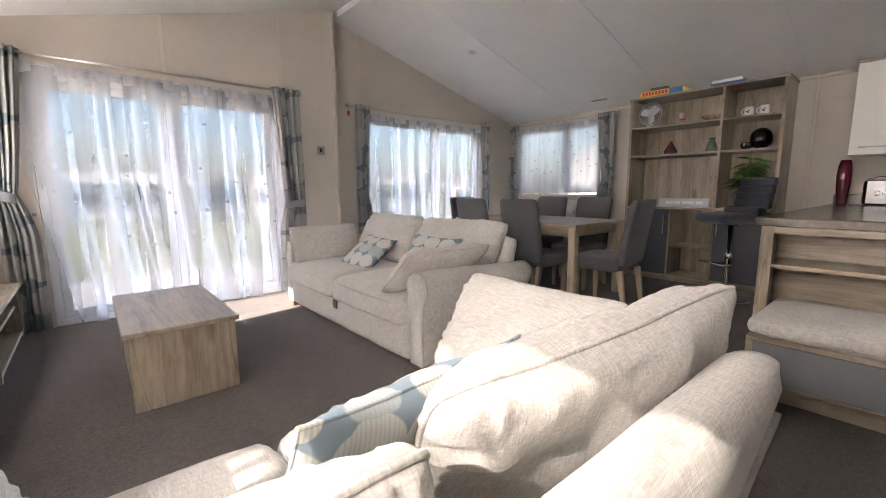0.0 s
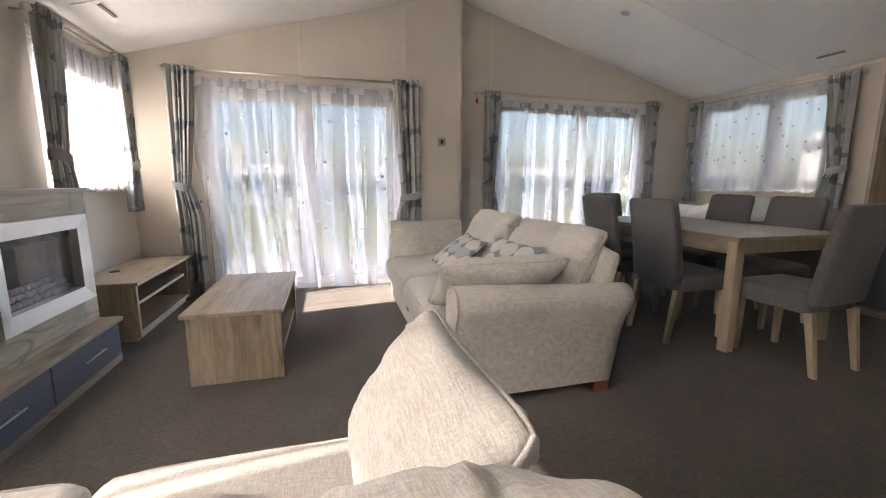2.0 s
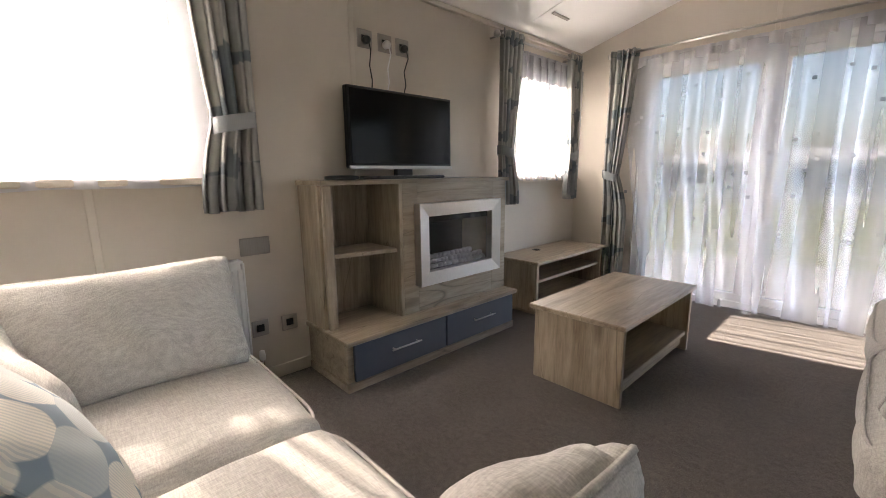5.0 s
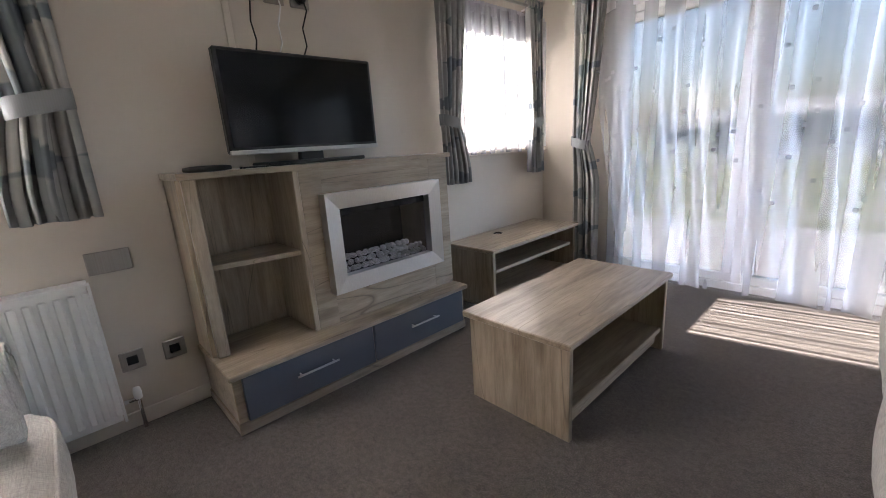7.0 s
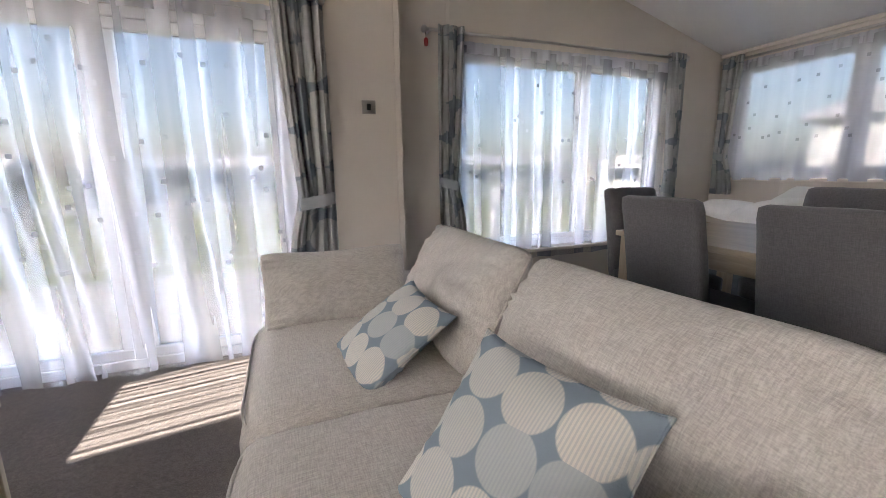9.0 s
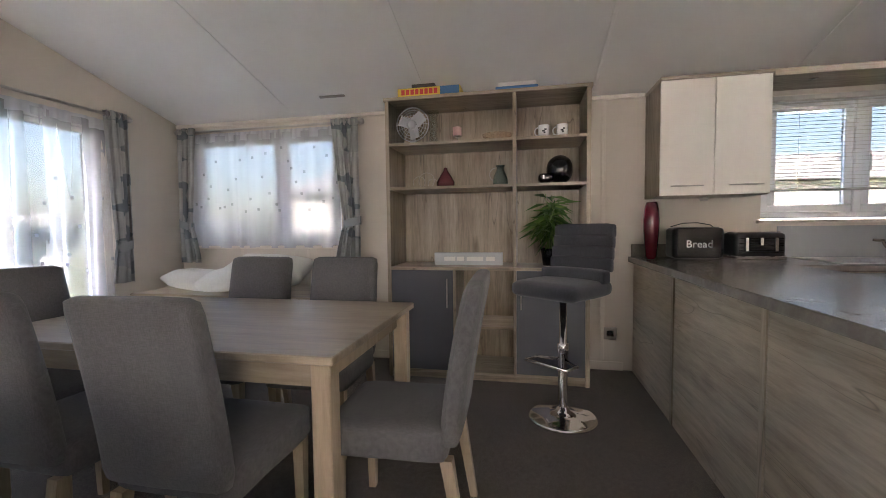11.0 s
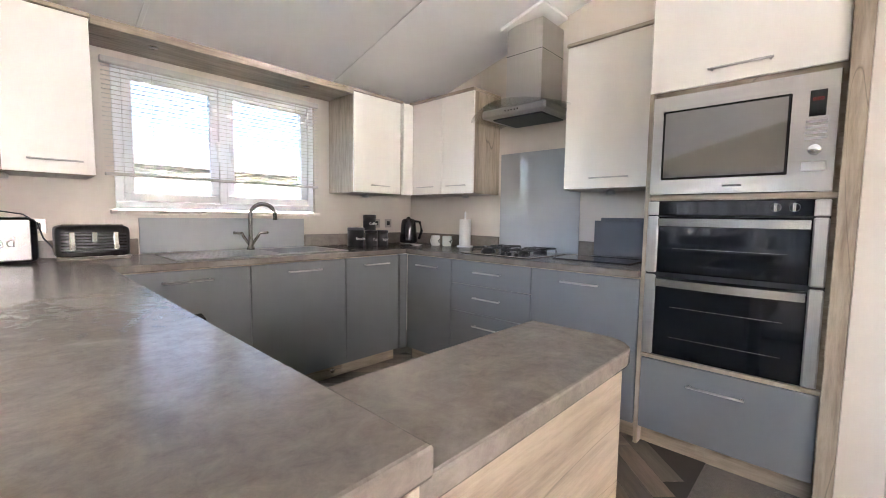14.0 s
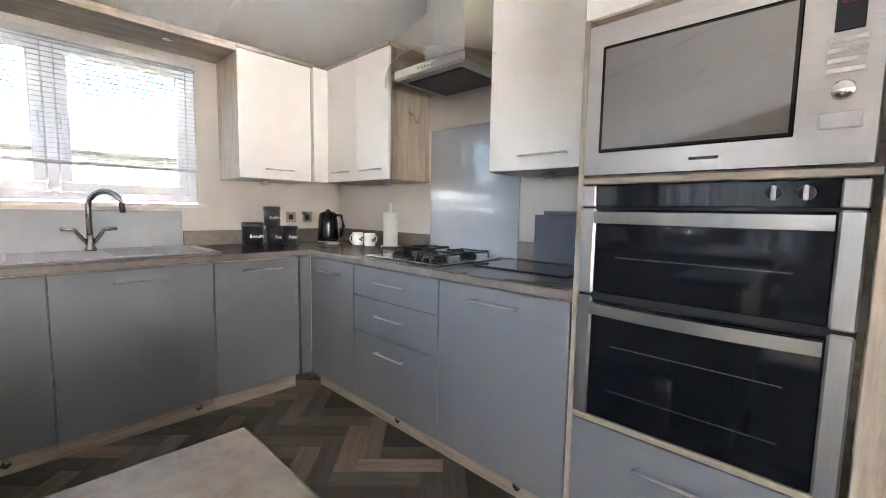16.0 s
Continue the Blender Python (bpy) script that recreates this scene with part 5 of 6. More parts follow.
mug(5.80, 1.755, S1, 1, "white mug with small black print on the shelf", "printed mugs")
mug(5.80, 1.625, S1, 1, "white mug with small black print on the shelf", "printed mugs")
PLUM = mat("plum_ceramic", (0.10, 0.03, 0.035), 0.12)
solo("plum_vase", lathe([(0.0, 0), (0.055, 0), (0.068, 0.012), (0.07, 0.04), (0.045, 0.085), (0.018, 0.125), (0.012, 0.15), (0.008, 0.15), (0.008, 0.12), (0, 0.1)], (5.83, 2.50, S2 + 0.001), 24), PLUM, "plum drop-shaped ceramic vase on the shelf", "vase", (5.83, 2.50, S2), "", True)
GREENG = mat("green_glass", (0.50, 0.68, 0.63), 0.05)
GREENG.node_tree.nodes["Principled BSDF"].inputs["Transmission Weight"].default_value = 0.8
t = thing("glass_jar", 5.83, 2.075, S2, "green glass bottle jar with a wire handle", "jar")
part("body", lathe([(0.0, 0), (0.052, 0), (0.057, 0.01), (0.055, 0.05), (0.036, 0.10), (0.026, 0.12), (0.026, 0.14), (0.034, 0.145), (0.034, 0.152), (0, 0.15)], (5.83, 2.075, S2 + 0.001), 24), GREENG, t, "", True)
part("wire_handle", tube([(5.83, 2.075 + 0.036 + 0.045 * math.sin(u), S2 + 0.085 - 0.05 * math.cos(u)) for u in [math.pi * i / 10 for i in range(11)]], 0.002, 5), NICKEL, t, "", True)
SHINY = mat("black_gloss_paint", (0.008, 0.007, 0.01), 0.18)
t = thing("black_helmet", 5.84, 1.66, S2, "glossy black rounded ornament with a small clip", "ornament")
part("shell", puff(5.84, 1.64, S2 + 0.105, 0.20, 0.19, 0.21, 0.094, (0, 0, 0), 0.004, 6, 12), SHINY, t, "", True)
part("peak", puff(5.82, 1.745, S2 + 0.04, 0.15, 0.10, 0.07, 0.03, (0, 0, 0), 0.002, 7, 8), SHINY, t, "", True)
part("clip", box(5.735, 5.755, 1.75, 1.765, S2 + 0.03, S2 + 0.06, 0.002), CHROME, t)
ROPE = painted("pale_wire", (0.45, 0.40, 0.34), 0.6)
bm = bmesh.new()
for k, (cy, r) in enumerate(((2.74, 0.05), (2.68, 0.065), (2.63, 0.04))):
    tube([(5.93 + 0.01 * k, cy + r * math.cos(u), S2 + 0.004 + r * 1.0 + r * math.sin(u)) for u in [2 * math.pi * i / 20 for i in range(20)]], 0.003, 6, bm, True)
solo("wire_ornament", bm, ROPE, "looped wire ornament on the shelf", "ornament", (5.93, 2.69, S2), "", True)
SIGN = painted("washed_sign_board", (0.50, 0.53, 0.55), 0.6, 0.08)
t = thing("wooden_sign", 5.86, 2.33, S3, "long pale grey-blue wooden sign with white lettering", "sign")
part("sign_board", box(5.84, 5.862, 2.06, 2.60, S3 + 0.001, S3 + 0.10, 0.003), SIGN, t)
for y0, y1 in ((2.52, 2.43), (2.42, 2.36), (2.34, 2.21), (2.19, 2.12)):
    part("lettering", box(5.837, 5.841, y1, y0, S3 + 0.035, S3 + 0.068, 0.001), MUG, t, "worn white script")
LEAFG = mat("glossy_leaf", (0.06, 0.13, 0.025), 0.4)
base(LEAFG, ramp(LEAFG, node(LEAFG, "ShaderNodeNewGeometry").outputs["Random Per Island"], [(0.0, (0.035, 0.085, 0.015)), (0.6, (0.08, 0.17, 0.03)), (1.0, (0.17, 0.25, 0.06))]))
t = thing("potted_plant", 5.88, 1.70, S3, "bushy green bamboo-leaf plant in a dark pot", "plant")
part("pot", lathe([(0.0, 0), (0.055, 0), (0.075, 0.13), (0.068, 0.13), (0.064, 0.11), (0, 0.11)], (5.88, 1.70, S3 + 0.001), 20), SHINY, t, "", True)
bm = bmesh.new()
rng = random.Random(8)
stems = []
for i in range(16):
    a, r = rng.uniform(0, 6.28), rng.uniform(0.03, 0.13)
    tip = Vector((5.87 + r * math.cos(a) * 0.9, 1.70 + r * math.sin(a), S3 + rng.uniform(0.33, 0.55)))
    tube([(5.88 + 0.02 * math.cos(a), 1.70 + 0.02 * math.sin(a), S3 + 0.10), tip], 0.0025, 5, bm)
    stems.append((Vector((5.88, 1.70, S3 + 0.12)), tip))
part("stems", bm, LEAFG, t)
bm = bmesh.new()
for i in range(300):
    b0, b1 = rng.choice(stems)
    p = b0.lerp(b1, rng.uniform(0.45, 1.0))
    a = rng.uniform(0, 6.28)
    d = Vector((math.cos(a), math.sin(a), rng.uniform(-0.9, 0.5))).normalized()
    sd = d.cross(Vector((0, 0, 1))).normalized()
    l, w = rng.uniform(0.10, 0.19), rng.uniform(0.011, 0.021)
    pts = [p, p + d * l * 0.4 + sd * w, p + d * l * 0.4 - sd * w, p + d * l + Vector((0, 0, -l * 0.3))]
    for q in pts:
        q.x = min(q.x, BW - 0.03)
        q.y = max(1.475, min(1.945, q.y))
        q.z = min(q.z, 1.452)
    v = [bm.verts.new(q) for q in pts]
    bm.faces.new((v[0], v[1], v[3]))
    bm.faces.new((v[0], v[3], v[2]))
part("leaves", bm, LEAFG, t)
YEL = painted("yellow_card", (0.75, 0.55, 0.08), 0.45, 0.05)
BLUEC = painted("blue_card", (0.06, 0.19, 0.42), 0.5, 0.08)
t = thing("board_game", 5.85, 2.62, 2.16, "yellow boxed board game with red and blue lettering lying on top", "board game")
part("game_box", box(5.70, 5.95, 2.36, 2.84, 2.161, 2.222, 0.003), YEL, t)
part("end_print", box(5.697, 5.701, 2.365, 2.51, 2.163, 2.220, 0.001), BLUEC, t, "blue and green panel")


def text(name, words, size, m, material, parent, label=""):
    """Raised lettering as a mesh part."""
    cu = bpy.data.curves.new(name, "FONT")
    cu.body, cu.size, cu.extrude, cu.align_x, cu.align_y = words, size, 0.0008, "CENTER", "CENTER"
    cu.resolution_u = 2
    tmp = bpy.data.objects.new(name, cu)
    me = bpy.data.meshes.new_from_object(tmp)
    bpy.data.objects.remove(tmp)
    b_ = bmesh.new()
    b_.from_mesh(me)
    bmesh.ops.transform(b_, matrix=m, verts=b_.verts)
    return part(name, b_, material, parent, label)


def facing(at, way):
    """The turn that lays lettering on a face that looks the given way."""
    rz = {"-x": -90, "+y": 180, "-y": 0, "+x": 90}[way]
    return pose(*at, 90, 0, rz)


REDC = painted("red_print", (0.62, 0.06, 0.05), 0.5, 0.03)
for k in range(8):
    part("lettering", box(5.6965, 5.7005, 2.532 + k * 0.036, 2.558 + k * 0.036, 2.172, 2.21, 0.001), REDC, t, "red block of lettering")
solo("card_box", box(5.74, 5.90, 2.56, 2.74, 2.223, 2.262, 0.003), painted("dark_card", (0.09, 0.08, 0.08), 0.4, 0.3), "dark patterned card box on the board game", "box", (5.86, 2.62, 2.223))
t = thing("papers", 5.82, 1.95, 2.16, "stack of white and blue booklets on top of the unit", "papers")
part("blue_folder", box(5.70, 5.94, 1.80, 2.10, 2.161, 2.182, 0.003), BLUEC, t)
part("booklet", box(5.705, 5.92, 1.81, 2.085, 2.1825, 2.212, 0.002), MUG, t)

# ---- bar stool ----
t = thing("bar_stool", 5.27, 1.68, 0, "charcoal padded bar stool on a chrome pedestal", "stool")
part("foot_plate", lathe([(0.0, 0), (0.205, 0), (0.205, 0.008), (0.19, 0.016), (0.10, 0.03), (0.045, 0.05), (0.03, 0.075), (0, 0.075)], (5.27, 1.68, 0.001), 36), CHROME, t, "", True)
part("column", lathe([(0.0, 0), (0.028, 0), (0.028, 0.34), (0.033, 0.34), (0.033, 0.40), (0.022, 0.405), (0.022, 0.70), (0, 0.70)], (5.27, 1.68, 0.06), 20), CHROME, t, "", True)
spin = Matrix.Translation((5.27, 1.68, 0)) @ turn(0, 0, -38) @ Matrix.Translation((-5.27, -1.68, 0))


def spun(b_):
    bmesh.ops.transform(b_, matrix=spin, verts=b_.verts)
    return b_


fr = [(5.27, 1.70, 0.36), (5.20, 1.82, 0.365), (5.09, 1.82, 0.37), (5.09, 1.54, 0.37), (5.20, 1.54, 0.365), (5.27, 1.66, 0.36)]
part("footrest", spun(tube(fr, 0.010, 8)), CHROME, t, "", True)
part("seat", spun(puff(5.25, 1.68, 0.80, 0.43, 0.44, 0.09, 0.04, (0, 0, 0.008), 0.002, 2, 12)), STOOL, t, "", True)
for i in range(5):
    z = 0.865 + i * 0.068
    roll = puff(5.46 + 0.02 * (i ** 0.8) - (0.05 if i == 0 else 0), 1.68, z, 0.055 + (0.05 if i == 0 else 0), 0.43 - 0.004 * i, 0.092, 0.024, (0.002, 0, 0), 0.001, i, 7)
    for v in roll.verts:
        v.co.x -= 0.5 * (v.co.y - 1.68) ** 2
    part("backrest_roll", spun(roll), STOOL, t, "", True)
part("swivel_plate", box(5.19, 5.35, 1.60, 1.76, 0.735, 0.76, 0.006), BLACK, t)
t.matrix_world = pose(5.19, 1.665, 0)

# ---- kitchen ----
KX, KY, WT = 5.49, -1.60, 0.92
HANDLE = NICKEL


def handle(parent, p, q, out, r=0.0055):
    """A bar handle between two ends, standing off its door."""
    p, q, out = Vector(p), Vector(q), Vector(out)
    d = (q - p).normalized()
    h = tube([p + out - d * 0.012, q + out + d * 0.012], r, 8)
    for e in (p, q):
        tube([e, e + out], r * 0.8, 6, h)
    return part("handle", h, HANDLE, parent, "satin steel bar handle", True)


def base_x(y0, y1, hy0, hy1, label):
    """A floor unit on the window wall; its door faces -x."""
    u = thing("base_cabinet", (KX + XR) / 2, (y0 + y1) / 2, 0, label, "kitchen cabinet", "kitchen floor units")
    part("carcass", box(KX + 0.02, XR - 0.01, y0 + 0.001, y1 - 0.001, 0.10, 0.88, 0.002), OAKY, u)
    d = part("door", box(KX, KX + 0.018, y0 + 0.002, y1 - 0.002, 0.105, 0.872, 0.002), GREY, u, "matt slate grey door")
    handle(d, (KX, hy0, 0.815), (KX, hy1, 0.815), (-0.028, 0, 0))
    part("plinth", box(KX + 0.06, KX + 0.075, y0 + 0.001, y1 - 0.001, 0.0, 0.098, 0.001), OAKY, u, "oak-effect plinth")
    return u


def base_y(x0, x1, fronts, label, hspan=0.2):
    """A floor unit on the hob wall; its fronts face +y."""
    u = thing("base_cabinet", (x0 + x1) / 2, KY - 0.3, 0, label, "kitchen cabinet", "kitchen floor units")
    part("carcass", box(x0 + 0.001, x1 - 0.001, YE + 0.01, KY - 0.02, 0.10, 0.88, 0.002), OAKX, u)
    for z0, z1, hz in fronts:
        d = part("drawer" if len(fronts) > 1 else "door", box(x0 + 0.002, x1 - 0.002, KY - 0.018, KY, z0, z1, 0.002), GREY, u, "matt slate grey front")
        c = (x0 + x1) / 2
        handle(d, (c - hspan / 2, KY, hz), (c + hspan / 2, KY, hz), (0, 0.028, 0))
    part("plinth", box(x0 + 0.001, x1 - 0.001, KY - 0.075, KY - 0.06, 0.0, 0.098, 0.001), OAKX, u, "oak-effect plinth")
    return u


base_x(-0.365, 0.29, -0.14, 0.08, "slate grey kitchen floor unit beside the peninsula")
base_x(-1.03, -0.365, -0.815, -0.605, "slate grey kitchen floor unit under the sink")
base_x(-1.525, -1.03, -1.40, -1.195, "slate grey kitchen floor unit in the corner")
base_y(4.985, 5.47, [(0.105, 0.872, 0.80)], "slate grey corner floor unit beside the hob")
base_y(4.312, 4.985, [(0.705, 0.872, 0.80), (0.505, 0.701, 0.62), (0.105, 0.501, 0.42)], "slate grey three-drawer unit under the hob")
base_y(3.672, 4.312, [(0.105, 0.872, 0.815)], "slate grey floor unit next to the oven tower")
solo("corner_post", box(5.472, KX + 0.05, -1.600, -1.527, 0.105, 0.875, 0.001), GREY, "slate grey corner post between floor units", "kitchen cabinet", (KX, -1.56, 0.1))
for x, y, ax in ((KX + 0.058, -0.95, "x"), (KX + 0.058, -0.2, "x"), (4.66, KY - 0.058, "y"), (3.9, KY - 0.058, "y")):
    solo("plinth_light", lathe([(0.0, -0.004), (0.018, -0.004), (0.018, 0.006), (0, 0.006)], (x, y, 0.055), 16, None, ax), CHROME, "round chrome plinth light", "plinth light", (x, y, 0.037), "", True, "plinth lights")

wt = thing("worktop", 5.8, -1, 0.88, "brown stone-effect laminate worktop running round the kitchen", "worktop")
part("sink_run", box(KX - 0.035, XR - 0.003, YE + 0.003, 0.298, 0.883, WT, 0.006, None, 2), STONE, wt)
part("hob_run", box(3.672, KX - 0.036, YE + 0.003, KY + 0.035, 0.883, WT, 0.006, None, 2), STONE, wt)
part("upstand", box(XR - 0.018, XR - 0.002, YE + 0.02, -1.05, WT + 0.001, WT + 0.10, 0.003), STONE, wt)
part("upstand", box(XR - 0.018, XR - 0.002, 0.07, 1.07, WT + 0.001, WT + 0.10, 0.003), STONE, wt)
part("upstand", box(5.01, XR - 0.02, YE + 0.002, YE + 0.018, WT + 0.001, WT + 0.10, 0.003), STONE, wt)
part("upstand", box(3.672, 4.30, YE + 0.002, YE + 0.018, WT + 0.001, WT + 0.10, 0.003), STONE, wt)
GLASSG = mat("back_painted_glass", (0.45, 0.465, 0.475), 0.07, 0.2)
solo("sink_splashback", box(XR - 0.012, XR - 0.003, -1.045, 0.062, WT + 0.002, 1.15, 0.002), GLASSG, "grey glass splashback behind the sink", "splashback", (XR - 0.01, -0.5, WT))
solo("hob_splashback", box(4.305, 5.005, YE + 0.002, YE + 0.010, WT + 0.002, 1.70, 0.002), GLASSG, "grey glass splashback behind the hob", "splashback", (4.65, YE, WT))


def round_corner(pts, k, r, n=6):
    """An outline with one corner rounded."""
    a, p, c = Vector(pts[k - 1]), Vector(pts[k]), Vector(pts[(k + 1) % len(pts)])
    u, w = (a - p).normalized(), (c - p).normalized()
    o = p + (u + w) * r
    arc = []
    for i in range(n + 1):
        f = i / n
        arc.append(tuple(o + (-w * math.cos(f * math.pi / 2) - u * math.sin(f * math.pi / 2)) * r))
    return pts[:k] + arc + pts[k + 1:]


pen = thing("peninsula", 4.6, 0.7, 0, "oak-panelled breakfast bar with a stone-effect top and open end shelves", "breakfast bar")
PE = 3.268
out = round_corner([(XR - 0.004, 1.09), (PE, 1.085), (PE + 0.017, 0.30), (XR - 0.004, 0.30)], 1, 0.105)
part("bar_top", prism(out, 0.878, WT + 0.002, 0.006), STONE, pen, "brown stone-effect top")
for a, c in ((3.36, 4.27), (4.29, 5.20), (5.22, XR - 0.01)):
    part("side_panel", box(a, c, 1.03, 1.05, 0.0, 0.876, 0.002), OAKX, pen)
part("cover_strip", box(4.262, 4.298, 1.05, 1.058, 0.0, 0.876, 0.002), OAKZ, pen)
part("cover_strip", box(5.192, 5.228, 1.05, 1.058, 0.0, 0.876, 0.002), OAKZ, pen)
part("corner_post", prism(round_corner([(3.36, 1.05), (3.29, 1.05), (3.29, 0.985), (3.36, 0.985)], 1, 0.05), 0.0, 0.876), OAKZ, pen)
part("corner_post", box(3.29, 3.315, 0.315, 0.335, 0.0, 0.876, 0.002), OAKZ, pen)
part("inner_panel", box(3.32, KX, 0.315, 0.335, 0.0, 0.876, 0.001), OAKX, pen)
part("back_panel", box(3.62, 3.64, 0.336, 1.028, 0.0, 0.876, 0.001), OAKY, pen)
part("top_rail", box(3.285, 3.61, 0.337, 0.984, 0.84, 0.876, 0.002), OAKY, pen)
for z in (0.42, 0.655):
    part("shelf", box(3.29, 3.618, 0.337, 0.984, z, z + 0.022, 0.002), OAKY, pen)

low = thing("low_counter", 3.47, -0.1, 0, "oak-panelled counter return with a lower stone-effect top", "counter")
out = round_corner([(3.64, 0.298), (3.64, -0.50), (3.31, -0.50), (3.31, 0.298)], 2, 0.10)
part("counter_top", prism(out, 0.82, 0.862, 0.006), STONE, low, "brown stone-effect top")
part("side_panel", box(3.335, 3.355, -0.44, 0.297, 0.0, 0.818, 0.002), OAKY, low)
part("end_panel", box(3.355, 3.61, -0.46, -0.44, 0.0, 0.818, 0.002), OAKX, low)
part("inner_panel", box(3.59, 3.61, -0.44, 0.297, 0.0, 0.818, 0.002), OAKY, low)

b = thing("seat_bench", 3.0, 0.2, 0, "oak-effect bench with grey drawer fronts and an oat seat pad", "bench")
B0, B1, BXF = -0.46, 0.95, 2.76
part("side_panel", box(BXF, 3.26, B1 - 0.025, B1, 0.0, 0.40, 0.003), OAKZ, b)
part("side_panel", box(BXF, 3.26, B0, B0 + 0.025, 0.0, 0.40, 0.003), OAKZ, b)
part("seat_board", box(BXF - 0.004, 3.262, B0, B1, 0.401, 0.42, 0.003), OAKY, b)
part("back_panel", box(3.11, 3.13, B0 + 0.025, B1 - 0.025, 0.0, 0.40, 0.002), OAKY, b)
part("shelf", box(BXF + 0.02, 3.11, B0 + 0.025, B1 - 0.025, 0.20, 0.218, 0.002), OAKY, b)
for a, c in ((B0 + 0.028, 0.238), (0.243, B1 - 0.028)):
    part("drawer", box(BXF - 0.001, BXF + 0.018, a, c, 0.222, 0.398, 0.002), GREY, b, "grey drawer front")
pad = part("seat_pad", puff((BXF + 3.262) / 2, (B0 + B1) / 2, 0.462, 0.51, B1 - B0 + 0.01, 0.085, 0.04, (0, 0, 0.012), 0.003, 8, 14), SOFA, b, "oat woven seat pad", True)


def wall_cab(name, x0, x1, y0, y1, z0, z1, doors, way, label, lamp_at=None):
    """A cream-fronted wall unit; doors: spans along the front with handle spans."""
    u = thing(name, (x0 + x1) / 2, (y0 + y1) / 2, z0, label, "kitchen cabinet", "kitchen wall units")
    if way == "-x":
        part("carcass", box(x0 + 0.019, x1, y0, y1, z0, z1, 0.002), OAKZ, u)
        part("cornice_board", box(x0 - 0.01, x1, y0 - 0.004, y1 + 0.004, z1 + 0.001, z1 + 0.022, 0.002), OAKY, u)
    else:
        part("carcass", box(x0, x1, y0, y1 - 0.019, z0, z1, 0.002), OAKZ, u)
        part("cornice_board", box(x0 - 0.004, x1 + 0.004, y0, y1 + 0.01, z1 + 0.001, z1 + 0.022, 0.002), OAKX, u)
    for a, c, h0, h1 in doors:
        if way == "-x":
            d = part("door", box(x0, x0 + 0.018, a + 0.0015, c - 0.0015, z0 + 0.003, z1 - 0.002, 0.002), CREAM, u, "cream door")
            handle(d, (x0, h0, z0 + 0.065), (x0, h1, z0 + 0.065), (-0.026, 0, 0), 0.0045)
        else:
            d = part("door", box(a + 0.0015, c - 0.0015, y1 - 0.018, y1, z0 + 0.003, z1 - 0.002, 0.002), CREAM, u, "cream door")
            handle(d, (h0, y1, z0 + 0.065), (h1, y1, z0 + 0.065), (0, 0.026, 0), 0.0045)
    if lamp_at:
        part("under_light", lathe([(0.0, -0.03), (0.026, -0.03), (0.03, -0.012), (0.014, -0.001), (0, -0.001)], (*lamp_at, z0), 14), NICKEL, u, "small steel downlight", True)
    return u


WX = 5.757
wall_cab("wall_cabinet", WX, XR - 0.003, 0.298, 0.975, 1.368, 2.155, [(0.635, 0.975, 0.72, 0.90), (0.298, 0.635, 0.36, 0.54)], "-x", "cream two-door wall unit above the bread bin", (5.9, 0.64))
wall_cab("wall_cabinet", WX, XR - 0.003, -1.79, -1.285, 1.368, 2.155, [(-1.77, -1.285, -1.62, -1.45)], "-x", "cream wall unit beside the kitchen window", (5.9, -1.5))
wall_cab("wall_cabinet", 5.028, WX - 0.004, YE + 0.003, -1.88, 1.368, 2.155, [(5.36, 5.72, 5.45, 5.63), (5.028, 5.36, 5.10, 5.28)], "+y", "cream two-door wall unit beside the cooker hood", (5.2, -2.0))
solo("corner_filler", box(5.7215, WX - 0.001, -1.883, -1.772, 1.37, 2.153, 0.001), CREAM, "cream corner filler between wall units", "kitchen cabinet", (5.74, -1.84, 1.368))
wall_cab("wall_cabinet", 3.672, 4.262, YE + 0.003, -1.88, 1.368, 2.26, [(3.672, 4.262, 3.86, 4.07)], "+y", "cream wall unit between hood and oven tower", (4.0, -2.0))
t = thing("window_pelmet", 5.95, -0.49, 2.155, "oak-effect pelmet with small downlights above the sink window", "pelmet")
part("soffit_board", box(WX + 0.01, XR - 0.004, -1.28, 0.293, 2.135, 2.155, 0.002), OAKY, t)
part("fascia", box(WX - 0.008, WX + 0.008, -1.28, 0.293, 2.13, 2.175, 0.002), OAKY, t)
for y in (0.0, -0.95):
    part("downlight", lathe([(0.0, -0.006), (0.022, -0.006), (0.026, 0.0), (0, 0.0)], (5.88, y, 2.134), 16), CHROME, t, "", True)

t = thing("venetian_blind", XR - 0.05, -0.48, 1.42, "pale grey venetian blind half lowered over the kitchen window", "blind")
SLAT = painted("pale_grey_slat", (0.50, 0.48, 0.45), 0.4, 0.02)
part("head_rail", box(XR - 0.085, XR - 0.045, -1.145, 0.225, 2.04, 2.075, 0.003), SLAT, t)
sl = None
for i in range(24):
    z = 1.428 + i * 0.0258
    if sl is None:
        b_ = box(-0.012, 0.012, -0.68, 0.68, -0.0011, 0.0011, 0)
        bmesh.ops.transform(b_, matrix=Matrix.Translation((XR - 0.065, -0.46, z)) @ turn(0, -7, 0), verts=b_.verts)
        ob = part("slat", b_, SLAT, t)
        sl, z00 = ob.data, z
    else:
        ob = new("slat", sl)
        ob.parent, ob.location = t, (0, 0, z - z00)
part("bottom_rail", box(XR - 0.08, XR - 0.05, -1.142, 0.222, 1.398, 1.416, 0.003), SLAT, t)
for y in (-0.95, -0.02):
    part("cord", tube([(XR - 0.079, y, 1.42), (XR - 0.079, y, 2.08)], 0.0012, 4), SLAT, t)
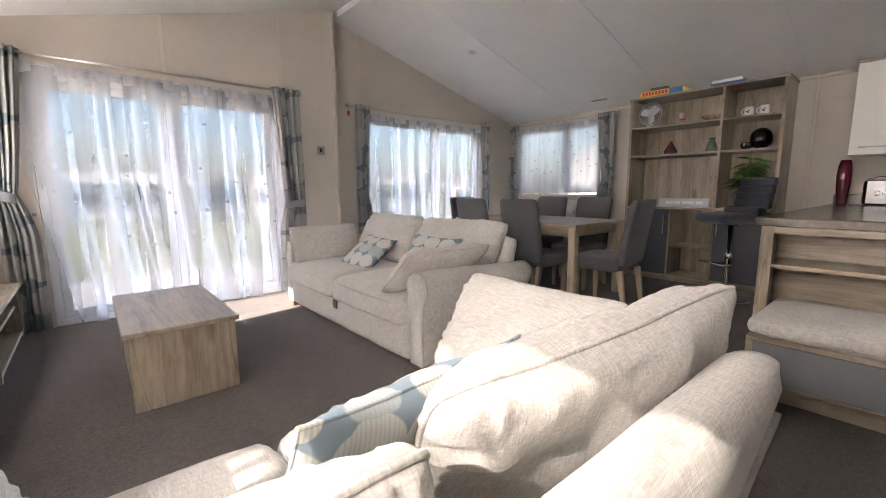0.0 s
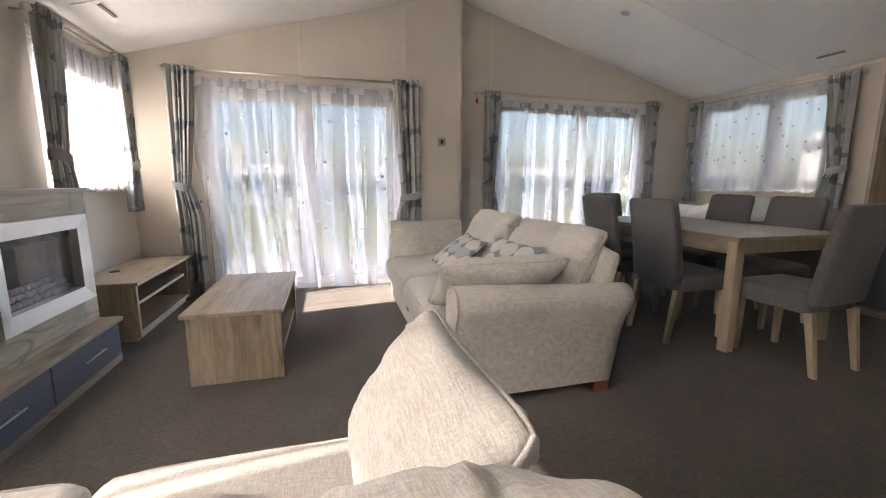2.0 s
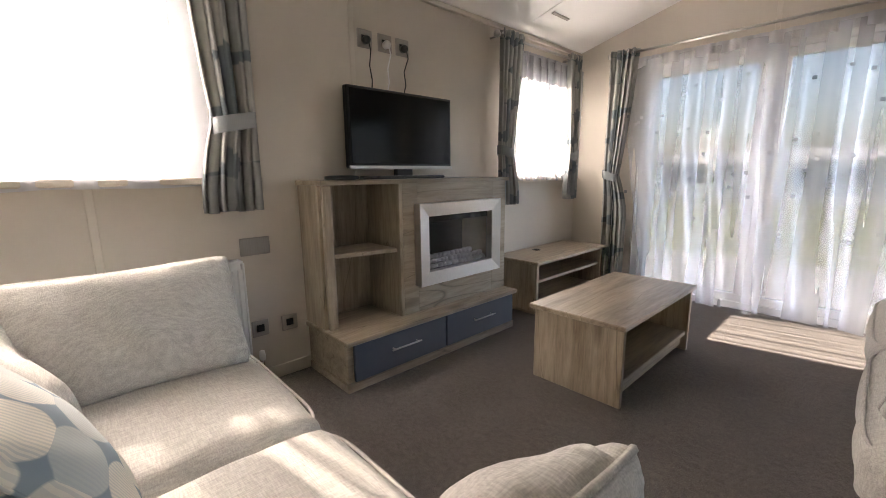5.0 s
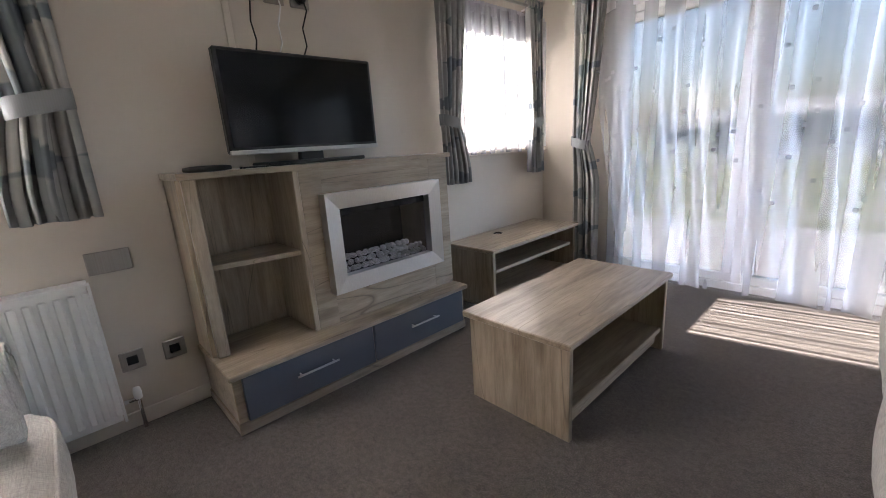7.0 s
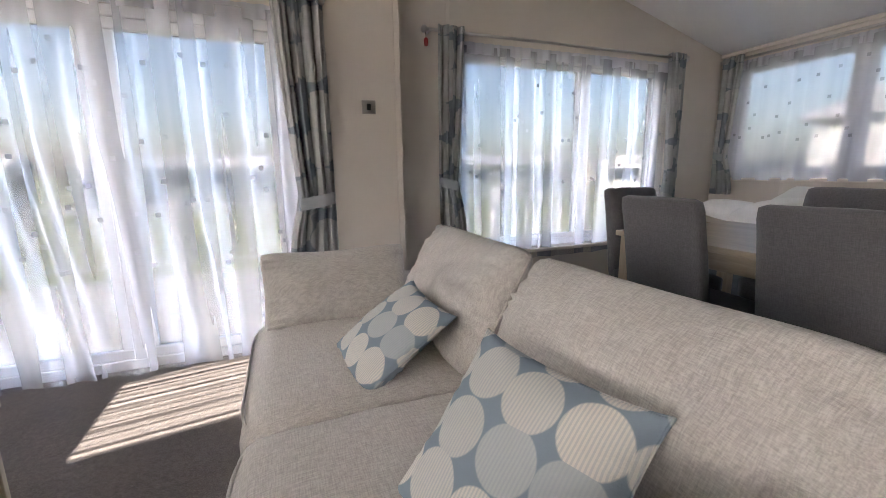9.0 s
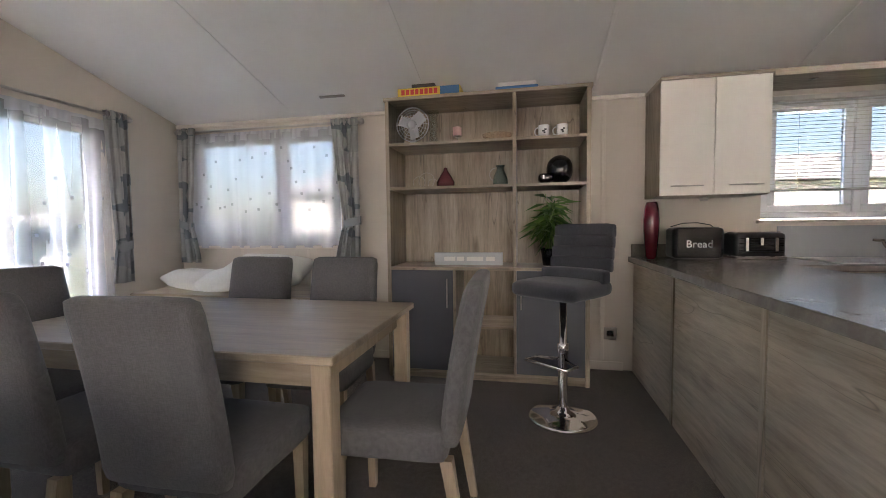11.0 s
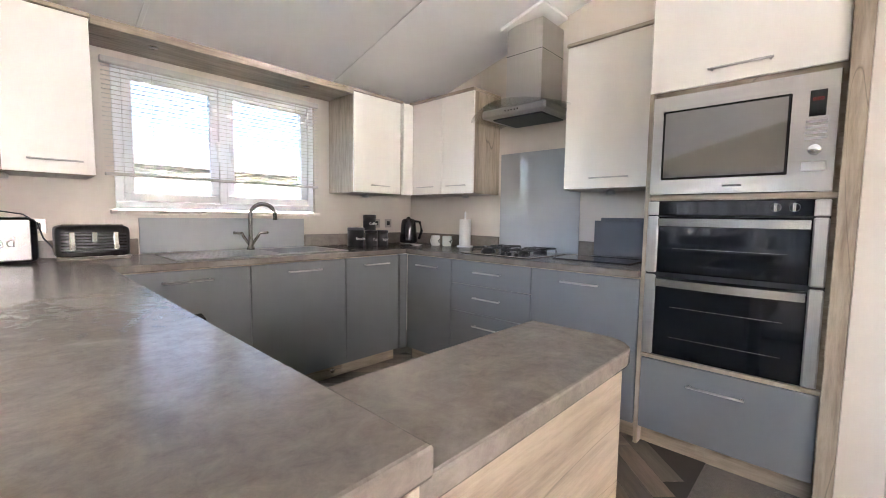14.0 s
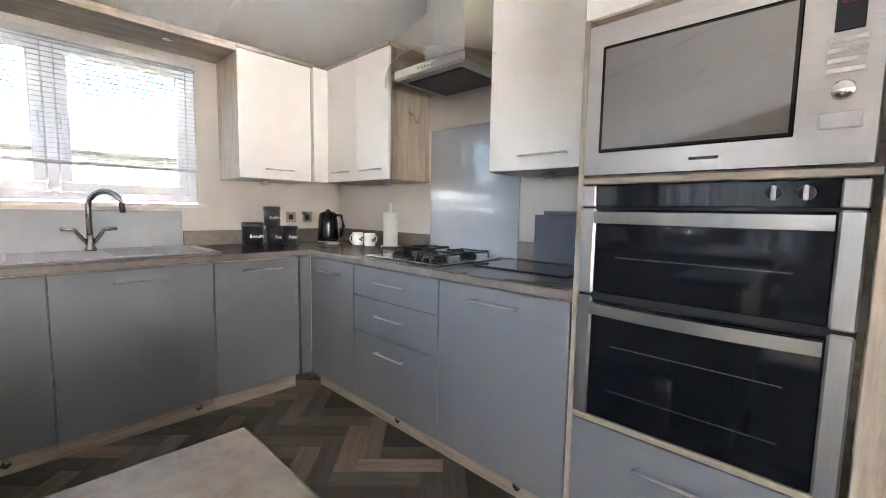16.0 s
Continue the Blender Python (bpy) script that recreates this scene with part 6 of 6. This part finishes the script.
for y in (-0.41, -0.5):
    part("window_catch", merge(box(XR - 0.008, XR + 0.006, y - 0.012, y + 0.012, 1.62, 1.68, 0.003), box(XR - 0.024, XR - 0.010, y - 0.009, y + 0.009, 1.54, 1.66, 0.004)), WHITE, sink_window, "white plastic catch")

# ---- sink and tap ----
t = thing("kitchen_sink", 5.78, -0.53, WT, "stainless inset sink with a drainer", "sink")
bm = box(5.56, 6.05, -1.10, 0.0, WT + 0.001, WT + 0.007, 0.002)
part("rim", bm, STEEL, t)
bm = bmesh.new()
for i in range(9):
    box(5.64, 5.98, -0.06 - i * 0.048, -0.048 - i * 0.048, WT + 0.0075, WT + 0.011, 0.002, bm)
part("drainer_ribs", bm, STEEL, t)
# Flat plate for the bowl: its inner shade is put into a darker steel.
part("bowl", box(5.62, 5.98, -1.04, -0.62, WT + 0.0072, WT + 0.0085, 0.0), mat("shadowed_steel", (0.28, 0.27, 0.26), 0.3, 1.0), t, "flat bowl plate with its shade in the colour")
TAP = brushed("satin_tap", (0.34, 0.32, 0.30), 0.22)
t = thing("mixer_tap", 6.0, -0.57, WT, "brushed steel swan-neck mixer tap with two levers", "tap")
part("spout_base", lathe([(0.0, 0), (0.027, 0), (0.027, 0.01), (0.018, 0.03), (0.016, 0.09), (0, 0.09)], (6.0, -0.57, WT + 0.0075), 16), TAP, t, "", True)
neck = [(6.0, -0.57, WT + 0.05), (6.0, -0.57, WT + 0.22)] + [(6.0 - 0.085 + 0.085 * math.cos(u), -0.57, WT + 0.25 + 0.085 * math.sin(u)) for u in [math.pi * i / 10 for i in range(10)]] + [(5.83, -0.57, WT + 0.22)]
neck = [(6.0 - (6.0 - x) * 0.6, -0.57 - (6.0 - x) * 0.8, z) for x, y, z in neck]
part("swan_neck", tube(neck, 0.0145, 12), TAP, t, "", True)
for s in (-1, 1):
    part("lever", tube([(6.0, -0.57, WT + 0.03), (5.995, -0.57 + s * 0.055, WT + 0.11), (5.99, -0.57 + s * 0.06, WT + 0.125), (5.985, -0.57 + s * 0.12, WT + 0.13)], 0.010, 10), TAP, t, "", True)

# ---- hob, hood ----
t = thing("gas_hob", 4.65, -1.92, WT, "stainless four-burner gas hob with black pan supports", "hob")
part("hob_plate", box(4.36, 4.94, -2.15, -1.645, WT + 0.001, WT + 0.008, 0.003), STEELX, t)
for i, (x, y, r) in enumerate(((4.50, -2.02, 0.05), (4.80, -2.02, 0.04), (4.50, -1.80, 0.04), (4.80, -1.80, 0.055))):
    bu = part("burner", lathe([(0.0, 0), (r, 0), (r, 0.012), (r * 0.8, 0.016), (r * 0.8, 0.024), (0, 0.026)], (x, y, WT + 0.0085), 20), BLACK, t, "", True)
    bm = bmesh.new()
    for k in range(4):
        u = math.pi / 4 + k * math.pi / 2
        tube([(x + 0.13 * math.cos(u), y + 0.10 * math.sin(u), WT + 0.01), (x + 0.125 * math.cos(u), y + 0.095 * math.sin(u), WT + 0.045), (x + 0.025 * math.cos(u), y + 0.025 * math.sin(u), WT + 0.045)], 0.006, 6, bm)
    for p, q in (((-1, -1), (1, -1)), ((1, -1), (1, 1)), ((1, 1), (-1, 1)), ((-1, 1), (-1, -1))):
        tube([(x + p[0] * 0.09, y + p[1] * 0.07, WT + 0.042), (x + q[0] * 0.09, y + q[1] * 0.07, WT + 0.042)], 0.005, 6, bm)
    part("pan_support", bm, BLACK, t, "black cast pan support")
for i in range(4):
    part("knob", lathe([(0.0, 0), (0.017, 0), (0.015, 0.018), (0, 0.02)], (4.42 + i * 0.055, -1.675, WT + 0.0085), 12), BLACK, t, "", True)

t = thing("cooker_hood", 4.66, -2.0, 1.86, "stainless chimney hood with a curved glass canopy", "cooker hood")
HX = 4.63
part("chimney", box(HX - 0.15, HX + 0.14, YE + 0.004, YE + 0.30, 1.97, top(HX) - 0.045, 0.003), STEEL, t, "brushed stainless chimney")
part("chimney_joint", box(HX - 0.152, HX + 0.142, YE + 0.004, YE + 0.302, 2.34, 2.343, 0), BLACK, t)
collar = box(-0.18, 0.18, 0.004, 0.35, -0.03, -0.004, 0.006)
bmesh.ops.transform(collar, matrix=Matrix.Translation((HX, YE, top(HX))) @ Matrix.Rotation(math.atan(0.27), 4, "Y"), verts=collar.verts)
part("ceiling_collar", collar, CEIL, t, "white collar")
part("motor_box", box(HX - 0.26, HX + 0.26, YE + 0.03, YE + 0.43, 1.895, 1.955, 0.012), STEEL, t)
part("filter", box(HX - 0.2, HX + 0.2, YE + 0.06, YE + 0.37, 1.885, 1.896, 0.003), mat("filter_mesh", (0.12, 0.12, 0.12), 0.5, 0.6), t, "dark grease filter")
for i in range(5):
    part("button", lathe([(0.0, 0), (0.007, 0), (0.006, 0.004), (0, 0.004)], (HX - 0.05 + i * 0.025, YE + 0.431, 1.925), 10, None, "y"), CHROME, t, "", True)
bm = bmesh.new()
gl = []
for i in range(21):
    u = -1 + i / 10
    fr_ = YE + 0.54 - 0.16 * u * u
    z = 1.975 - 0.06 * u * u
    gl.append([bm.verts.new((HX + u * 0.40, y, zz)) for y, zz in ((YE + 0.02, z), (fr_, z), (fr_, z - 0.012), (YE + 0.02, z - 0.012))])
for a, c in zip(gl, gl[1:]):
    for k in range(4):
        bm.faces.new((a[k], a[(k + 1) % 4], c[(k + 1) % 4], c[k]))
bm.faces.new(gl[0])
bm.faces.new(gl[-1][::-1])
bmesh.ops.recalc_face_normals(bm, faces=bm.faces)
part("glass_canopy", bm, glassy("smoky_glass", (0.90, 0.91, 0.90)), t, "curved smoked glass canopy", True)

# ---- oven tower ----
t = thing("oven_tower", 3.28, -1.9, 0, "tall oak-sided unit that holds microwave and double oven", "kitchen cabinet")
T0, T1 = 2.90, 3.668
part("side_panel", box(T0, T0 + 0.06, YE + 0.003, KY + 0.03, 0, top(T0) - 0.35, 0.002), OAKZ, t)
part("side_panel", box(T1 - 0.02, T1, YE + 0.003, KY, 0, 2.42, 0.002), OAKZ, t)
part("carcass", box(T0 + 0.06, T1 - 0.02, YE + 0.003, KY - 0.03, 0.09, 2.41, 0.001), OAKX, t)
d = part("top_door", box(T0 + 0.064, T1 - 0.002, KY - 0.018, KY + 0.002, 1.80, 2.40, 0.002), CREAM, t, "cream lift-up door")
handle(d, (3.20, KY, 1.86), (3.41, KY, 1.86), (0, 0.028, 0))
d = part("drawer", box(T0 + 0.064, T1 - 0.022, KY - 0.018, KY + 0.002, 0.105, 0.475, 0.002), GREY, t, "slate grey drawer")
handle(d, (3.215, KY, 0.385), (3.42, KY, 0.385), (0, 0.028, 0))
part("plinth", box(T0 + 0.06, T1, KY - 0.075, KY - 0.06, 0, 0.098, 0.001), OAKX, t)
part("rail", box(T0 + 0.06, T1 - 0.02, KY - 0.03, KY - 0.001, 0.478, 0.498, 0.002), OAKX, t)
part("rail", box(T0 + 0.06, T1 - 0.02, KY - 0.03, KY - 0.001, 1.278, 1.298, 0.002), OAKX, t)
part("top_cap", box(T0 - 0.01, T1 + 0.01, YE + 0.003, KY + 0.03, 2.422, 2.444, 0.002), OAKX, t)
A0, A1, F = T0 + 0.075, T1 - 0.022, KY + 0.012
DIGIT = mat("red_digits", (0.5, 0.02, 0.01), 0.5)
MIRG = mat("mirror_glass", (0.30, 0.29, 0.27), 0.05, 0.9)
mw = thing("microwave", 3.31, KY, 1.30, "built-in stainless microwave with a mirrored door and red clock", "microwave")
part("body", box(A0, A1, KY - 0.028, F, 1.302, 1.772, 0.004), STEELX, mw)
part("door_glass", box(A0 + 0.145, A1 - 0.05, F, F + 0.004, 1.375, 1.70, 0.003), GLOSS, mw)
part("mirror_pane", box(A0 + 0.155, A1 - 0.06, F + 0.004, F + 0.006, 1.385, 1.69, 0.0), MIRG, mw, "mirrored pane")
part("display", box(A0 + 0.04, A0 + 0.09, F, F + 0.003, 1.60, 1.70, 0.001), GLOSS, mw)
text("clock_digits", "0:00", 0.02, facing((A0 + 0.065, F + 0.0035, 1.665), "+y"), DIGIT, mw, "red clock digits")
for i in range(4):
    part("button", box(A0 + 0.032, A0 + 0.098, F, F + 0.004, 1.575 - i * 0.022, 1.585 - i * 0.022, 0.001), NICKEL, mw)
part("dial", lathe([(0.0, 0), (0.022, 0), (0.02, 0.016), (0, 0.018)], (A0 + 0.065, F, 1.47), 20, None, "y"), CHROME, mw, "", True)
part("open_button", box(A0 + 0.028, A0 + 0.102, F, F + 0.004, 1.385, 1.42, 0.002), NICKEL, mw)
part("name_plate", box(3.27, 3.34, F, F + 0.001, 1.335, 1.343, 0), MARK, mw)

ov = thing("double_oven", 3.31, KY, 0.50, "built-in double oven with black glass doors and steel trim", "oven")
part("body", box(A0, A1, KY - 0.028, KY - 0.002, 0.502, 1.275, 0.003), BLACK, ov)
part("control_panel", box(A0 + 0.05, A1 - 0.05, KY - 0.001, F + 0.004, 1.205, 1.272, 0.003), GLOSS, ov, "black glass control panel")
for a, c in ((A0, A0 + 0.05), (A1 - 0.05, A1)):
    part("panel_corner", box(a, c, KY - 0.001, F + 0.002, 1.205, 1.272, 0.004), STEEL, ov)
    for z0, z1 in ((0.92, 1.20), (0.505, 0.91)):
        part("side_trim", box(a, c, KY - 0.001, F + 0.002, z0, z1, 0.006), STEEL, ov, "brushed steel side trim")
for x in (A0 + 0.11, A0 + 0.17):
    kn = part("knob", lathe([(0.0, 0), (0.018, 0), (0.016, 0.02), (0, 0.022)], (x, F + 0.004, 1.24), 16, None, "y"), BLACK, ov, "", True)
    part("knob_grip", box(x - 0.005, x + 0.005, F + 0.02, F + 0.034, 1.222, 1.258, 0.003), NICKEL, kn)
RACK = mat("rack_wire", (0.5, 0.5, 0.5), 0.25, 1.0)
CAV = painted("dark_oven_cavity", (0.015, 0.015, 0.016), 0.4, 0.1)
OGL = glassy("oven_glass", (0.22, 0.22, 0.23))
for z0, z1 in ((0.925, 1.20), (0.507, 0.905)):
    d = part("oven_door", box(A0 + 0.051, A1 - 0.051, KY - 0.001, F, z0, z1 - 0.004, 0.004), GLOSS, ov, "black glass door")
    hz = z1 - 0.03
    pts = [(A0 + 0.055 + (A1 - A0 - 0.11) * i / 12, F + 0.018 + 0.02 * math.sin(math.pi * i / 12), hz) for i in range(13)]
    h_ = bmesh.new()
    rows = [[h_.verts.new((x, y + dy, z + dz)) for dy, dz in ((-0.006, -0.022), (0.006, -0.018), (0.008, 0.018), (-0.006, 0.022))] for x, y, z in pts]
    for a, c in zip(rows, rows[1:]):
        for k in range(4):
            h_.faces.new((a[k], a[(k + 1) % 4], c[(k + 1) % 4], c[k]))
    h_.faces.new(rows[0])
    h_.faces.new(rows[-1][::-1])
    bmesh.ops.recalc_face_normals(h_, faces=h_.faces)
    part("handle", h_, STEELX, d, "curved brushed steel handle")
    for zz in ([z0 + 0.12] if z1 > 1 else [z0 + 0.10, z0 + 0.25]):
        part("rack_line", tube([(A0 + 0.12, F + 0.001, zz), (A1 - 0.12, F + 0.001, zz)], 0.002, 5), RACK, d, "oven rack edge")

# ---- things on the worktop ----
BX0 = 5.86
RED = mat("dark_red_glass", (0.09, 0.006, 0.015), 0.06)
solo("red_vase", lathe([(0.0, 0), (0.032, 0), (0.038, 0.02), (0.052, 0.20), (0.054, 0.28), (0.048, 0.36), (0.036, 0.41), (0.032, 0.412), (0.04, 0.35), (0.03, 0.05), (0, 0.03)], (5.88, 0.99, WT + 0.003), 24), RED, "tall dark red glass vase on the breakfast bar", "vase", (5.88, 0.99, WT), "", True)
t = thing("bread_bin", 5.93, 0.69, WT, "black bread bin with a steel front and white lettering", "bread bin")
part("bin", puff(5.93, 0.69, WT + 0.118, 0.19, 0.33, 0.225, 0.03, (0, 0, 0), 0, 1, 10), BLACK, t, "", True)
part("front_door", box(5.826, 5.834, 0.55, 0.83, WT + 0.02, WT + 0.22, 0.003), mat("dark_steel", (0.09, 0.087, 0.085), 0.2, 0.9), t, "dark polished front")
text("lettering", "Bread", 0.074, facing((5.8245, 0.69, WT + 0.11), "-x"), MUG, t, "white lettering")
part("lead", tube([(5.95, 0.84, WT + 0.235), (5.94, 0.76, WT + 0.26), (5.95, 0.66, WT + 0.262), (5.96, 0.57, WT + 0.245), (5.97, 0.52, WT + 0.20), (6.0, 0.50, WT + 0.12), (6.04, 0.46, WT + 0.06)], 0.004, 6), BLACK, t, "", True)
t = thing("toaster", 5.93, 0.30, WT, "black and chrome four-slice toaster", "toaster")
part("body", puff(5.93, 0.31, WT + 0.10, 0.22, 0.31, 0.18, 0.03, (0, 0, 0), 0, 1, 10), BLACK, t, "", True)
part("chrome_band", box(5.815, 6.04, 0.152, 0.468, WT + 0.004, WT + 0.03, 0.006), CHROME, t)
part("top_plate", box(5.85, 6.01, 0.18, 0.44, WT + 0.186, WT + 0.195, 0.004), CHROME, t)
for y in (0.40, 0.31, 0.22):
    part("lever", box(5.808, 5.824, y - 0.012, y + 0.012, WT + (0.06 if y != 0.31 else 0.10), WT + 0.155, 0.004), CHROME, t)
for i in range(7):
    part("rib", box(5.815, 5.822, 0.175, 0.445, WT + 0.05 + i * 0.016, WT + 0.055 + i * 0.016, 0.001), SHINY, t)
t = thing("kettle", 5.86, -1.96, WT, "black jug kettle with a clear window on its base", "kettle")
part("jug", lathe([(0.0, 0), (0.078, 0), (0.08, 0.02), (0.072, 0.14), (0.064, 0.20), (0.05, 0.215), (0.02, 0.222), (0.012, 0.235), (0, 0.238)], (5.86, -1.96, WT + 0.02), 24), SHINY, t, "", True)
part("base", lathe([(0.0, 0), (0.085, 0), (0.085, 0.014), (0.07, 0.018), (0, 0.018)], (5.86, -1.96, WT + 0.001), 24), CHROME, t, "", True)
part("handle", tube([(5.81, -1.99, WT + 0.215), (5.77, -2.02, WT + 0.21), (5.755, -2.03, WT + 0.13), (5.775, -2.015, WT + 0.05)], 0.012, 8), SHINY, t, "", True)
TIN = painted("black_tin", (0.015, 0.015, 0.016), 0.3, 0.05)
for x, y, z, h, words in ((5.93, -1.42, 0, 0.16, "Biscuits"), (5.90, -1.56, 0, 0.135, "Tea"), (5.88, -1.66, 0, 0.135, "Sugar"), (5.905, -1.545, 0.136, 0.135, "Coffee")):
    r = 0.07 if words == "Biscuits" else 0.055
    c = thing("canister", x, y, WT + z, "round black canister lettered " + words + " in the worktop corner", "canister", "black canisters")
    part("tin", lathe([(0.0, 0), (r, 0), (r, h - 0.03), (0, h - 0.03)], (x, y, WT + z + 0.001), 22), TIN, c, "", True)
    part("lid", lathe([(r, 0), (r + 0.002, 0.004), (r + 0.002, 0.024), (r - 0.006, 0.029), (0, 0.029)], (x, y, WT + z + h - 0.029), 22), TIN, c, "", True)
    text("lettering", words, 0.032, facing((x - r - 0.001, y, WT + z + h * 0.42), "-x"), MUG, c, "white lettering")
mug(5.57, -2.03, WT, 1, "white lidded pot on the worktop beside the kettle", "white pots")
mug(5.45, -2.05, WT, -1, "white jug on the worktop beside the hob", "white pots")
t = thing("kitchen_roll", 5.30, -2.12, WT, "kitchen roll on an upright holder", "kitchen roll")
part("roll", lathe([(0.0, 0), (0.05, 0), (0.05, 0.23), (0.018, 0.23), (0, 0.225)], (5.30, -2.12, WT + 0.012), 22), PILLOWW, t, "", True)
part("holder", lathe([(0.0, 0), (0.07, 0), (0.07, 0.01), (0.008, 0.012), (0.008, 0.30), (0, 0.31)], (5.30, -2.12, WT + 0.001), 18), WHITE, t, "", True)
solo("small_dish", lathe([(0.0, 0), (0.03, 0), (0.055, 0.014), (0.052, 0.014), (0.028, 0.004), (0, 0.004)], (5.66, -1.88, WT + 0.001), 20), MUG, "small white dish on the worktop", "dish", (5.66, -1.88, WT), "", True)
solo("glass_chopping_board", box(3.80, 4.28, -2.10, -1.80, WT + 0.001, WT + 0.008, 0.002), mat("dark_glass_board", (0.03, 0.03, 0.032), 0.06), "dark glass worktop saver lying beside the hob", "chopping board", (4.04, -1.95, WT))
t = thing("chopping_boards", 3.98, -2.16, WT, "set of dark grey chopping boards standing in a rack", "chopping board")
for i in range(3):
    bd = part("board", box(3.80 + i * 0.01, 4.13 + i * 0.012, -2.19 + i * 0.022, -2.18 + i * 0.022, WT + 0.012, WT + 0.25 + (0.02 if i == 0 else 0), 0.004), GREYD, t)
part("rack", box(3.79, 4.16, -2.20, -2.11, WT + 0.001, WT + 0.012, 0.003), BLACK, t)
plate(XR - 0.001, -1.79, 1.11, "-x", "steel kitchen socket above the worktop", size=0.04)
plate(XR - 0.001, -1.93, 1.11, "-x", "steel kitchen socket behind the kettle", size=0.04)
plate(XR - 0.001, 0.52, 1.10, "-x", "white kitchen socket beside the toaster", size=0.04)
t = thing("swing_bin", 5.25, 0.13, 0, "black plastic swing-top kitchen bin", "bin")
part("bin_body", prism([(5.25 + 0.15 * a, 0.13 + 0.16 * c) for a, c in ((-1, -0.8), (-0.8, -1), (0.8, -1), (1, -0.8), (1, 0.8), (0.8, 1), (-0.8, 1), (-1, 0.8))], 0.0, 0.48, 0.01), BLACK, t)
part("rim", puff(5.25, 0.13, 0.50, 0.33, 0.35, 0.05, 0.02, (0, 0, 0), 0, 1, 8), BLACK, t, "", True)
dome = bmesh.new()
rows = []
for j in range(9):
    u = math.pi * j / 8
    rows.append([dome.verts.new((5.25 + 0.155 * math.cos(u), 0.13 + 0.155 * s, 0.52 + 0.16 * math.sin(u))) for s in (-1, -0.5, 0, 0.5, 1)])
for a, c in zip(rows, rows[1:]):
    for i in range(4):
        dome.faces.new((a[i], a[i + 1], c[i + 1], c[i]))
dome.faces.new([r[0] for r in rows])
dome.faces.new([r[-1] for r in rows][::-1])
bmesh.ops.recalc_face_normals(dome, faces=dome.faces)
part("swing_lid", dome, SHINY, t, "glossy domed swing lid", True)

# ---- ceiling fittings ----
SPOT = painted("spot_rim", (0.70, 0.70, 0.70), 0.3, 0.02)
for x, y in ((4.2, 4.19), (4.2, 2.3), (4.2, 0.35), (1.6, 4.19), (1.6, 2.3), (1.6, 0.35), (4.4, -1.0)):
    s = 1 if x > RIDGE else -1
    c = thing("ceiling_spotlight", x, y, top(x) - 0.006, "small recessed ceiling spotlight, switched off", "spotlight", "recessed spotlights")
    tilt = Matrix.Translation((x, y, top(x))) @ Matrix.Rotation(s * math.atan(0.27), 4, "Y")
    for nm, pr, mt in (("rim", [(0.030, -0.004), (0.034, -0.009), (0.044, -0.007), (0.047, 0.0), (0.03, 0.0), (0.03, -0.004)], SPOT), ("lens", [(0.0, -0.004), (0.03, -0.004), (0.03, -0.001), (0, -0.001)], FANW)):
        b_ = lathe(pr, (0, 0, 0), 20)
        bmesh.ops.transform(b_, matrix=tilt, verts=b_.verts)
        part(nm, b_, mt, c, "", True)
for x, y in ((5.85, 3.45), (-0.05, 4.1)):
    s = 1 if x > RIDGE else -1
    b_ = box(-0.012, 0.012, -0.11, 0.11, -0.012, -0.001, 0.002)
    bmesh.ops.transform(b_, matrix=Matrix.Translation((x, y, top(x))) @ Matrix.Rotation(s * math.atan(0.27), 4, "Y"), verts=b_.verts)
    solo("ceiling_vent", b_, PLATE, "slim slotted ceiling vent near the eaves", "vent", (x, y, top(x) - 0.01), "", False, "ceiling vents")

# ---- kitchen floor ----
VIN = wooden("dark_vinyl_plank", (0.05, 0.038, 0.03), (0.16, 0.125, 0.10), 1, 0.4, False)
inf = node(VIN, "ShaderNodeObjectInfo")
b_in = VIN.node_tree.nodes["Principled BSDF"].inputs["Base Color"]
src = b_in.links[0].from_socket
link(VIN, mix(VIN, 1.0, src, ramp(VIN, inf.outputs["Random"], [(0.0, (0.45, 0.43, 0.42)), (0.5, (1, 1, 1)), (1.0, (1.9, 1.8, 1.7))]), "MULTIPLY"), b_in)
vf = tagged(part("kitchen_floor", box(3.345, 5.60, -1.70, 0.312, 0.0005, 0.003, 0), mat("vinyl_joint", (0.03, 0.024, 0.02), 0.6)), "dark brown herringbone vinyl plank floor", "floor", "", "structure")
PW, PL = 0.10, 0.40
pm = None
for i in range(-14, 40):
    for j in range(-30, 20):
        for k in (0, 1):
            if k == 0:
                u0, v0, du, dv = i * PW + j * PL * 2, i * PW, PL, PW
            else:
                u0, v0, du, dv = i * PW + PL + j * PL * 2, i * PW - PL + PW, PW, PL
            cx0, cy0 = u0 + du / 2, v0 + dv / 2
            x = 4.3 + (cx0 - cy0) * 0.7071
            y = -2.2 + (cx0 + cy0) * 0.7071
            if not (3.36 + 0.17 < x < 5.58 - 0.02 and -1.66 < y < 0.28 - 0.15):
                continue
            if pm is None:
                b_ = box(-PW / 2 + 0.001, PW / 2 - 0.001, -PL / 2 + 0.001, PL / 2 - 0.001, 0.003, 0.0048, 0.0006)
                ob = part("plank", b_, VIN, vf)
                pm = ob.data
            else:
                ob = new("plank", pm)
                ob.parent = vf
            ob.matrix_basis = pose(x, y, 0, 0, 0, 45 + (90 if k == 0 else 0))
